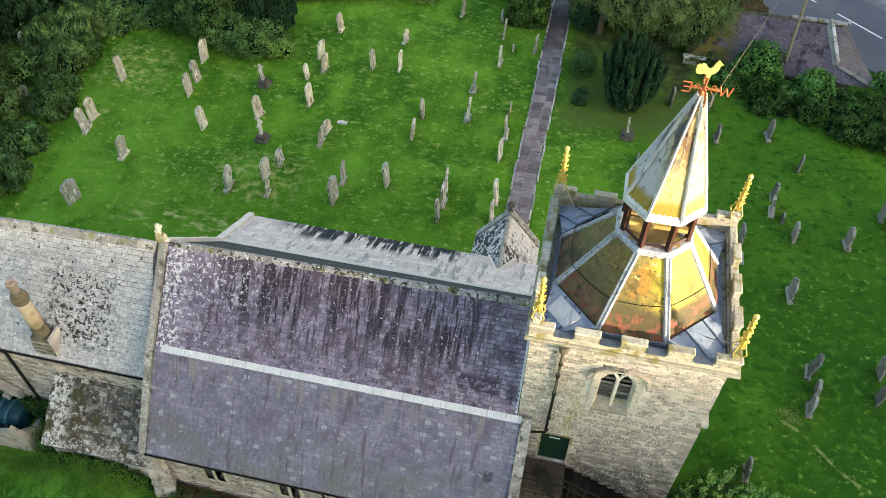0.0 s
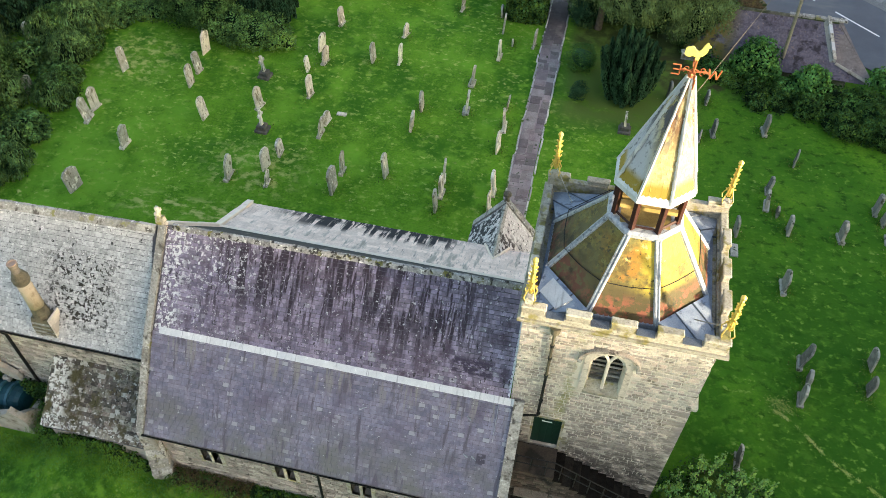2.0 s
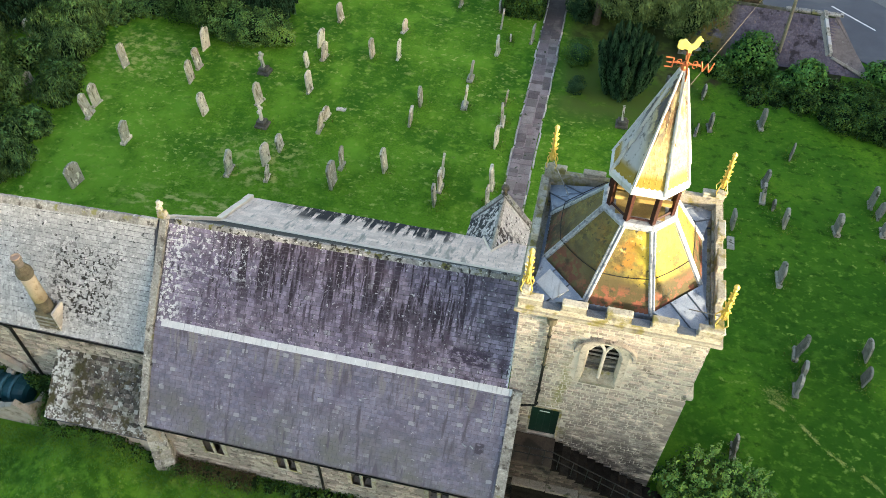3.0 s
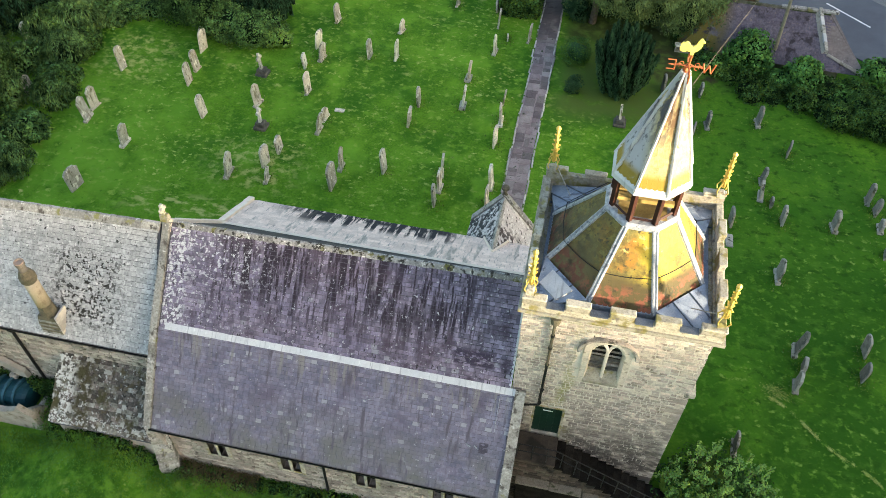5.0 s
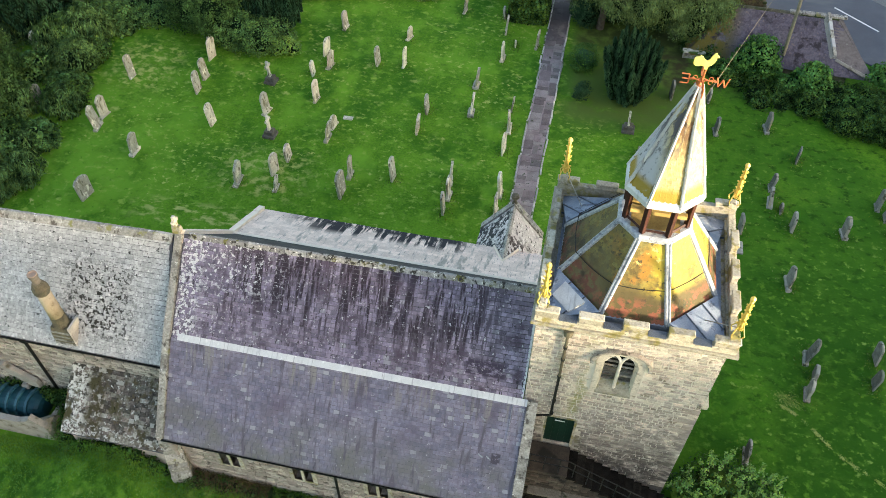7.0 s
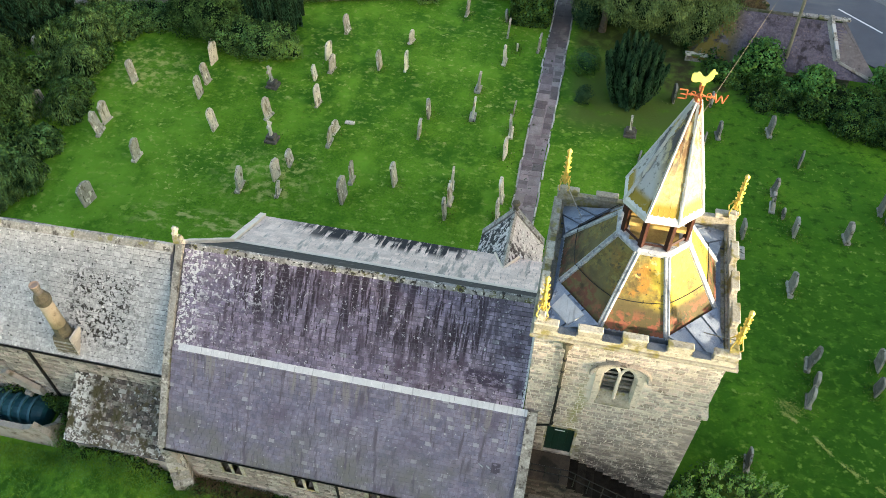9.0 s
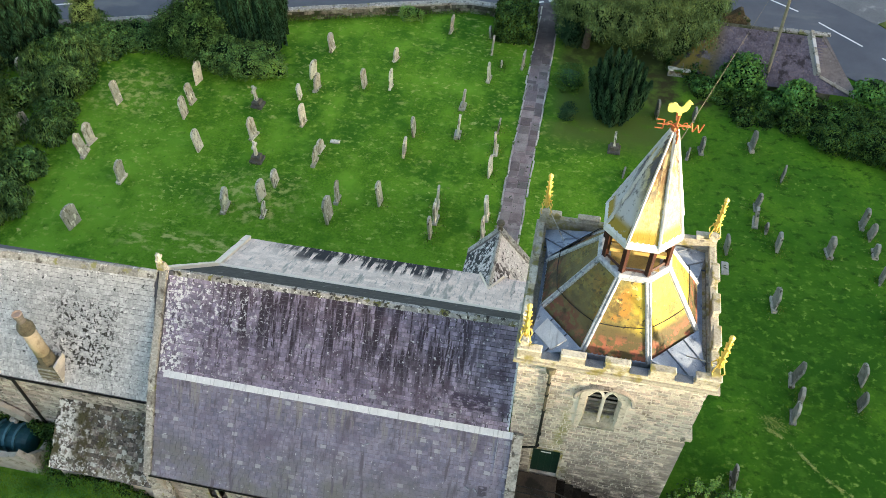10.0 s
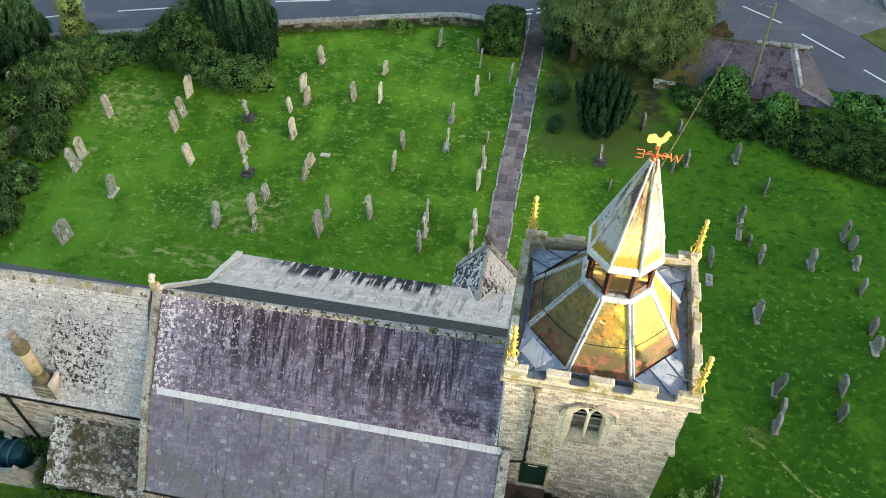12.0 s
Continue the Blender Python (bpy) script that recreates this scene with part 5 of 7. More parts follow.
def letter(strokes, c, turn):
    """A letter of flat bars in its own upright plane."""
    bm = bmesh.new()
    for (a, b), (p, q) in strokes:
        rod(bm, (a, 0, b), (p, 0, q), 0.017, 0.017, 4)
    bm.transform(Matrix.Translation(c) @ Matrix.Rotation(radians(turn), 4, "Z"))
    part("letter", bm, "vane_red", vane, "red metal direction letter")


letter((((-0.08, -0.12), (-0.08, 0.12)), ((-0.08, 0.12), (0.09, 0.12)), ((-0.08, 0), (0.06, 0)), ((-0.08, -0.12), (0.09, -0.12))), (VX - 0.38, VY, 16.26), 180)
letter((((-0.13, 0.12), (-0.07, -0.12)), ((-0.07, -0.12), (0, 0.08)), ((0, 0.08), (0.07, -0.12)), ((0.07, -0.12), (0.13, 0.12))), (VX + 0.42, VY, 16.26), 0)
letter((((-0.07, -0.12), (-0.07, 0.12)), ((-0.07, 0.12), (0.07, -0.12)), ((0.07, -0.12), (0.07, 0.12))), (VX, VY - 0.4, 16.26), 90)
letter((((0.08, 0.12), (-0.06, 0.12)), ((-0.06, 0.12), (-0.06, 0)), ((-0.06, 0), (0.08, 0)), ((0.08, 0), (0.08, -0.12)), ((0.08, -0.12), (-0.06, -0.12))), (VX, VY + 0.4, 16.26), 90)
bm = bmesh.new()
outline = [(-0.27, 0.03), (-0.34, 0.06), (-0.36, 0.13), (-0.34, 0.17), (-0.36, 0.22), (-0.31, 0.28), (-0.25, 0.28), (-0.2, 0.31), (-0.13, 0.28), (-0.09, 0.22), (0.0, 0.19), (0.06, 0.24), (0.09, 0.34), (0.12, 0.38),
           (0.15, 0.43), (0.2, 0.43), (0.22, 0.38), (0.28, 0.34), (0.22, 0.32), (0.22, 0.25), (0.2, 0.18), (0.14, 0.1), (0.06, 0.05), (0.05, -0.04), (-0.04, -0.04), (-0.05, 0.04), (-0.15, 0.06), (-0.2, 0.03)]
prism(bm, [(VX + x * 0.78 - 0.02, 16.60 + z * 0.88) for x, z in outline], "y", VY - 0.025, VY + 0.025)
part("cockerel", bm, "cock_gilt", vane, "flat gilded cockerel")

# ---------------------------------------------------------------- gilded finials on the corners of the parapet
def finial(x, y):
    f = thing("finial", "gilded crocketed metal finial on an open stayed foot", "finial", "finials on the tower corners", at=(x, y, 10.2))
    bm = bmesh.new()
    lathe(bm, (0, 0), [(0.15, -0.02), (0.15, 0.12), (0.1, 0.2)], 4, math.pi / 4)
    part("pedestal", bm, "dressed", f).matrix_parent_inverse = Matrix()
    for k in range(4):
        a = math.pi / 4 + k * math.pi / 2
        c, s = math.cos(a), math.sin(a)
        bm = bmesh.new()
        tube(bm, [(c * 0.17, s * 0.17, 0.15), (c * 0.22, s * 0.22, 0.28), (c * 0.12, s * 0.12, 0.5), (c * 0.05, s * 0.05, 0.68)], 0.018)
        part("scroll", bm, "gilt", f).matrix_parent_inverse = Matrix()
    bm = bmesh.new()
    lathe(bm, (0, 0), [(0.06, 0.35), (0.085, 0.5), (0.065, 0.75), (0.055, 1.1), (0.04, 1.45), (0.06, 1.5), (0.02, 1.56)], 8)
    part("shaft", bm, "gilt", f).matrix_parent_inverse = Matrix()
    for k in range(5):
        bm = bmesh.new()
        for q in range(4):
            a = q * math.pi / 2 + 0.4 * (k % 2)
            z, r = 0.55 + 0.19 * k, 0.115 - 0.011 * k
            rod(bm, (math.cos(a) * r * 0.4, math.sin(a) * r * 0.4, z), (math.cos(a) * r * 1.15, math.sin(a) * r * 1.15, z + 0.08), 0.03, 0.024, 5)
        part("crocket_ring", bm, "gilt", f).matrix_parent_inverse = Matrix()
    bm = bmesh.new()
    lathe(bm, (0, 0), [(0.03, 1.52), (0.075, 1.58), (0.075, 1.63), (0.02, 1.7)], 8)
    part("bud", bm, "gilt", f).matrix_parent_inverse = Matrix()
    return f


first = finial(PX0 + 0.17, PY0 + 0.17)
for x, y in ((PX1 - 0.17, PY0 + 0.17), (PX0 + 0.17, PY1 - 0.17), (PX1 - 0.17, PY1 - 0.17)):
    copy_thing(first, pose(x, y, 10.2))
for sx, sy in ((1, -1), (-1, 1)):
    x = PX0 + 0.17 if sx < 0 else PX1 - 0.17
    y = PY0 + 0.17 if sy < 0 else PY1 - 0.17
    bm = bmesh.new()
    rod(bm, (x, y, 10.62), (x - sx * 0.75, y - sy * 0.75, 9.75), 0.015)
    part("stay", bm, "coping", church)

# slack black cable round the cap
cable = thing("cable", "slack black cable slung round the tiled cap", "cable", at=(TC[0], TC[1], 10.6))
pts = []
for i in range(49):
    a = OCT + i * 2 * math.pi / 48
    f = (i % 6) / 6
    r = 1.84 * math.cos(math.pi / 8) / math.cos((i % 6) * math.pi / 24 - math.pi / 8)
    z = 10.62 + 0.12 * math.sin(a * 1.0 + 2.6) - 0.05 * math.sin(math.pi * f)
    rr = r + (10.58 - z) * 0.62 + 0.09
    pts.append((TC[0] + rr * math.cos(a), TC[1] + rr * math.sin(a), z))
bm = bmesh.new()
tube(bm, pts, 0.013)
part("loop", bm, "iron", cable)


# ---------------------------------------------------------------- gravestones
def gravestone(x, y, h, kind, stone, seed):
    r = random.Random(seed)
    label = {"r": "weathered round-topped stone gravestone standing in the grass", "s": "weathered shouldered stone gravestone standing in the grass",
             "p": "tall pointed stone gravestone standing in the grass", "b": "broad leaning stone gravestone standing in the grass",
             "c": "stone cross memorial on a dark stepped base", "d": "thin upright headstone on a stone base", "t": "small low stone marker in the grass"}[kind]
    if stone == "grave_grey":
        label = label.replace("stone ", "grey stone ", 1) if kind != "d" else "thin grey headstone on a stone base"
    g = thing("gravestone", label, "gravestone", "gravestones in the churchyard", at=(x, y, ground_z(x, y)))
    turn = r.uniform(-11, 9) + (-5 if x < -9 else 2 if x < 0 else 0)
    h *= 0.93
    w = {"b": 0.86, "t": 0.3, "p": 0.76, "d": 0.45}.get(kind, r.uniform(0.5, 0.64) if stone == "grave_grey" else r.uniform(0.5, 0.68))
    t = r.uniform(0.07, 0.14)
    lean = Matrix.Rotation(radians(turn), 4, "Z") @ Matrix.Rotation(radians(r.uniform(-7, 7)), 4, "Y") @ Matrix.Rotation(radians(r.uniform(-3, 3)), 4, "X")

    def fix(bm, name, material, tag=""):
        bm.transform(lean)
        ob = part(name, bm, material, g, tag)
        ob.matrix_parent_inverse = Matrix()
        return ob

    def slab(profile, th, name="slab", material=stone):
        bm = bmesh.new()
        prism(bm, profile, "x", -th / 2, th / 2)
        bmesh.ops.bevel(bm, geom=[e for e in bm.edges if abs(e.verts[0].co.x - e.verts[1].co.x) < 1e-5], offset=0.018, segments=1, affect="EDGES")
        return fix(bm, name, material)

    if kind == "c":
        fix(boxed(-0.32, 0.32, -0.32, 0.32, -0.1, 0.14, 0.03), "base", "grave_dark", "dark stepped base")
        fix(boxed(-0.23, 0.23, -0.23, 0.23, 0.14, 0.36, 0.03), "plinth", "grave_dark")
        bm = bmesh.new()
        s = h - 0.36
        prism(bm, [(-0.1, 0.36), (0.1, 0.36), (0.065, 0.36 + s * 0.62), (0.22, 0.36 + s * 0.62), (0.22, 0.36 + s * 0.78), (0.06, 0.36 + s * 0.78), (0.06, 0.36 + s), (-0.06, 0.36 + s),
                   (-0.06, 0.36 + s * 0.78), (-0.22, 0.36 + s * 0.78), (-0.22, 0.36 + s * 0.62), (-0.065, 0.36 + s * 0.62)], "x", -0.06, 0.06)
        fix(bm, "cross", "grave", "pale stone cross")
        return
    if kind == "d":
        fix(boxed(-0.17, 0.17, -0.32, 0.32, -0.1, 0.16, 0.03), "base", "grave_grey")
        slab([(-0.2, 0.16), (0.2, 0.16), (0.2, h * 0.85), (0.12, h * 0.96), (0, h), (-0.12, h * 0.96), (-0.2, h * 0.85)], 0.12)
        return
    b = -0.25
    if kind in "rt":
        k = w / 2
        rise = k * r.uniform(0.55, 1.0)
        top = [(k * math.cos(a), h - rise + rise * math.sin(a)) for a in [math.pi * i / 10 for i in range(11)]]
        prof = [(-k, b), (k, b)] + top
    elif kind in "s":
        k = w / 2
        c = k * 0.66
        sh = h - c * 0.9
        prof = [(-k, b), (k, b), (k, sh - 0.04), (k * 0.93, sh), (c, sh)] + [(c * math.cos(a), sh + 0.02 + c * 0.85 * math.sin(a)) for a in [math.pi * i / 8 for i in range(1, 8)]] + [(-c, sh), (-k * 0.93, sh), (-k, sh - 0.04)]
    elif kind == "p":
        k = w / 2
        prof = [(-k * 0.9, b), (k * 0.9, b), (k, h * 0.72), (k * 0.62, h * 0.88), (0.03, h), (-0.03, h), (-k * 0.62, h * 0.88), (-k, h * 0.72)]
    else:
        k = w / 2
        prof = [(-k * 0.9, b), (k * 0.9, b), (k, h * 0.82), (k * 0.6, h * 0.95), (0, h), (-k * 0.6, h * 0.95), (-k, h * 0.82)]
    slab(prof, t)
    # darker panel on the -x face: lichen and painted shade
    if stone == "grave_grey":
        bm = bmesh.new()
        prism(bm, [(y * 0.84, max(0.05, z * 0.95 - 0.02)) for y, z in prof], "x", -t / 2 - 0.006, -t / 2 + 0.004)
        fix(bm, "inscribed_face", "grave_face", "dark lichened face with shade painted in")
    if kind in "sp":
        fix(boxed(-t * 0.5 - 0.07, t * 0.5 + 0.07, -w / 2 - 0.06, w / 2 + 0.06, -0.2, r.uniform(0.06, 0.16), 0.02), "plinth", stone)
    elif kind == "r" and r.random() < 0.4:
        fix(boxed(-t * 0.5 - 0.04, t * 0.5 + 0.04, -w / 2 - 0.03, w / 2 + 0.03, -0.2, 0.08, 0.02), "plinth", stone)


STONES_SHRUBS = [
    (-21.93, 21.61, 1.33, "b"), (-23.79, 26.19, 1.48, "s"), (-23.92, 27.11, 1.41, "s"), (-23.97, 30.39, 1.50, "r"),
    (-21.14, 24.87, 1.42, "s"), (-20.01, 30.04, 1.33, "r"), (-20.08, 31.20, 1.31, "r"), (-20.41, 32.86, 1.44, "r"),
    (-21.00, 33.98, 0.86, "r"), (-18.23, 27.75, 1.42, "r"), (-30.2, 31.5, 1.35, "r"),
]
STONES_LAWN_WEST = [
    (-14.00, 37.24, 1.18, "r"), (-13.81, 33.61, 1.15, "s"), (-14.35, 34.62, 1.20, "r"), (-14.48, 32.74, 0.95, "r"),
    (-13.65, 30.68, 1.39, "r"), (-16.51, 31.62, 1.42, "c"), (-15.85, 29.18, 1.35, "s"), (-15.05, 27.49, 1.32, "c"),
    (-15.40, 24.02, 1.50, "p"), (-13.88, 24.96, 1.31, "r"), (-13.48, 23.99, 0.90, "s"), (-13.55, 26.07, 0.92, "r"),
    (-12.16, 27.89, 1.20, "s"), (-12.13, 28.86, 0.71, "r"),
]
STONES_LAWN_MID = [
    (-10.30, 25.58, 1.37, "s"), (-10.33, 24.35, 1.47, "b"), (-8.21, 25.80, 1.44, "r"), (-11.29, 34.36, 1.22, "r"),
    (-9.85, 34.54, 1.29, "r"), (-10.17, 37.07, 0.86, "s"), (-7.59, 40.38, 1.26, "r"), (-7.74, 31.04, 1.17, "r"),
    (-7.90, 29.39, 1.24, "r"), (-5.50, 31.34, 1.49, "d"), (-5.65, 33.61, 1.37, "d"),
]
STONES_BY_PATH = [
    (-4.89, 38.77, 1.28, "r"), (-5.19, 40.39, 0.72, "r"), (-4.65, 36.27, 1.25, "s"), (-4.14, 37.62, 0.45, "t"),
    (-3.48, 32.09, 0.90, "r"), (-3.36, 30.54, 1.38, "p"), (-3.37, 28.79, 1.36, "r"), (-3.04, 25.88, 1.41, "r"),
    (-3.05, 24.68, 1.25, "r"), (-5.53, 26.21, 1.35, "s"), (-5.38, 25.20, 1.26, "s"), (-5.42, 24.22, 1.33, "r"),
    (-2.97, 37.80, 1.22, "r"),
]
STONES_YEW_SIDE = [
    (2.55, 31.78, 1.30, "c"), (3.11, 30.06, 0.48, "r"), (4.57, 34.91, 1.20, "r"), (6.51, 35.06, 0.83, "r"),
    (6.88, 32.55, 1.09, "s"), (6.23, 32.08, 0.57, "r"), (9.39, 33.25, 1.27, "s"), (10.76, 31.23, 0.99, "r"),
    (9.42, 29.02, 0.97, "r"), (9.37, 28.01, 1.11, "s"), (9.82, 27.63, 0.45, "r"), (10.25, 26.58, 1.09, "r"),
]
STONES_TOWER_SIDE = [
    (12.53, 26.68, 1.26, "s"), (14.22, 28.77, 1.20, "r"), (14.47, 28.11, 0.91, "r"), (14.59, 27.08, 0.71, "s"),
    (14.59, 25.49, 0.99, "r"), (14.74, 23.37, 0.93, "r"), (14.71, 22.39, 0.91, "s"), (9.87, 23.18, 1.24, "p"),
    (7.95, 25.96, 1.17, "r"), (10.36, 19.47, 1.47, "s"), (10.63, 18.66, 0.74, "r"), (10.30, 17.78, 1.08, "s"),
    (13.05, 19.96, 1.23, "r"), (12.84, 18.78, 1.00, "r"), (7.97, 14.74, 1.08, "s"),
]
number = 0
for rows, stone in ((STONES_SHRUBS, "grave"), (STONES_LAWN_WEST, "grave"), (STONES_LAWN_MID, "grave"), (STONES_BY_PATH, "grave"), (STONES_YEW_SIDE, "grave_grey"), (STONES_TOWER_SIDE, "grave_grey")):
    for x, y, h, kind in rows:
        number += 1
        gravestone(x, y, h, kind, stone, number)
gravestone(-27.7, 27.4, 1.2, "r", "grave", 201)
for x, y, w, d, mat in ((-11.6, 29.6, 0.5, 0.25, "grave"), (7.9, 24.9, 0.32, 0.75, "grave_grey")):
    g = thing("ledger_stone", "flat ledger stone lying in the grass", "gravestone", at=(x, y, 0))
    part("slab", boxed(x - w / 2, x + w / 2, y - d / 2, y + d / 2, -0.05, 0.07, 0.015), mat, g)

# unmown tufts and dry grass round the feet of the stones
gt = np.random.default_rng(41)
feet = [(x, y) for rows in (STONES_LAWN_WEST, STONES_LAWN_MID, STONES_BY_PATH, STONES_YEW_SIDE, STONES_TOWER_SIDE) for x, y, h, kind in rows]
TUFTS = []
for x, y in feet:
    k = int(gt.integers(50, 190))
    TUFTS.append(np.stack([x + gt.normal(0, 0.22, k), y + gt.normal(0, 0.34, k), np.full(k, ground_z(x, y)) + gt.uniform(0.0, 0.1, k)], 1))
TUFTS = np.concatenate(TUFTS)

# ---------------------------------------------------------------- oil tank and its low wall
tank = thing("oil_tank", "ribbed teal plastic oil tank behind a low broken wall", "tank", at=(-18.9, 11.1, -0.4))
bm = bmesh.new()
prof = []
for i in range(9):
    a = math.pi * i / 8
    prof.append((11.1 + 0.55 * math.cos(a), 0.05 + 0.44 * math.sin(a)))
loft(bm, [[(x, 11.1 + (y - 11.1) * f, -0.1 + (z + 0.1) * f) for y, z in prof + [(10.55, -0.7), (11.65, -0.7)]] for x, f in ((-21.5, 1.0), (-18.42, 1.0), (-18.24, 0.94), (-18.1, 0.8), (-18.03, 0.5))])
part("shell", bm, "teal", tank)
for i in range(8):
    x = -21.35 + 0.4 * i
    bm = bmesh.new()
    outer = [(11.1 + 0.60 * math.cos(math.pi * k / 8), 0.06 + 0.54 * math.sin(math.pi * k / 8)) for k in range(9)]
    prism(bm, outer + [(10.5, -0.7), (11.7, -0.7)], "x", x, x + 0.1)
    part("rib", bm, "teal_rib", tank)
low = thing("low_wall", "pale broken concrete wall round the oil tank", "wall", at=(-18.5, 9.6, -0.5))
bm = bmesh.new()
prism(bm, [(-21.6, -0.9), (-17.2, -0.9), (-17.3, 0.45), (-17.75, 1.0), (-17.95, 0.7), (-18.4, 0.5), (-21.6, 0.5)], "y", 10.05, 10.27)
part("front_panel", bm, "concrete", low)
bm = bmesh.new()
prism(bm, [(10.27, -0.9), (11.3, -0.9), (11.3, 0.15), (10.7, 0.25), (10.27, 0.75)], "x", -17.5, -17.3)
part("side_panel", bm, "concrete", low)
rh = random.Random(4)
for k in range(14):
    x, y, w = rh.uniform(-17.2, -16.6), rh.uniform(10.2, 11.4), rh.uniform(0.12, 0.26)
    part("rubble_stone", boxed(x - w, x + w, y - w * 0.8, y + w * 0.8, -0.7, -0.35 + rh.uniform(0, 0.4), 0.05), "brown_stone", low)
leaning = thing("leaning_slab", "pale broken slab leaning against the chancel wall", "slab", at=(-18.9, 11.5, -0.4))
bm = bmesh.new()
loft(bm, [[(x, y, z) for x, z in ((-19.55, 1.75), (-19.3, 1.85), (-18.3, 0.95), (-18.25, 0.55), (-18.6, 0.62), (-19.3, 1.3))] for y in (11.5, 11.68)])
part("slab", bm, "concrete", leaning)
part("prop", boxed(-19.05, -18.75, 11.42, 11.66, -0.5, 0.62, 0.05), "coping", leaning)

# ---------------------------------------------------------------- boundary wall by the road
boundary = tagged(new("boundary_wall"), "low mossy stone boundary wall with pale coping along the road", "wall", kind="structure")
rnd = random.Random(11)
course_spots = []
stone_meshes = [block_mesh("stone", w - 0.02, 0.19, 0.07, "boundary", 0.2, 0.025, 60 + i) for i, w in enumerate((0.28, 0.4, 0.58, 0.34))]
xs_wall = [-32 + 1.2 * i for i in range(24)]
for a, b in zip(xs_wall, xs_wall[1:]):
    pa, pb = Vector((a, wall_line(a) + 0.1, 0)), Vector((b, wall_line(b) + 0.1, 0))
    d = (pb - pa).normalized()
    s = Vector((-d.y, d.x, 0)) * 0.2
    bm = bmesh.new()
    loft(bm, [[tuple(p + s * k + Vector((0, 0, z))) for k, z in ((-1, -1.1), (1, -1.1), (1, 0.55), (-1, 0.55))] for p in (pa, pb)])
    part("wall_core", bm, "boundary", boundary)
    bm = bmesh.new()
    top = 0.55 + rnd.uniform(0, 0.03)
    loft(bm, [[tuple(p + s * k + Vector((0, 0, z))) for k, z in ((-1.1, top), (1.1, top), (0.95, top + 0.1), (-0.95, top + 0.1))] for p in (pa, pb - d * 0.015)])
    part("coping_stone", bm, "coping", boundary)
    course_spots += courses(pa - s + Vector((0, 0, -0.1)), d, (0, 0, 1), (pb - pa).length, 0.64, 0.2, (0.28, 0.4, 0.58, 0.34), None, 0.02, number, 0.5, 0.012)
    number += 1
BOUNDARY_SPOTS = course_spots

# ---------------------------------------------------------------- cottage below the churchyard
cottage = thing("cottage", "low stone cottage with a mossy hipped dark slate roof", "house", at=(10.0, 40.8, -1.2))
RZ, EZ = 2.2, 0.15
E0, E1, E2, E3 = (5.2, 38.7), (15.2, 38.4), (14.3, 42.2), (5.2, 42.8)
R0, R1 = (7.35, 40.85), (12.9, 40.7)
bm = bmesh.new()
v = [bm.verts.new((x, y, EZ)) for x, y in (E0, E1, E2, E3)] + [bm.verts.new((x, y, RZ)) for x, y in (R0, R1)]
for f in ((0, 1, 5, 4), (1, 2, 5), (2, 3, 4, 5), (3, 0, 4), (3, 2, 1, 0)):
    bm.faces.new([v[i] for i in f])
cot_roof = part("roof", bm, "slate_cottage", cottage, "dark purple-grey slate roof")
bm = bmesh.new()
box(bm, 5.5, 14.0, 39.0, 42.0, -1.3, EZ + 0.02)
part("wall", bm, "rubble", cottage)
bm = bmesh.new()
tube(bm, [(R0[0] - 0.1, R0[1], RZ + 0.02), (R1[0], R1[1], RZ + 0.02)], 0.11, 6)
part("ridge", bm, "boundary", cot_roof)
bm = bmesh.new()
tube(bm, [(R1[0], R1[1], RZ + 0.02), (E1[0], E1[1], EZ + 0.04)], 0.05, 6)
part("hip", bm, "slate_wing", cot_roof)
cop0, cop1 = Vector((12.28, 40.72, RZ)), Vector((12.98, 39.1, 0.68))
for i in range(5):
    p, q = cop0.lerp(cop1, i / 5), cop0.lerp(cop1, (i + 0.97) / 5)
    bm = bmesh.new()
    loft(bm, [[tuple(c + Vector((dx, 0, dz))) for dx, dz in ((-0.08, -0.1), (0.1, -0.1), (0.1, 0.34), (-0.08, 0.36))] for c in (p, q)])
    part("coping_stone", bm, "lead_pale" if i % 2 else "coping", cot_roof, "pale raised gable coping")
bm = bmesh.new()
loft(bm, [[tuple(c + Vector((dx, 0, dz))) for dx, dz in ((-0.26, -0.1), (-0.09, -0.1), (-0.09, 0.22), (-0.26, 0.03))] for c in (cop0, cop1)])
part("gable_fillet", bm, "concrete", cot_roof, "grey mortar fillet against the coping")
wing = [Vector((12.4, 40.74, RZ + 0.03)), Vector((13.05, 40.76, RZ + 0.03)), Vector((15.15, 38.35, EZ + 0.02)), Vector((13.08, 39.1, 0.74))]
bm = bmesh.new()
loft(bm, [[tuple(p - Vector((0, 0, 0.12))) for p in wing], [tuple(p + Vector((0, 0, 0.05))) for p in wing]])
part("wing_roof", bm, "slate_wing", cot_roof, "dull brown-grey end of the roof")
bm = bmesh.new()
rod(bm, wing[3] + Vector((0, 0, 0.02)), wing[2] + Vector((0, 0, 0.03)), 0.1, 0.13, 5)
part("verge", bm, "concrete", cot_roof, "pale mortared verge")
for k, (x0, x1) in enumerate(((10.3, 10.9), (10.95, 11.6), (11.65, 12.2), (12.3, 13.3))):
    part("ridge_stone", boxed(x0, x1, 40.62, 40.9, RZ + 0.06, RZ + 0.2, 0.03), "coping", cot_roof)
bm = bmesh.new()
prism(bm, [(7.55, 1.9), (9.15, 1.9), (9.05, 2.35), (8.75, 2.55), (8.55, 3.0), (8.42, 3.02), (8.0, 2.65), (7.6, 2.45)], "y", 41.15, 41.5)
part("gable_stub", bm, "brown_stone", cot_roof, "ruined brown stone gable stub")
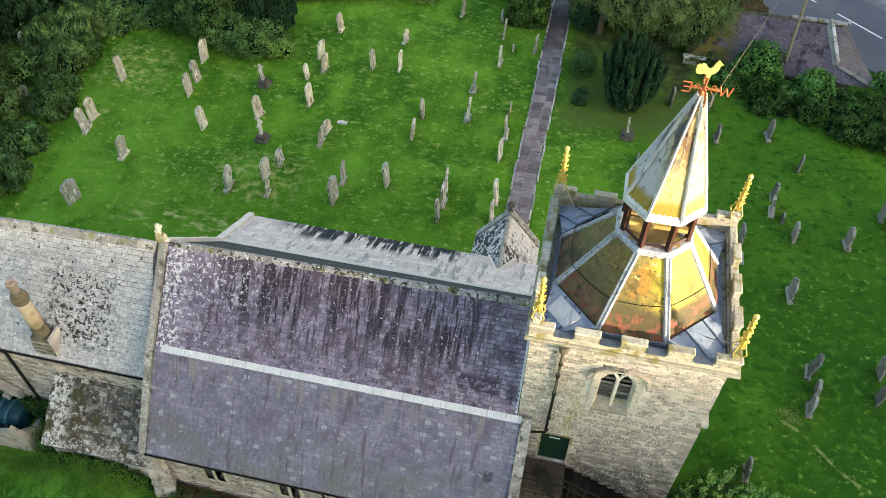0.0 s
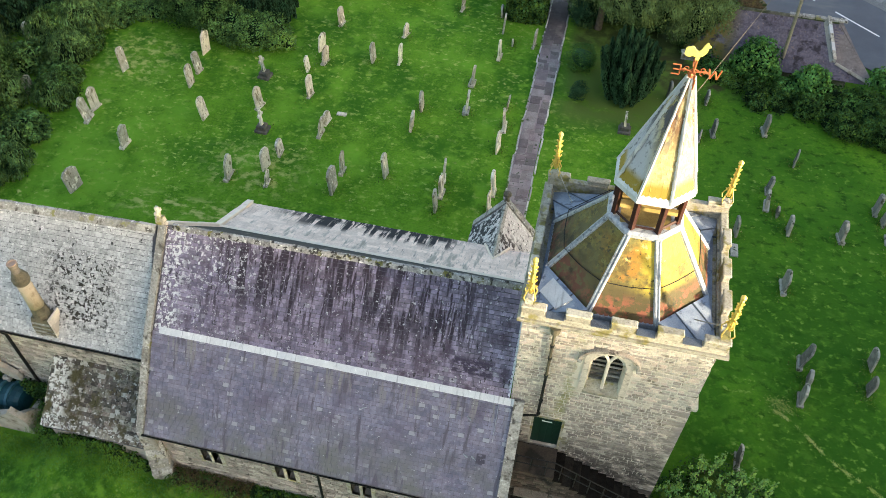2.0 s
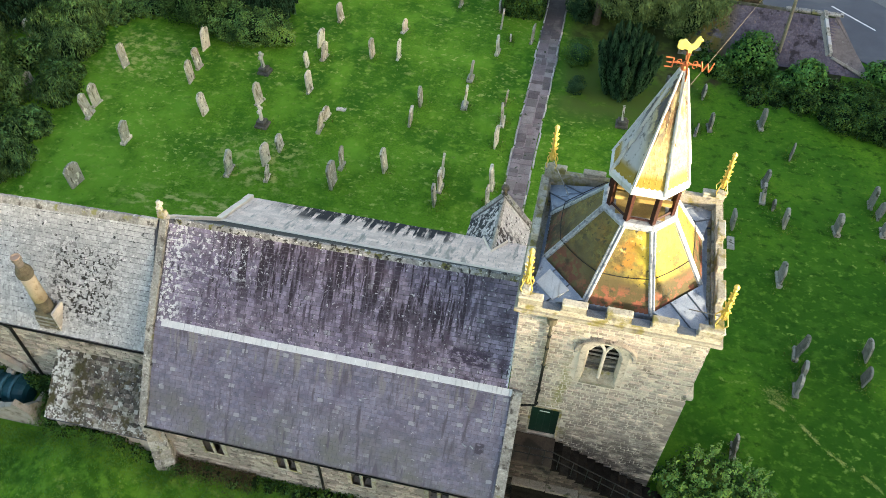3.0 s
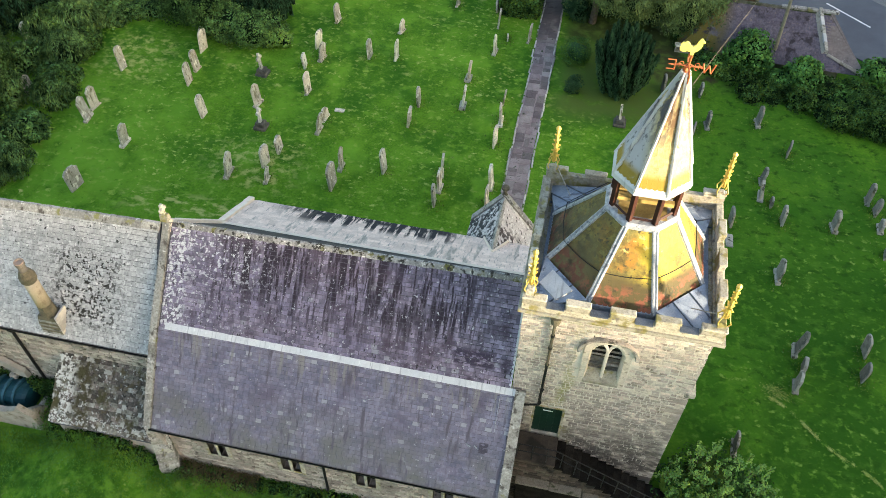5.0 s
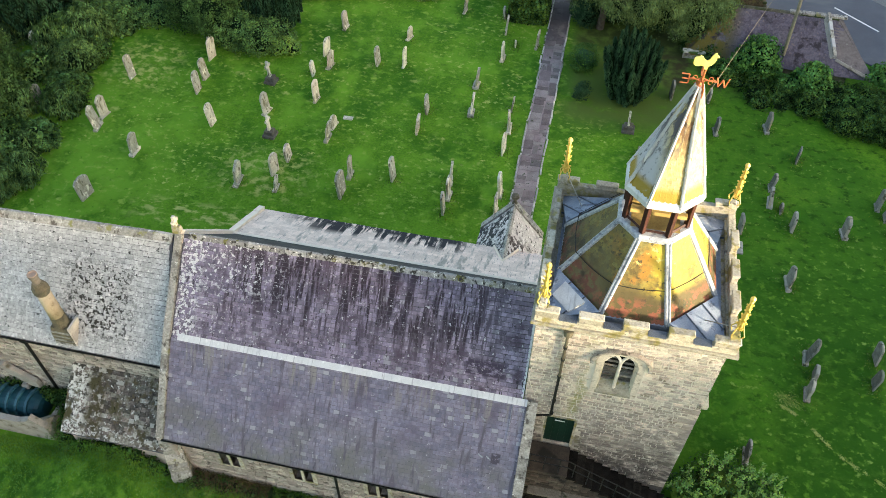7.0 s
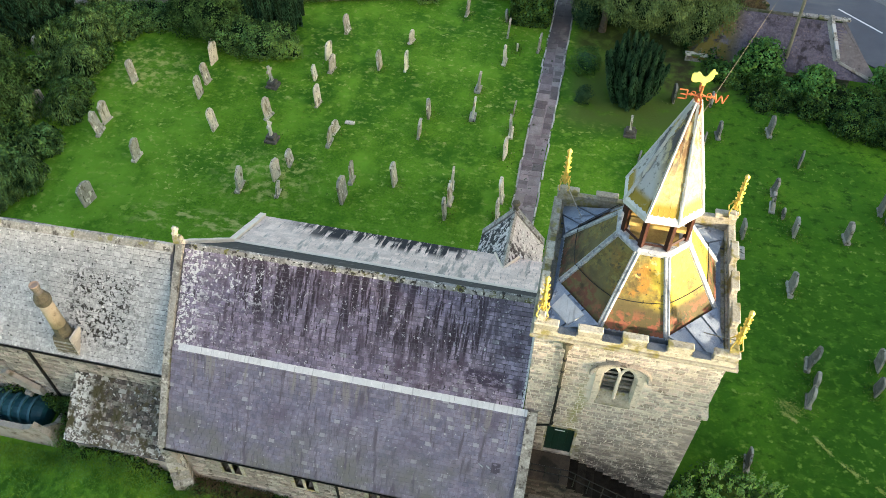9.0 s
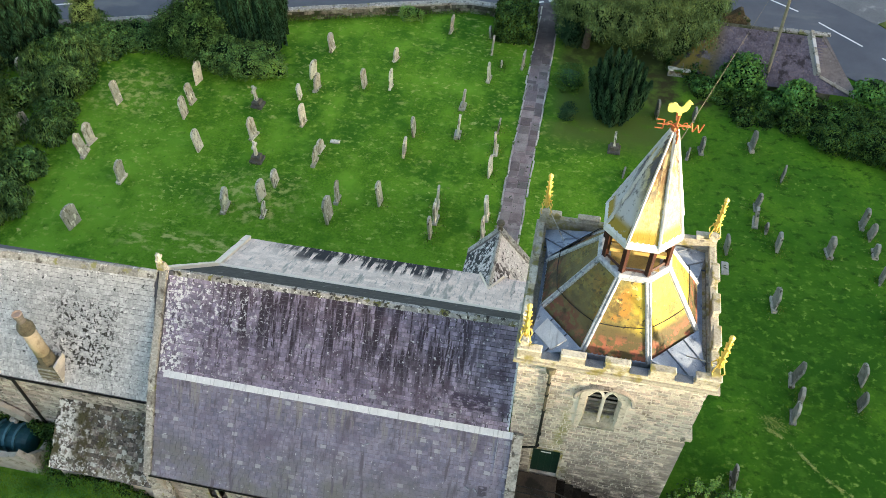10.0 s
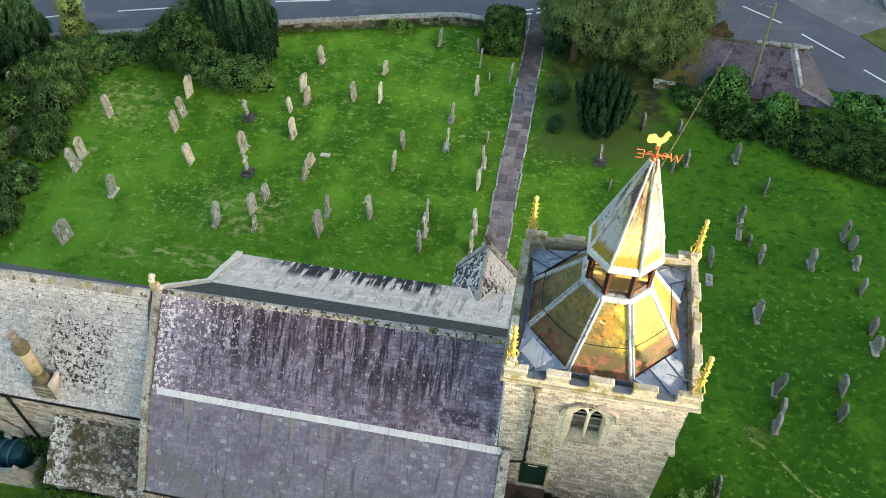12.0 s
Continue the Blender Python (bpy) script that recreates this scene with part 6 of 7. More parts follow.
for x, z, w in ((8.3, 2.72, 0.16), (8.62, 2.5, 0.2), (8.85, 2.35, 0.22), (8.95, 2.15, 0.18)):
    part("rubble_stone", boxed(x, x + w, 41.08, 41.2, z, z + 0.14, 0.03), "boundary", cot_roof)
step = thing("white_step", "short pale stone wall beside the cottage", "wall", at=(5.6, 38.3, 0))
bm = bmesh.new()
prism(bm, [(5.1, -0.4), (6.0, -0.4), (6.0, 0.0), (5.85, 0.08), (5.8, 0.22), (5.5, 0.2), (5.4, 0.3), (5.1, 0.34)], "y", 38.6, 38.75)
part("slab", bm, "coping", step)
part("cap", boxed(5.05, 6.3, 38.58, 38.95, 0.34, 0.42, 0.02), "kerb", step, "pale stone capping")

rail = thing("low_rail", "short pale timber rail beside the road", "rail", at=(17.8, 40.8, -0.94))
bm = bmesh.new()
rod(bm, (17.25, 41.06, -0.5), (18.3, 40.57, -0.5), 0.09, 0.09, 4)
part("beam", bm, "kerb", rail)
for x, y in ((17.45, 40.97), (18.1, 40.66)):
    bm = bmesh.new()
    rod(bm, (x, y, -1.0), (x, y, -0.5), 0.06, 0.06, 6)
    part("post", bm, "pole_wood", rail)

# ---------------------------------------------------------------- pole and wire
pole = thing("utility_pole", "tall wooden utility pole beside the cottage", "pole", at=(10.44, 39.1, -0.4))
bm = bmesh.new()
rod(bm, (10.44, 39.1, -0.6), (10.14, 39.1, 5.75), 0.11, 0.075, 10)
part("shaft", bm, "pole_wood", pole)
# bracket added so that the wire's end fits the camera's view
bm = bmesh.new()
rod(bm, (9.32, 39.1, 5.61), (10.25, 39.1, 5.5), 0.025)
part("bracket", bm, "coping", pole)
wire = thing("overhead_wire", "thin overhead wire from the pole to the tower", "wire", at=(10.0, 38.6, 5.8))
A, B = Vector((9.32, 39.10, 5.61)), Vector((2.69, 15.20, 14.95))
bm = bmesh.new()
tube(bm, [tuple(A.lerp(B, i / 12) - Vector((0, 0, 0.05 * math.sin(math.pi * i / 12)))) for i in range(13)], 0.007, 4)
part("strand", bm, "soot_stone", wire)


# ---------------------------------------------------------------- plants
def leaf_mesh(name, centres, normals, sizes, material, parent, seed, long=1.5, up=None, stray=0.55):
    """Many small leaves, each a bent rhombus at a centre."""
    g = np.random.default_rng(seed)
    n = len(centres)
    d = normals + g.normal(0, stray, (n, 3))
    d /= np.linalg.norm(d, axis=1)[:, None]
    a = g.normal(0, 1, (n, 3)) if up is None else np.array(up) + g.normal(0, 0.28, (n, 3))
    a -= d * (a * d).sum(1)[:, None]
    a /= np.linalg.norm(a, axis=1)[:, None] + 1e-9
    b = np.cross(d, a)
    s = sizes[:, None]
    v = np.empty((n, 4, 3))
    v[:, 0] = centres - a * s * long * 0.5
    v[:, 1] = centres + b * s * 0.5 + d * s * 0.12
    v[:, 2] = centres + a * s * long * 0.5
    v[:, 3] = centres - b * s * 0.5 + d * s * 0.12
    me = bpy.data.meshes.new(name)
    me.vertices.add(4 * n)
    me.vertices.foreach_set("co", v.reshape(-1))
    me.loops.add(4 * n)
    me.loops.foreach_set("vertex_index", np.arange(4 * n, dtype=np.int32))
    me.polygons.add(n)
    me.polygons.foreach_set("loop_start", np.arange(0, 4 * n, 4, dtype=np.int32))
    me.update(calc_edges=True)
    me.materials.append(M[material])
    return place(new(name, me), parent)


def clumps(blobs, density, size, seed, shell=0.35, floor=None, sub=0.32):
    """Leaf places on lumpy shells: each blob (x, y, z, rx, ry, rz) is broken into smaller sprays."""
    g = np.random.default_rng(seed)
    cs, ns, ss = [], [], []
    for x, y, z, rx, ry, rz in blobs:
        area = 4 * math.pi * ((rx * ry) ** 1.6 / 3 + (rx * rz) ** 1.6 / 3 + (ry * rz) ** 1.6 / 3) ** (1 / 1.6)
        r_sub = sub * min(rx, ry, rz) ** 0.6
        k = max(6, int(area / (r_sub * r_sub * 1.3)))
        d = g.normal(0, 1, (k, 3))
        d /= np.linalg.norm(d, axis=1)[:, None]
        d = d[d[:, 2] > -0.75]
        centre = np.array((x, y, z)) + d * np.array((rx, ry, rz)) * g.uniform(0.78, 1.06, (len(d), 1))
        count = int(density * area / len(d)) + 1
        for c0, d0 in zip(centre, d):
            o = g.normal(0, 1, (count, 3))
            o /= np.linalg.norm(o, axis=1)[:, None]
            o = np.where((o * d0).sum(1)[:, None] < -0.2, -o, o)
            rr = r_sub * g.uniform(0.6, 1.25)
            cs.append(c0 + o * rr * g.uniform(1 - shell, 1.05, (count, 1)) * np.array((1, 1, 0.8)))
            ns.append(o * 0.8 + d0 * 0.5 + np.array((0, 0, 0.35)))
            ss.append(g.uniform(0.65, 1.3, count) * size)
        count = int(density * area * 0.3)
        o = g.normal(0, 1, (count, 3))
        o /= np.linalg.norm(o, axis=1)[:, None]
        cs.append(np.array((x, y, z)) + o * np.array((rx, ry, rz)) * g.uniform(0.82, 0.98, (count, 1)))
        ns.append(o + np.array((0, 0, 0.3)))
        ss.append(g.uniform(0.65, 1.3, count) * size)
    c, n, s = np.concatenate(cs), np.concatenate(ns), np.concatenate(ss)
    if floor is not None:
        keep = c[:, 2] > floor
        c, n, s = c[keep], n[keep], s[keep]
    return c, n, s


def core(blobs, parent, material, scale=0.8):
    """Lumpy closed forms well within the leaves, mostly near black to paint a crown's inner shade."""
    bm = bmesh.new()
    for x, y, z, rx, ry, rz in blobs:
        m = Matrix.Translation((x, y, z)) @ Matrix.Diagonal((rx * scale, ry * scale, rz * scale, 1))
        bmesh.ops.create_icosphere(bm, subdivisions=2, radius=1.0, matrix=m)
    for v in bm.verts:
        v.co += Vector(noise.noise_vector(v.co * 1.3)) * 0.18
    return part("inner_growth", bm, material, parent)


def tree(name, label, category, at, trunk, blobs, material, density, size, seed, group="", long=1.5, up=None, kind="", limbs=4, sub=0.38):
    t = thing(name, label, category, group, kind, at)
    if trunk:
        h, r = trunk
        bm = bmesh.new()
        x, y, z = at
        loft(bm, [ring((x + 0.04 * math.sin(k * 1.7), y + 0.04 * math.cos(k * 2.3)), r * f, z - 0.2 + (h + 0.2) * k / 4, 9) for k, f in enumerate((1.25, 1.0, 0.85, 0.7, 0.5))])
        g = random.Random(seed)
        for k in range(limbs):
            bx, by_, bz_, rx, ry, rz = blobs[k % len(blobs)]
            rod(bm, (x, y, z + h * (0.5 + 0.1 * k)), (bx + g.uniform(-0.4, 0.4) * rx, by_ + g.uniform(-0.4, 0.4) * ry, bz_ + 0.3 * rz), r * 0.42, r * 0.1, 6)
        part("trunk", bm, "bark", t)
    c, n, s = clumps(blobs, density * 3.0, size * 0.55, seed, floor=at[2] - 0.05, sub=sub)
    leaf_mesh("crown", c, n, s, material, t, seed, long, up)
    core(blobs, t, {"elder_bush": "leaf_hedge", "clipped_shrub": "leaf_yew"}.get(name, "leaf_shade"), 0.66 if name == "elder_bush" else 0.8)
    return t


def plumes(name, label, category, at, columns, material, count, size, seed, trunk=None, long=3.2):
    """A tree of many upright plumes: each column (foot, tip, radius) is a tapered flame of small sprays round a heart
    painted dark for shade.
    """
    t = thing(name, label, category, at=at)
    if trunk:
        bm = bmesh.new()
        rod(bm, (at[0], at[1], at[2] - 0.2), (at[0], at[1], at[2] + trunk[0]), trunk[1], trunk[1] * 0.5, 9)
        part("trunk", bm, "bark", t)
    g = np.random.default_rng(seed)
    cs, ns, ss = [], [], []
    bm = bmesh.new()
    for foot, tip, radius in columns:
        foot, tip = np.array(foot, float), np.array(tip, float)
        way = tip - foot
        k = max(30, int(count * radius * np.linalg.norm(way)))
        f = g.uniform(0, 1, k) ** 0.85
        swell = np.minimum(1.0, 0.55 + 1.6 * f) * np.sqrt(np.clip(1.02 - f ** 3, 0, 1))
        a = g.uniform(0, 2 * math.pi, k)
        lump = 0.82 + 0.22 * np.sin(a * 3 + f * 9 + radius * 40)
        out = np.stack([np.cos(a), np.sin(a), np.zeros(k)], 1)
        cs.append(foot + f[:, None] * way + out * (radius * swell * lump * g.uniform(0.82, 1.1, k))[:, None])
        ns.append(out + np.array((0, 0, 0.35)))
        ss.append(g.uniform(0.7, 1.3, k) * size)
        rings = []
        for q in (0.0, 0.3, 0.6, 0.85, 0.97):
            c = foot + way * q
            r = radius * 0.72 * min(1.0, 0.55 + 1.6 * q) * math.sqrt(max(0.04, 1.02 - q ** 3))
            rings.append(ring((c[0], c[1]), r, c[2], 7))
        loft(bm, rings)
    leaf_mesh("crown", np.concatenate(cs), np.concatenate(ns), np.concatenate(ss), material, t, seed, long, (0, 0, 1), 0.2)
    part("inner_growth", bm, "leaf_shade", t)
    return t


def strands(blobs, density, size, seed, reach=0.9):
    """Leaf places along thin twigs that hang from the shells of blobs."""
    g = np.random.default_rng(seed)
    cs, ns, ss = [], [], []
    for x, y, z, rx, ry, rz in blobs:
        k = int(density * (rx * ry + rx * rz + ry * rz))
        d = g.normal(0, 1, (k, 3))
        d /= np.linalg.norm(d, axis=1)[:, None]
        d[:, 2] = np.abs(d[:, 2]) * np.where(g.random(k) < 0.75, 1, -1)
        root = np.array((x, y, z)) + d * np.array((rx, ry, rz)) * g.uniform(0.8, 1.08, (k, 1))
        drop = g.uniform(0.35, 1.0, k) * reach
        steps = 13
        for i in range(steps):
            f = i / (steps - 1)
            p = root + np.stack([d[:, 0] * 0.18 * f, d[:, 1] * 0.18 * f, -drop * f * f * 0.4 - drop * 0.6 * f], 1) + g.normal(0, 0.045, (k, 3))
            cs.append(p)
            ns.append(d * 0.8 + np.array((0, -0.2, 0.45)))
            ss.append(g.uniform(0.7, 1.25, k) * size)
    return np.concatenate(cs), np.concatenate(ns), np.concatenate(ss)


# broad mass of shrubs along the east side
g = random.Random(21)
shrub_spots = []
for k in range(72):
    y = g.uniform(17.5, 36.5)
    edge = -24.7 - 1.3 * min(1, max(0, (y - 21) / 12)) if y < 34 else -24.8
    x = edge - abs(g.gauss(0, 3.4)) - 0.7
    if not any(abs(x - sx) < 1.1 and -2.3 < y - sy < 0.9 for sx, sy in ((-30.5, 31.85), (-27.6, 27.3))):
        shrub_spots.append((x, y))
bush_groups = [shrub_spots[i::6] for i in range(6)]
for i, spots in enumerate(bush_groups):
    blobs = []
    for x, y in spots:
        r = g.uniform(0.7, 1.5) * (0.75 if x > -27 else 1.15) * (0.55 if y > 33.5 else 1.0)
        tall = r * g.uniform(0.7, 1.05)
        if any(math.hypot(x - sx - 0.85 * d, y - sy + d) < 0.8 * r and r * 0.5 + tall > 0.3 + 0.85 * d for sx, sy in ((-30.2, 31.5), (-27.7, 27.4)) for d in (0.0, 0.5, 1.0, 1.5)):
            r, tall = r * 0.55, tall * 0.4          # shrunk to keep the two half-buried stones in the camera's view
        blobs.append((x, y, min(r, tall) * 0.5, r, r, tall))
    if i in (1, 3, 4):
        bed = tree("shrub", "tall pale nettles and weeds among the churchyard shrubs", "shrub", (spots[0][0], spots[0][1], 0), None, blobs, "leaf_nettle", 70, 0.10, 40 + i, "shrubs beside the lawn", 3.6, (0.1, 0.1, 1), kind="stuff")
        c, n, s = clumps(blobs, 22, 0.045, 140 + i, floor=0.3)
        leaf_mesh("shoot_growth", c + np.array((0, 0, 0.16)), n * np.array((1, 1, 0.2)), s, "leaf_nettle", bed, 150 + i, 9.0, (0.15, 0.05, 1), 0.3)
    else:
        tree("shrub", "dense dark green shrubs and brambles edging the churchyard", "shrub", (spots[0][0], spots[0][1], 0), None, blobs, "leaf_shrub" if i % 3 else "leaf_hedge", 80, 0.14 + 0.02 * (i % 3), 40 + i, "shrubs beside the lawn", 1.7, kind="stuff")
tree("bush", "tall pale-leaved bush at the edge of the shrubs", "bush", (-29.4, 25.6, 0), (2.0, 0.1), [(-29.6, 25.8, 2.2, 1.7, 1.7, 1.5), (-28.9, 24.2, 1.4, 1.3, 1.2, 1.1), (-30.2, 27.6, 2.0, 1.5, 1.4, 1.4)], "leaf_holly", 55, 0.16, 50, "", 1.6)
tree("shrub", "tall pale nettles and weeds among the churchyard shrubs", "shrub", (-31.0, 31.5, 0), None,
     [(-31.6, 32.6, 0.4, 0.9, 0.9, 0.8), (-32.2, 30.4, 0.6, 1.2, 1.1, 1.0), (-33.2, 31.6, 0.6, 1.3, 1.1, 1.0), (-30.2, 33.2, 0.4, 1.0, 0.9, 0.8)], "leaf_nettle", 55, 0.10, 58, "shrubs beside the lawn", 2.4, (0.1, 0.1, 1), kind="stuff")
tree("young_shrub", "small bright green sapling among the shrubs", "shrub", (-28.4, 31.6, 0), None, [(-28.4, 31.6, 0.9, 0.4, 0.4, 0.6)], "leaf_bright", 60, 0.11, 59)
# hedge along the road behind the shrubs
blobs = [(-31 + 0.9 * i, wall_line(-31 + 0.9 * i) - 1.0 - q, 0.35, 0.75, 0.7, g.uniform(0.55, 0.8) - 0.15 * q) for i in range(12) for q in (0, 1)]
tree("hedge", "rough green hedge inside the roadside wall", "hedge", (-26, 38, 0), None, blobs, "leaf_shrub", 70, 0.13, 60, "", 1.6, kind="stuff")
# holly and tall cypress beyond the lawn
tree("holly_tree", "rounded olive-green holly bush beside the cypress", "tree", (-22.0, 35.9, 0), (1.8, 0.16),
     [(-22.3, 35.7, 1.2, 1.5, 1.4, 1.3), (-20.8, 35.2, 1.4, 1.5, 1.4, 1.4), (-21.2, 36.5, 2.0, 1.5, 1.3, 1.4), (-20.2, 35.9, 2.2, 1.0, 0.9, 1.0), (-23.0, 36.0, 0.9, 0.9, 0.9, 0.9)], "leaf_holly", 70, 0.15, 61, sub=0.42)
tree("laurel_bush", "low dark bush spreading under the cypress", "bush", (-18.6, 34.3, 0), None,
     [(-19.2, 34.5, 0.9, 1.3, 1.0, 1.0), (-18.0, 34.2, 0.8, 1.2, 1.0, 0.95), (-17.2, 34.7, 0.8, 0.9, 0.9, 0.9), (-19.9, 34.2, 0.8, 0.9, 0.8, 0.8)], "leaf_shrub", 90, 0.12, 62)
tree("young_shrub", "small bright green shrub at the foot of the cypress", "shrub", (-16.75, 34.3, 0), None, [(-16.75, 34.15, 0.5, 0.6, 0.5, 0.55), (-16.2, 34.3, 0.35, 0.4, 0.4, 0.4)], "leaf_bright", 70, 0.13, 63)
gy = random.Random(18)
columns = []
for k in range(64):
    a, r = 2.4 * k, math.sqrt((k + 0.5) / 64)
    x, y = -18.55 + 1.95 * r * math.cos(a), 36.9 + 1.7 * r * math.sin(a)
    z0 = gy.uniform(0.0, 0.6) if r > 0.5 else 1.5
    columns.append(((x, y, z0), (x + 0.12 * math.cos(a) - 0.35 * r * math.cos(a), y - 0.2 * r * math.sin(a), 8.4 - 3.2 * r * r + gy.uniform(-0.8, 0.5)), gy.uniform(0.2, 0.46)))
    for q in range(3 if r > 0.5 else 0):
        z = gy.uniform(0.2, 5.5)
        s = 1.04 - 0.05 * z
        x2, y2 = -18.55 + (x + 18.55) * s + gy.uniform(-0.25, 0.25), 36.9 + (y - 36.9) * s + gy.uniform(-0.2, 0.2)
        columns.append(((x2, y2, z), (x2 + gy.uniform(-0.1, 0.1), y2, z + gy.uniform(1.0, 2.2)), gy.uniform(0.2, 0.34)))
plumes("cypress_tree", "tall dense dark cypress tree", "tree", (-18.55, 36.9, 0), columns, "leaf_cypress", 900, 0.05, 64, (3.0, 0.22), 3.0)
columns = []
for k in range(150):
    a, f = 2.4 * k, (k + 0.5) / 150
    z = 0.4 + 7.8 * f
    r = 2.5 * (1 - f) ** 0.8 + 0.25
    x, y = -32.2 + r * math.cos(a), 34.1 + r * math.sin(a)
    columns.append(((-32.2 + r * 0.8 * math.cos(a), 34.1 + r * 0.8 * math.sin(a), z - 0.7), (x, y, z + 1.0), gy.uniform(0.34, 0.52)))
plumes("conifer_tree", "broad dark conifer with dense feathery branches", "tree", (-32.2, 34.1, 0), columns, "leaf_cypress", 500, 0.055, 65, (6.0, 0.25), 3.0)
tree("young_tree", "slim pale-leaved young tree beside the road wall", "tree", (-28.7, 36.2, 0), (2.2, 0.08),
     [(-28.7, 36.2, 1.5, 0.7, 0.7, 0.9), (-28.6, 36.3, 2.5, 0.65, 0.65, 0.9), (-28.7, 36.1, 0.7, 0.8, 0.8, 0.8)], "leaf_birch", 95, 0.10, 66)

tree("wall_shrub", "small bright green shrub growing against the roadside wall", "shrub", (-10.3, 41.2, 0), None, [(-10.4, 41.2, 0.35, 0.5, 0.35, 0.5), (-9.9, 41.35, 0.25, 0.4, 0.3, 0.4)], "leaf_bright", 90, 0.12, 67)
# clipped hedge beside the gate
hb = thing("clipped_hedge", "dense clipped green hedge beside the path's gateway", "hedge", at=(-3.85, 41.15, 0))
gg = np.random.default_rng(70)
pts_l, nor_l = [], []
for k in range(9000):
    f = gg.integers(0, 5)
    u, w = gg.uniform(-1, 1, 2)
    p, q = {0: ((u, w, 1), (0, 0, 1)), 1: ((u, -1, w), (0, -1, 0)), 2: ((1, u, w), (1, 0, 0)), 3: ((-1, u, w), (-1, 0, 0)), 4: ((u, 1, w), (0, 1, 0))}[int(f)]
    p = np.array(p) / np.maximum(1.0, np.linalg.norm(np.array(p)) ** 0.45 * 0.86)
    pts_l.append(np.array((-3.85, 41.15, 0.85)) + p * np.array((1.08, 1.25, 0.98)) + gg.normal(0, 0.05, 3))
    nor_l.append(np.array(q) + (0, 0, 0.3))
leaf_mesh("leaves", np.array(pts_l), np.array(nor_l), gg.uniform(0.07, 0.13, 9000), "leaf_hedge", hb, 71, 1.4)
# block painted near black for the shade inside the hedge
part("inner_growth", boxed(-4.74, -2.96, 40.1, 42.2, -0.1, 1.63, 0.3), "leaf_shade", hb)
tree("gate_shrub", "dark evergreen shrub beside the path's gateway", "shrub", (-0.75, 41.4, 0), None, [(-0.7, 41.5, 0.9, 0.7, 1.2, 1.1), (-0.5, 40.6, 0.7, 0.6, 0.6, 0.8), (0.3, 41.6, 0.9, 0.9, 0.8, 1.0), (1.3, 41.8, 0.8, 0.9, 0.8, 0.9), (2.3, 41.6, 0.7, 0.9, 0.7, 0.8), (3.3, 41.2, 0.6, 0.9, 0.7, 0.7)], "leaf_yew", 90, 0.12, 72)

# weeping birch
birch_blobs = [(1.2, 41.2, 3.6, 1.8, 1.7, 1.9), (3.4, 41.3, 3.4, 2.0, 1.8, 2.0), (2.2, 42.2, 4.6, 2.2, 1.8, 1.8), (5.2, 41.6, 3.0, 1.7, 1.6, 2.2), (4.6, 42.4, 4.6, 1.8, 1.6, 1.7),
      (6.3, 41.9, 3.2, 1.3, 1.3, 1.9), (3.9, 40.2, 2.4, 1.3, 1.1, 1.7), (0.4, 41.8, 2.8, 1.1, 1.1, 1.5), (5.4, 40.4, 2.0, 1.0, 0.9, 1.4),
      (-0.7, 41.3, 3.0, 1.0, 1.0, 1.5), (-0.2, 40.6, 2.7, 0.9, 0.8, 1.2), (1.2, 40.0, 2.4, 1.0, 0.8, 1.3), (2.4, 39.8, 2.2, 0.9, 0.8, 1.3), (-1.0, 42.2, 3.2, 0.9, 0.9, 1.3),
      (-0.5, 41.2, 1.5, 0.9, 0.7, 1.2), (-0.9, 42.1, 1.9, 0.8, 0.8, 1.2), (0.4, 41.6, 1.9, 1.0, 0.8, 1.2), (1.4, 40.9, 1.9, 0.9, 0.7, 1.3), (2.6, 40.8, 1.7, 0.9, 0.8, 1.3), (6.2, 41.0, 1.9, 1.0, 0.9, 1.5), (7.0, 41.6, 2.7, 0.9, 0.9, 1.5), (5.6, 40.2, 1.1, 0.9, 0.8, 1.2), (6.4, 40.6, 1.4, 0.9, 0.8, 1.3)]
birch = thing("birch_tree", "large weeping birch with drooping grey-green foliage", "tree", at=(0.35, 40.4, 0))
bm = bmesh.new()
loft(bm, [ring((0.35 + 0.05 * math.sin(k * 1.7), 40.4 + 0.04 * math.cos(k * 2.3)), 0.19 * f, -0.2 + 1.2 * k, 9) for k, f in enumerate((1.3, 1.0, 0.9, 0.75, 0.6))])
gy = random.Random(73)
for k in range(9):
    x, y, z, rx, ry, rz = birch_blobs[k]
    rod(bm, (0.35, 40.4, 1.8 + 0.25 * k), (x + gy.uniform(-0.4, 0.4) * rx, y + gy.uniform(-0.4, 0.4) * ry, z + 0.3 * rz), 0.07, 0.02, 6)
part("trunk", bm, "bark", birch, "pale grey trunk and limbs")
hung, full = strands(birch_blobs, 34, 0.05, 73, 0.7), clumps(birch_blobs, 170, 0.06, 74, sub=0.58)
c, n, s = (np.concatenate(pair) for pair in zip(hung, full))
leaf_mesh("crown", c, n, s, "leaf_birch", birch, 73, 2.0, (0.1, -0.1, -1))
core(birch_blobs, birch, "leaf_shade", 0.6)

# fastigiate yew and the small clipped shrubs near it
gy = random.Random(8)
columns = []
for k in range(38):
    a, r = 2.4 * k, math.sqrt((k + 0.5) / 38)
    h = 4.0 - 1.5 * r * r + gy.uniform(-0.3, 0.25)
    q0, q1 = 1.0 * r, 1.74 * r
    columns.append(((2.26 + q0 * math.cos(a), 34.6 + q0 * math.sin(a), 0.05 + 0.2 * (1 - r)), (2.26 + q1 * math.cos(a), 34.6 + q1 * math.sin(a), h * (1.0 if gy.random() < 0.7 else 0.8)), gy.uniform(0.23, 0.33)))
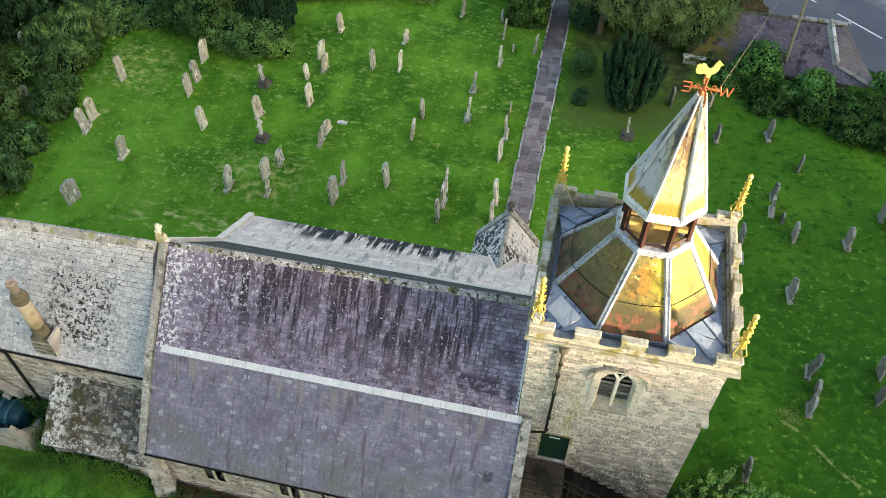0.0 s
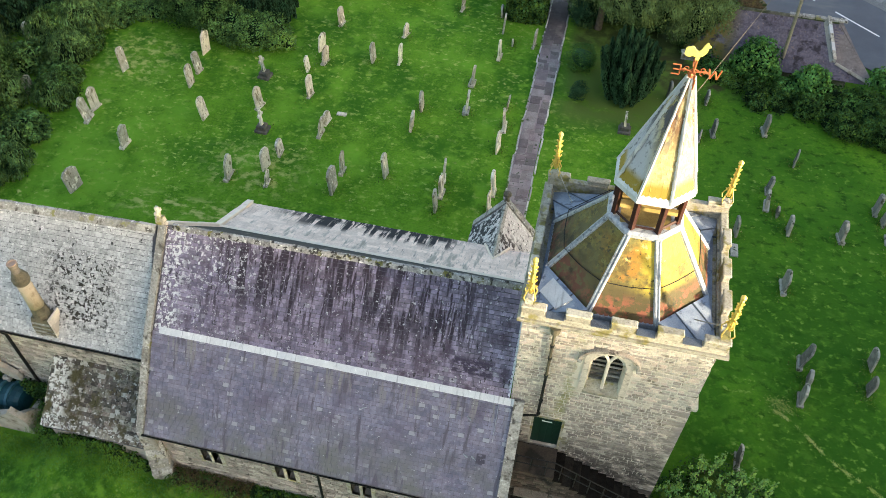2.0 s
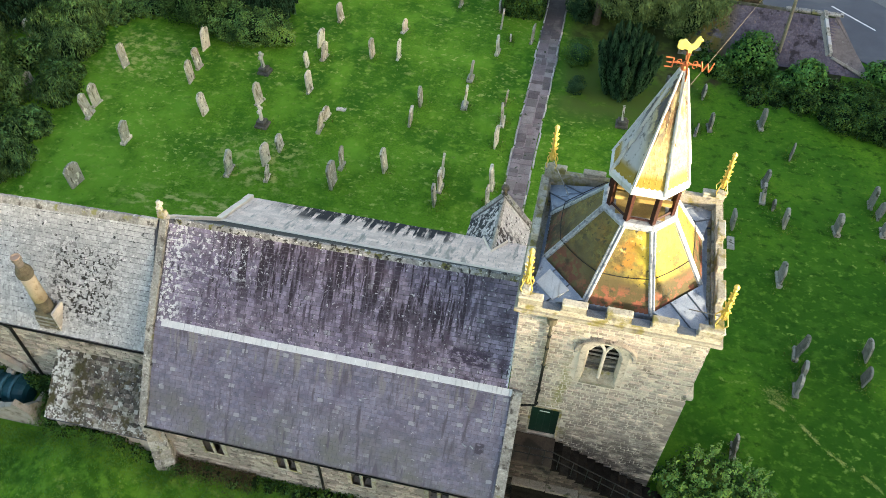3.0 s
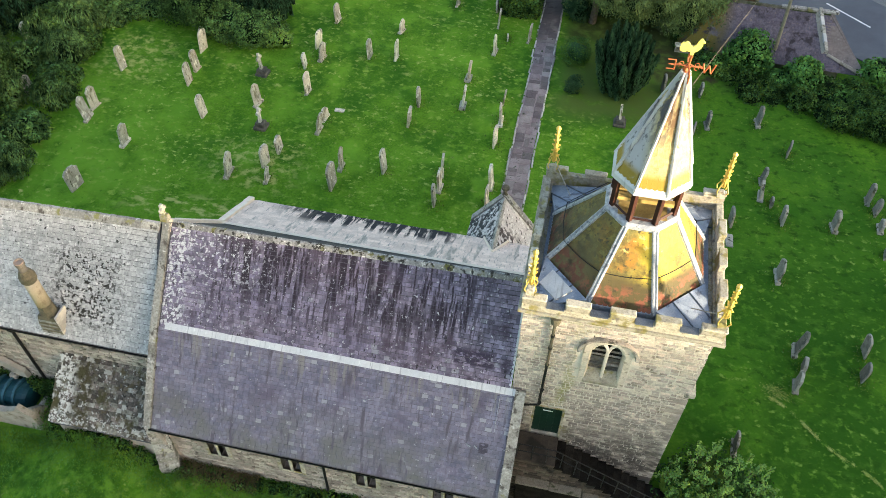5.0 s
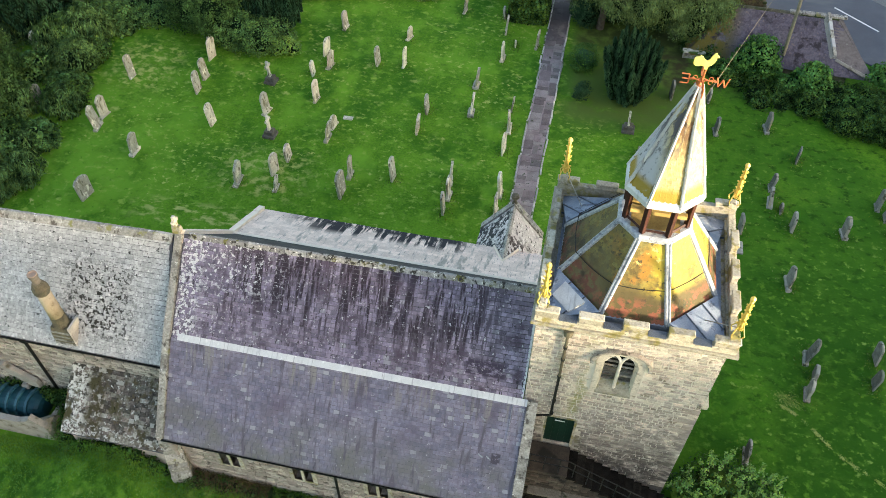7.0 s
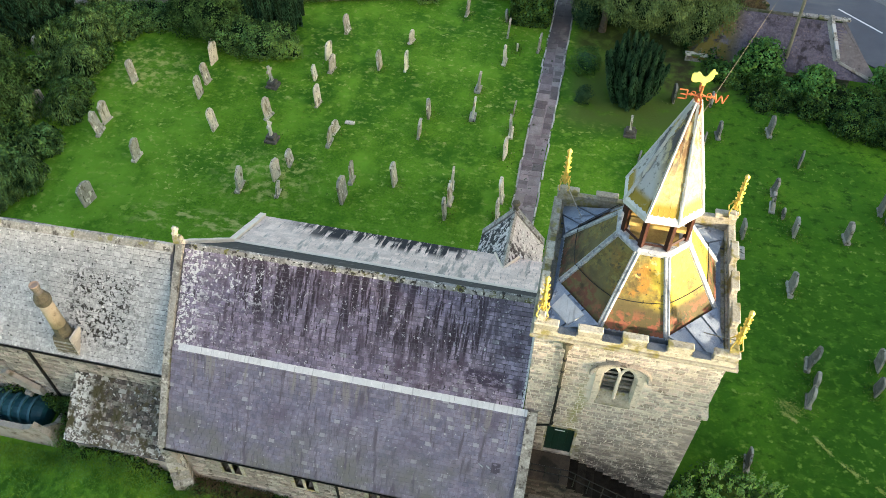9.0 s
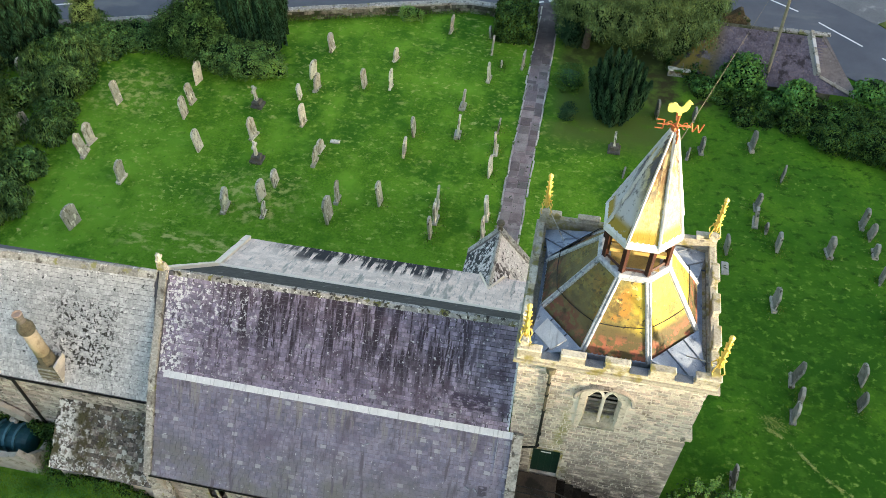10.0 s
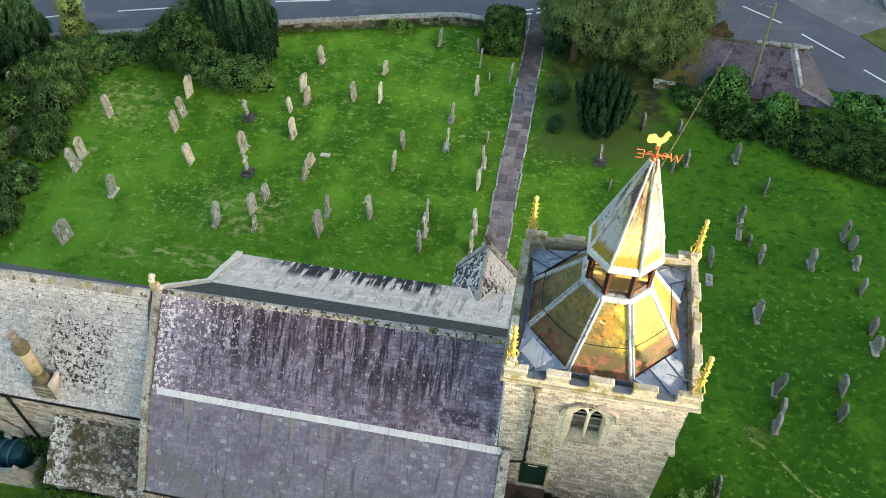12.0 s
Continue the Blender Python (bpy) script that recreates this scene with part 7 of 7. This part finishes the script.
plumes("yew_tree", "dense dark upright yew tree on the lawn", "tree", (2.26, 34.6, 0), columns, "leaf_yew", 900, 0.05, 74, (0.8, 0.16), 3.4)
tree("clipped_shrub", "small round dark shrub on the lawn", "shrub", (-0.1, 33.9, 0), None, [(-0.1, 33.9, 0.36, 0.38, 0.38, 0.4), (0.05, 34.0, 0.5, 0.28, 0.28, 0.32)], "leaf_yew", 160, 0.09, 75, "small shrubs by the path")
tree("clipped_shrub", "round dark green shrub on the lawn", "shrub", (-0.2, 36.6, 0), None, [(-0.2, 36.6, 0.55, 0.75, 0.7, 0.62)], "leaf_cottage", 130, 0.09, 76, "small shrubs by the path")

# hedge and bushes between lawn and cottage
g = random.Random(31)
for i in range(4):
    blobs = []
    for k in range(9):
        t = (i * 9 + k) / 35
        x = 5.8 + 18.0 * t
        y0 = 38.2 - 3.6 * min(1, t * 5) - 5.2 * max(0, t - 0.2)
        for q in range(2 if t < 0.3 else 3):
            r = g.uniform(0.55, 0.95) * (0.72 if t < 0.42 else 1.0)
            blobs.append((x + g.uniform(-0.4, 0.4), y0 + 1.0 + q * 1.1 + g.uniform(-0.3, 0.3), r * 0.5 - (0.35 if t < 0.3 else 0), r, r, r * 0.95))
    tree("hedge", "overgrown dark green hedge bounding the lawn", "hedge", (blobs[0][0], blobs[0][1], 0), None, blobs, "leaf_hedge", 70, 0.13, 80 + i, "boundary hedge", 1.6, kind="stuff")
for x, y, r, h, seed in ((8.9, 38.0, 1.0, 1.8, 90), (7.1, 37.6, 0.6, 0.6, 94), (10.6, 36.9, 0.6, 0.7, 96), (11.7, 36.9, 0.85, 1.45, 91), (13.6, 36.0, 0.7, 0.7, 97), (15.9, 38.6, 0.9, 0.8, 92), (16.9, 38.4, 1.0, 0.8, 93)):
    tree("bush", "leafy green bush in front of the cottage", "bush", (x, y, 0), (h * 0.7, 0.06), [(x, y, h * 0.62, r, r, h * 0.55), (x + r * 0.5, y - r * 0.3, h * 0.4, r * 0.7, r * 0.7, h * 0.42), (x - r * 0.5, y, h * 0.45, r * 0.7, r * 0.7, h * 0.42)],
         "leaf_laurel", 46, 0.2, seed, "bushes by the cottage", 1.5, sub=0.3)

# leafy bush beside the tower
blobs = [(6.7, 12.9, 0.9, 1.2, 1.0, 0.85), (5.7, 12.4, 0.6, 0.9, 0.8, 0.7), (7.9, 12.8, 0.6, 1.0, 0.85, 0.7), (6.6, 12.1, 0.6, 1.2, 0.85, 0.75), (8.5, 12.1, 0.35, 0.9, 0.75, 0.65)]
gy = random.Random(14)
elder = tree("elder_bush", "bright green leafy bush growing beside the tower", "bush", (6.8, 12.9, -0.3), (1.2, 0.08), blobs, "leaf_elder", 20, 0.14, 95, "", 1.7, sub=0.2)
ge = np.random.default_rng(96)
cs, ns, ss = [], [], []
bm = bmesh.new()
for k in range(170):
    x, y, z, rx, ry, rz = blobs[k % 5]
    a, f = ge.uniform(0, 2 * math.pi), ge.uniform(0.15, 1.05)
    foot = np.array((x + rx * f * math.cos(a) * 0.8, y + ry * f * math.sin(a) * 0.8, z + rz * 0.55))
    tip = np.array((x + rx * f * math.cos(a), y + ry * f * math.sin(a), z + rz * math.sqrt(max(0.1, 1.15 - f * f)) + (ge.uniform(0.3, 0.85) if k % 4 == 0 else ge.uniform(-0.1, 0.25))))
    rod(bm, foot, tip, 0.008, 0.004, 4)
    for step in (0.0, 0.13, 0.27, 0.4)[:4 if k % 4 == 0 else 1 + k % 2]:
        m = int(ge.integers(5, 9))
        turn = ge.uniform(0, 2 * math.pi, m)
        out = np.stack([np.cos(turn), np.sin(turn), ge.uniform(0.0, 0.7, m)], 1)
        cs.append(tip + (foot - tip) * min(0.9, step / max(0.15, np.linalg.norm(tip - foot))) + out * ge.uniform(0.03, 0.09, (m, 1)))
        ns.append(out * 0.35 + np.array((0, -0.25, 0.9)))
        ss.append(ge.uniform(0.04, 0.07, m))
part("shoot_growth", bm, "bark", elder)
leaf_mesh("shoot_foliage", np.concatenate(cs), np.concatenate(ns), np.concatenate(ss), "leaf_bright", elder, 97, 1.8, None, 0.35)

tree("bramble", "dark bramble growing between the oil tank and the lean-to", "shrub", (-16.85, 10.9, -0.3), None,
     [(-16.85, 11.0, 0.1, 0.4, 0.6, 0.45), (-17.2, 11.4, 0.3, 0.35, 0.35, 0.4), (-16.75, 10.3, -0.1, 0.35, 0.4, 0.35)], "leaf_hedge", 90, 0.10, 94)
tree("weed_clump", "dark tangled weeds behind the oil tank", "shrub", (-17.6, 11.4, -0.4), None,
     [(-17.5, 11.45, 0.05, 0.45, 0.3, 0.5), (-18.1, 11.55, 0.1, 0.45, 0.25, 0.4), (-16.95, 11.5, 0.1, 0.35, 0.3, 0.6), (-18.8, 11.58, 0.1, 0.5, 0.25, 0.35), (-19.6, 11.6, 0.15, 0.6, 0.25, 0.4)], "leaf_hedge", 60, 0.12, 88)
# dark undergrowth, added also to stand for shade along the wall's foot
for x0, x1, y in ((-11.4, -6.2, 9.75), (-5.9, 0.2, 9.8), (-16.2, -12.6, 9.85)):
    blobs = []
    x = x0
    while x < x1:
        blobs.append((x, y + gy.uniform(-0.12, 0.12), ground_z(x, y) + 0.08, 0.32, 0.26, gy.uniform(0.18, 0.4)))
        x += gy.uniform(0.35, 0.7)
    tree("bramble", "low dark brambles along the foot of the church wall", "shrub", (x0, y, -0.6), None, blobs, "leaf_hedge", 70, 0.11, 110 + int(-x0), "brambles along the walls", 1.6, kind="stuff")
# rank grass and weeds at the foot of the north walls
gg = np.random.default_rng(97)
k = 40000
wx = gg.uniform(-20, 0.3, k)
wy = np.where(wx < -12.4, 9.75, 9.95) - np.abs(gg.normal(0, 0.42, k)) + 0.05
wy = np.where((wx > -12.5) & (wx < -11.5), wy - 0.6, wy)
c = np.stack([wx, wy, np.array([ground_z(a, b) for a, b in zip(wx, wy)]) + gg.uniform(-0.05, 0.22, k) + np.where((wx < -12.4) & (wx > -16.4), gg.uniform(0, 0.45, k) * np.clip((wy - 8.9) / 0.9, 0, 1), 0)], 1)
wx2, wy2 = gg.uniform(-17.3, -16.2, 2500), gg.uniform(9.6, 11.7, 2500)
c = np.concatenate([c, np.stack([wx2, wy2, gg.uniform(-0.4, 0.35, 2500)], 1)])
wx2 = gg.uniform(-17.5, -5.5, 5000)
wy2 = np.array([wall_line(a) for a in wx2]) - 0.15 - np.abs(gg.normal(0, 0.18, 5000))
c = np.concatenate([c, np.stack([wx2, wy2, gg.uniform(0.0, 0.22, 5000) * gg.uniform(0.4, 1.6, 5000)], 1)])
k = len(c)
weeds = thing("weeds", "rank grass and weeds along the foot of the walls", "weeds", kind="stuff", at=(-8, 9.5, -0.4))
leaf_mesh("blades", c, np.tile((0.0, -0.6, 0.5), (k, 1)), gg.uniform(0.008, 0.019, k), "weeds", weeds, 98, 6.5, (0, 0, 1))

mx, my = gg.uniform(-22, 1.5, 900), gg.uniform(5.5, 9.7, 900)
each = gg.integers(20, 80, 900)
cx_, cy_ = np.repeat(mx, each), np.repeat(my, each)
spread = np.repeat(gg.uniform(0.06, 0.25, 900), each)
cx_, cy_ = cx_ + gg.normal(0, 1, len(cx_)) * spread, cy_ + gg.normal(0, 1, len(cx_)) * spread
cz_ = np.array([ground_z(a, b) for a, b in zip(cx_, cy_)]) + gg.uniform(0.0, 0.16, len(cx_))
meadow = thing("rank_grass", "long rough green grass on the church's shaded side", "grass", kind="stuff", at=(-10, 8, -0.5))
leaf_mesh("blades", np.stack([cx_, cy_, cz_], 1), np.tile((0.0, -0.5, 0.7), (len(cx_), 1)), gg.uniform(0.008, 0.02, len(cx_)), "weeds", meadow, 99, 5.0, (0, 0, 1))

bx_, by_ = gg.uniform(-11.6, -8.6, 5000), 9.98 - np.abs(gg.normal(0, 0.3, 5000))
dead = thing("dead_stems", "brown dead stems and bare earth at the foot of the aisle wall", "weeds", kind="stuff", at=(-10, 9.8, -0.5))
leaf_mesh("stems", np.stack([bx_, by_, np.array([ground_z(a, b) for a, b in zip(bx_, by_)]) + gg.uniform(0, 0.5, 5000)], 1), np.tile((0.0, -0.7, 0.4), (5000, 1)), gg.uniform(0.008, 0.018, 5000), "dead_stem", dead, 101, 9.0, (0.2, -0.2, 1))

tufts = thing("grass_tufts", "unmown tufts and dry grass round the gravestones", "grass", kind="stuff", at=(-8, 28, 0))
leaf_mesh("blades", TUFTS, np.tile((0.0, -0.5, 0.6), (len(TUFTS), 1)), np.random.default_rng(42).uniform(0.015, 0.04, len(TUFTS)), "tuft", tufts, 43, 3.2, (0, 0, 1))

# dry pale grass: a thin worn line across the lawn and wisps beside some stones
gs = np.random.default_rng(44)
f = gs.uniform(0, 1, 2600)
line = np.stack([9.3 + 3.9 * f + gs.normal(0, 0.035, 2600), 17.1 - 3.1 * f + 0.12 * np.sin(f * 9) + gs.normal(0, 0.04, 2600), np.full(2600, 0.015)], 1)
line = line[(np.sin(f * 23) + np.sin(f * 61 + 1) + gs.normal(0, 0.5, 2600)) > 0.1]
wisps = [line]
for x, y in ((9.75, 17.25), (9.45, 17.5)):
    wisps.append(np.stack([x + gs.normal(0, 0.24, 220), y + gs.normal(0, 0.11, 220), ground_z(x, y) + gs.uniform(0.0, 0.03, 220)], 1))
wisps = np.concatenate(wisps)
dry = thing("dry_grass", "pale dry grass lying across the lawn", "grass", kind="stuff", at=(-4, 24, 0))
leaf_mesh("blades", wisps, np.tile((0.0, -0.2, 1.0), (len(wisps), 1)), gs.uniform(0.008, 0.02, len(wisps)), "straw", dry, 45, 4.0, None, 0.2)

# parked car beyond the road
car = thing("car", "silver car parked beyond the road", "car", at=(21.0, 51.5, -0.94))
bm = bmesh.new()
prism(bm, [(19.9, -0.7), (23.9, -0.7), (23.95, -0.2), (23.2, -0.05), (22.6, 0.45), (21.0, 0.5), (20.5, 0.0), (19.85, -0.15)], "y", 50.9, 52.5)
bmesh.ops.bevel(bm, geom=bm.edges[:], offset=0.06, segments=2, affect="EDGES")
part("body", bm, "car_paint", car)
for x in (20.6, 23.1):
    for y in (50.9, 52.4):
        bm = bmesh.new()
        rod(bm, (x, y - 0.08, -0.63), (x, y + 0.12, -0.63), 0.31, 0.31, 16)
        part("wheel", bm, "rubber", car)
part("windscreen", boxed(20.75, 22.7, 50.86, 50.9, 0.0, 0.36), "dark_glass", car)

# unseen tree belt to the north-west, added to block the low sun below SHADE_Z
blocker = thing("woodland", "unseen belt of trees, added to shade all below the tower top", "trees", kind="stuff", at=(58, -46, 0))
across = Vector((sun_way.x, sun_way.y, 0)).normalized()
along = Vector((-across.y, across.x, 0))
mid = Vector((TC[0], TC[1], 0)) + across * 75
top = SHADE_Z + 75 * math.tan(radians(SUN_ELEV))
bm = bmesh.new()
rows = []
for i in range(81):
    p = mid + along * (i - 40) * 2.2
    crest = top + 0.22 * noise.noise((i * 0.7, 3.1, 0)) + 2.4 * min(1.0, max(0.0, ((40 - i) * 2.2 - 2.6) / 3.5))   # crest raised to keep sun off the nave and chancel roofs
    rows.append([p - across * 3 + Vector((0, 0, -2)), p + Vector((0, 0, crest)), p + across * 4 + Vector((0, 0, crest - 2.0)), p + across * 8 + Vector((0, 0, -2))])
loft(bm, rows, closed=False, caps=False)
part("canopy", bm, "leaf_shrub", blocker)

# ---------------------------------------------------------------- pieces: flags, slates, tiles and wall stones
rnd = random.Random(3)
flag_w = (0.28, 0.38, 0.5, 0.64)
flag_meshes = [block_mesh("flagstone", 0.5, h, 0.03, "flag", 0.05, 0.006, 20 + i) for i, h in enumerate(flag_w)]
spots = []
for y0, y1, x0, x1 in ((22.0, 30.0, PATH_X0, PATH_X1), (30.0, 36.0, PATH_X0 + 0.02, PATH_X1 + 0.02), (36.0, 44.0, PATH_X0 - 0.08, PATH_X1 - 0.06)):
    cuts = [0.0, rnd.uniform(0.4, 0.6), 1.0]
    for left, right in zip(cuts, cuts[1:]):
        y = y0
        while y < y1:
            k = rnd.randrange(4)
            wander = rnd.uniform(-0.05, 0.05)
            a = x0 + (x1 - x0) * left + (wander if left else 0)
            b = x0 + (x1 - x0) * right + (wander if right < 1 else 0)
            if rnd.random() < 0.18:
                halves = ((a, (a + b) / 2), ((a + b) / 2, b))
            else:
                halves = ((a, b),)
            for p, q in halves:
                m = Matrix.Translation((p + 0.012, y + rnd.uniform(0, 0.05), 0.046 + rnd.uniform(0, 0.012))) @ Matrix.Rotation(radians(rnd.uniform(-2.5, 2.5)), 4, "Z") @ Matrix.Diagonal(((q - p - 0.03) / 0.5, 0.95, 1, 1))
                spots.append((k, m))
            y += flag_w[k]
lay(footpath, "flagstone", flag_meshes, spots, (-2, 20, 0), "flag")
kerb_meshes = [block_mesh("kerb_stone", 0.08, h, 0.06, "kerb", 0.15, 0.008, 30 + i) for i, h in enumerate((0.5, 0.7, 0.9))]
spots = []
for x in (PATH_X0 - 0.1, PATH_X1 + 0.02):
    y = 22.2
    while y < 43.6:
        k = rnd.randrange(3)
        spots.append((k, Matrix.Translation((x + (-0.05 if y > 36 else 0) + rnd.uniform(-0.025, 0.025), y, rnd.uniform(0.01, 0.04))) @ Matrix.Rotation(radians(rnd.uniform(-3, 3)), 4, "Z")))
        y += (0.5, 0.7, 0.9)[k] * rnd.choice((1.0, 1.0, 1.2)) + 0.03
lay(footpath, "kerb_stone", kerb_meshes, spots, (-2, 20, 0), "kerb")


def slate_field(parent, x0, x1, low, high, width, course, depth, material, seed, limit=300, tilt=0.0, name="slate", jitter=0.004, lift=None, reach=0.935, gap=0.007, spread=(0.72, 0.9, 1.0, 1.15, 1.35)):
    """Slates over a roof plane that faces north (low edge nearer) or south."""
    widths = [width * f for f in spread]
    d = Vector((0, high[0] - low[0], high[1] - low[1]))
    meshes = [slate_mesh(name, w - 0.007, course * reach, depth, material, seed * 10 + i) for i, w in enumerate(widths)]
    if d.y > 0:
        origin, u = Vector((x0, low[0], low[1])), Vector((1, 0, tilt * 0.5))
    else:
        origin, u = Vector((x1, low[0], low[1])), Vector((-1, 0, -tilt * 0.5))
    n = u.normalized().cross(d.normalized())
    origin = origin + n * 0.004
    spots = courses(origin, u, d, x1 - x0, d.length, course, widths, None, gap, seed, 1.0, jitter)
    if lift:
        for _, m in spots:
            p = m.translation
            p.z += lift(p.x) * (p.y - low[0]) / (high[0] - low[0])
            m.translation = p
    lay(parent, name, meshes, spots, (-4, 4, 3), material, limit)


slate_field(upper_roof, NX0 + 0.10, NX1, BAND, (RIDGE_Y - 0.08, 7.56), 0.19, 0.14, 0.024, "slate_upper", 101, reach=0.88, spread=(0.84, 0.94, 1.0, 1.08, 1.2), lift=lambda x: ridge_z(x) - 7.64)
slate_field(lower_roof, NX0 + 0.06, LX1 - 0.02, EAVE, BAND, 0.2, 0.14, 0.024, "slate_lower", 102, reach=0.86, gap=0.008, spread=(0.94, 0.98, 1.0, 1.03, 1.07))
slate_field(chancel_roof, CX0, CX1 - 0.05, C_EAVE, (C_RIDGE[0] - 0.08, C_RIDGE[1] - 0.1), 0.25, 0.17, 0.024, "slate_chancel", 103, lift=c_tilt)
slate_field(lean_roof, LTX0 - 0.04, LTX1, LT[0], LT[1], 0.22, 0.155, 0.03, "slate_mossy", 104, jitter=0.02, reach=1.15)
slate_field(aisle_roof, NX0 + 0.05, PX0, A_EAVE, VALLEY, 0.3, 0.22, 0.010, "slate_aisle", 105)
for s, rf in zip((-1, 1), porch_parts):
    d = Vector((-s * 1.32, 0, PR - PE))
    u = Vector((0, -s, 0))
    origin = Vector((PO + s * 1.32, 21.7 if s > 0 else 19.85, PE))
    meshes = [slate_mesh("slate", w - 0.008, 0.24, 0.014, "slate_porch", 200 + i) for i, w in enumerate((0.2, 0.27, 0.34))]
    spots = courses(origin, u, d, 1.85, d.length, 0.19, (0.2, 0.27, 0.34), None, 0.008, 210 + s)
    lay(rf, "slate", meshes, spots, (-2, 18, 3), "slate_porch")
meshes = [slate_mesh("slate", w - 0.01, 0.17, 0.018, "slate_cottage", 220 + i) for i, w in enumerate((0.15, 0.19, 0.24))]
d = Vector((0, 40.75 - 38.55, RZ - EZ))
spots = courses(Vector((5.2, 38.62, EZ + 0.01)), (1, -0.02, 0), d, 10.0, d.length, 0.14, (0.15, 0.19, 0.24),
                lambda x, y, w, h: x > 2.15 * y / 3.0 + 0.15 and x < 10 - 2.3 * y / 3.0 - 0.15, 0.01, 221)
lay(cot_roof, "slate", meshes, spots, (9, 30, 0), "slate_cottage")
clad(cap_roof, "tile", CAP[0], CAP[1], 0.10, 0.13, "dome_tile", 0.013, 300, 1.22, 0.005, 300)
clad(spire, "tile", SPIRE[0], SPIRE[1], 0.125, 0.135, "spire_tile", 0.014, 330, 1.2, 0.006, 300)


def stone_face(parent, x0, x1, y, z0, z1, course, widths, depth, material, seed, holes=(), limit=300, near=None, gap=0.026):
    """Wall stones standing proud of a north face at y, leaving out the openings."""
    meshes = [block_mesh("stone", w - gap, course - gap, depth, material, 0.12, 0.006, seed + i) for i, w in enumerate(widths)]
    keep = lambda a, b, w, h: not any(p - w / 2 < x0 + a < q + w / 2 and r - h / 2 < z0 + b < s + h / 2 for p, q, r, s in holes)
    spots = courses((x0, y, z0), (1, 0, 0), (0, 0, 1), x1 - x0, z1 - z0, course, widths, keep, gap, seed, 1.0, 0.010)
    lay(parent, "stone", meshes, spots, near or ((x0 + x1) / 2, y - 10, z1), material, limit)


def tower_face(parent, x0, x1, y, z0, z1, material, seed, holes, gap=0.036):
    """Squared stones in courses of uneven height, with now and then one that fills two courses' height by a pair."""
    r = random.Random(seed)
    heights, widths = (0.105, 0.13, 0.16), (0.13, 0.18, 0.24, 0.31, 0.4)
    sizes = [(w, h) for h in heights for w in widths]
    meshes = [block_mesh("stone", w - gap, h - gap, 0.018, material, 0.14, 0.009, seed + i) for i, (w, h) in enumerate(sizes)]
    spots, z = [], z0
    while z < z1 - 0.06:
        row = r.choices(range(3), (3, 4, 2))[0]
        h = heights[row]
        tall = min(h, z1 - z) / h
        x = x0 - r.uniform(0, 0.2)
        while x < x1:
            k = row * 5 + r.choices(range(5), (2, 4, 4, 3, 1))[0]
            w = sizes[k][0]
            a, b = max(x, x0), min(x + w, x1)
            x += w
            if b - a < 0.06 or any(p - (b - a) / 2 < (a + b) / 2 < q + (b - a) / 2 and s - h / 2 < z + h / 2 < t + h / 2 for p, q, s, t in holes):
                continue
            m = Matrix((Vector((1, 0, 0)), Vector((0, 0, 1)), Vector((0, -1, 0)))).transposed().to_4x4()
            m.translation = (a + gap / 2, y - r.uniform(0, 0.012), z + gap / 2)
            spots.append((k, m @ Matrix.Rotation(r.uniform(-0.02, 0.02), 4, "Z") @ Matrix.Diagonal(((b - a - gap) / (w - gap), tall, 1, 1))))
        z += h
    lay(parent, "stone", meshes, spots, ((x0 + x1) / 2, y - 10, z1), material, 300)
    quoins = [block_mesh("quoin", w, 0.25, 0.03, material, 0.08, 0.008, seed + 40 + i) for i, w in enumerate((0.3, 0.52))]
    spots = []
    for i in range(24):
        m = Matrix((Vector((1, 0, 0)), Vector((0, 0, 1)), Vector((0, -1, 0)))).transposed().to_4x4()
        m.translation = (x1 - (0.3, 0.52)[i % 2], y - 0.006, -0.5 + 0.29 * i)
        spots.append((i % 2, m))
    lay(parent, "quoin", quoins, spots, (x1, y, 9), material)


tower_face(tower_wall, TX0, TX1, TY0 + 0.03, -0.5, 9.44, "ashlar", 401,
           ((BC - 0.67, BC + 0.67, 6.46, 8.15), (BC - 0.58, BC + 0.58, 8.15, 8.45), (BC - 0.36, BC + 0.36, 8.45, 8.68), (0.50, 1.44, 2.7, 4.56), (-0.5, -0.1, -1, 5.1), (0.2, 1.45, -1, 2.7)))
stone_face(north_wall, NX0, 0.1, AY, -0.6, 2.2, 0.15, (0.22, 0.3, 0.4, 0.5), 0.03, "rubble", 402, [(a - 0.18, b + 0.18, 0.58, 1.9) for a, b in WINS] + [(-12.5, -11.55, -1, 2.2)], 300)
stone_face(stairs, 0.12, 1.46, SY0, -0.6, 2.6, 0.14, (0.2, 0.28, 0.38), 0.03, "stair_stone", 403, (), 300)
for k in range(12):
    top = 2.6 - 0.165 * 1.72 * (k + 1)
    if top > -0.3:
        stone_face(stairs, 1.46 + 0.5 * k, 1.96 + 0.5 * k, SY0, -0.6, top, 0.14, (0.2, 0.25, 0.3), 0.03, "stair_stone", 410 + k, (), 60)
stone_face(chancel_wall, CX0 + 0.1, CX1, 11.78, -0.5, 3.72, 0.15, (0.24, 0.32, 0.42, 0.5), 0.03, "rubble", 404, (), 300, (-15, 5, 3))
lay(boundary, "stone", stone_meshes, BOUNDARY_SPOTS, (-12, 35, 0), "boundary")
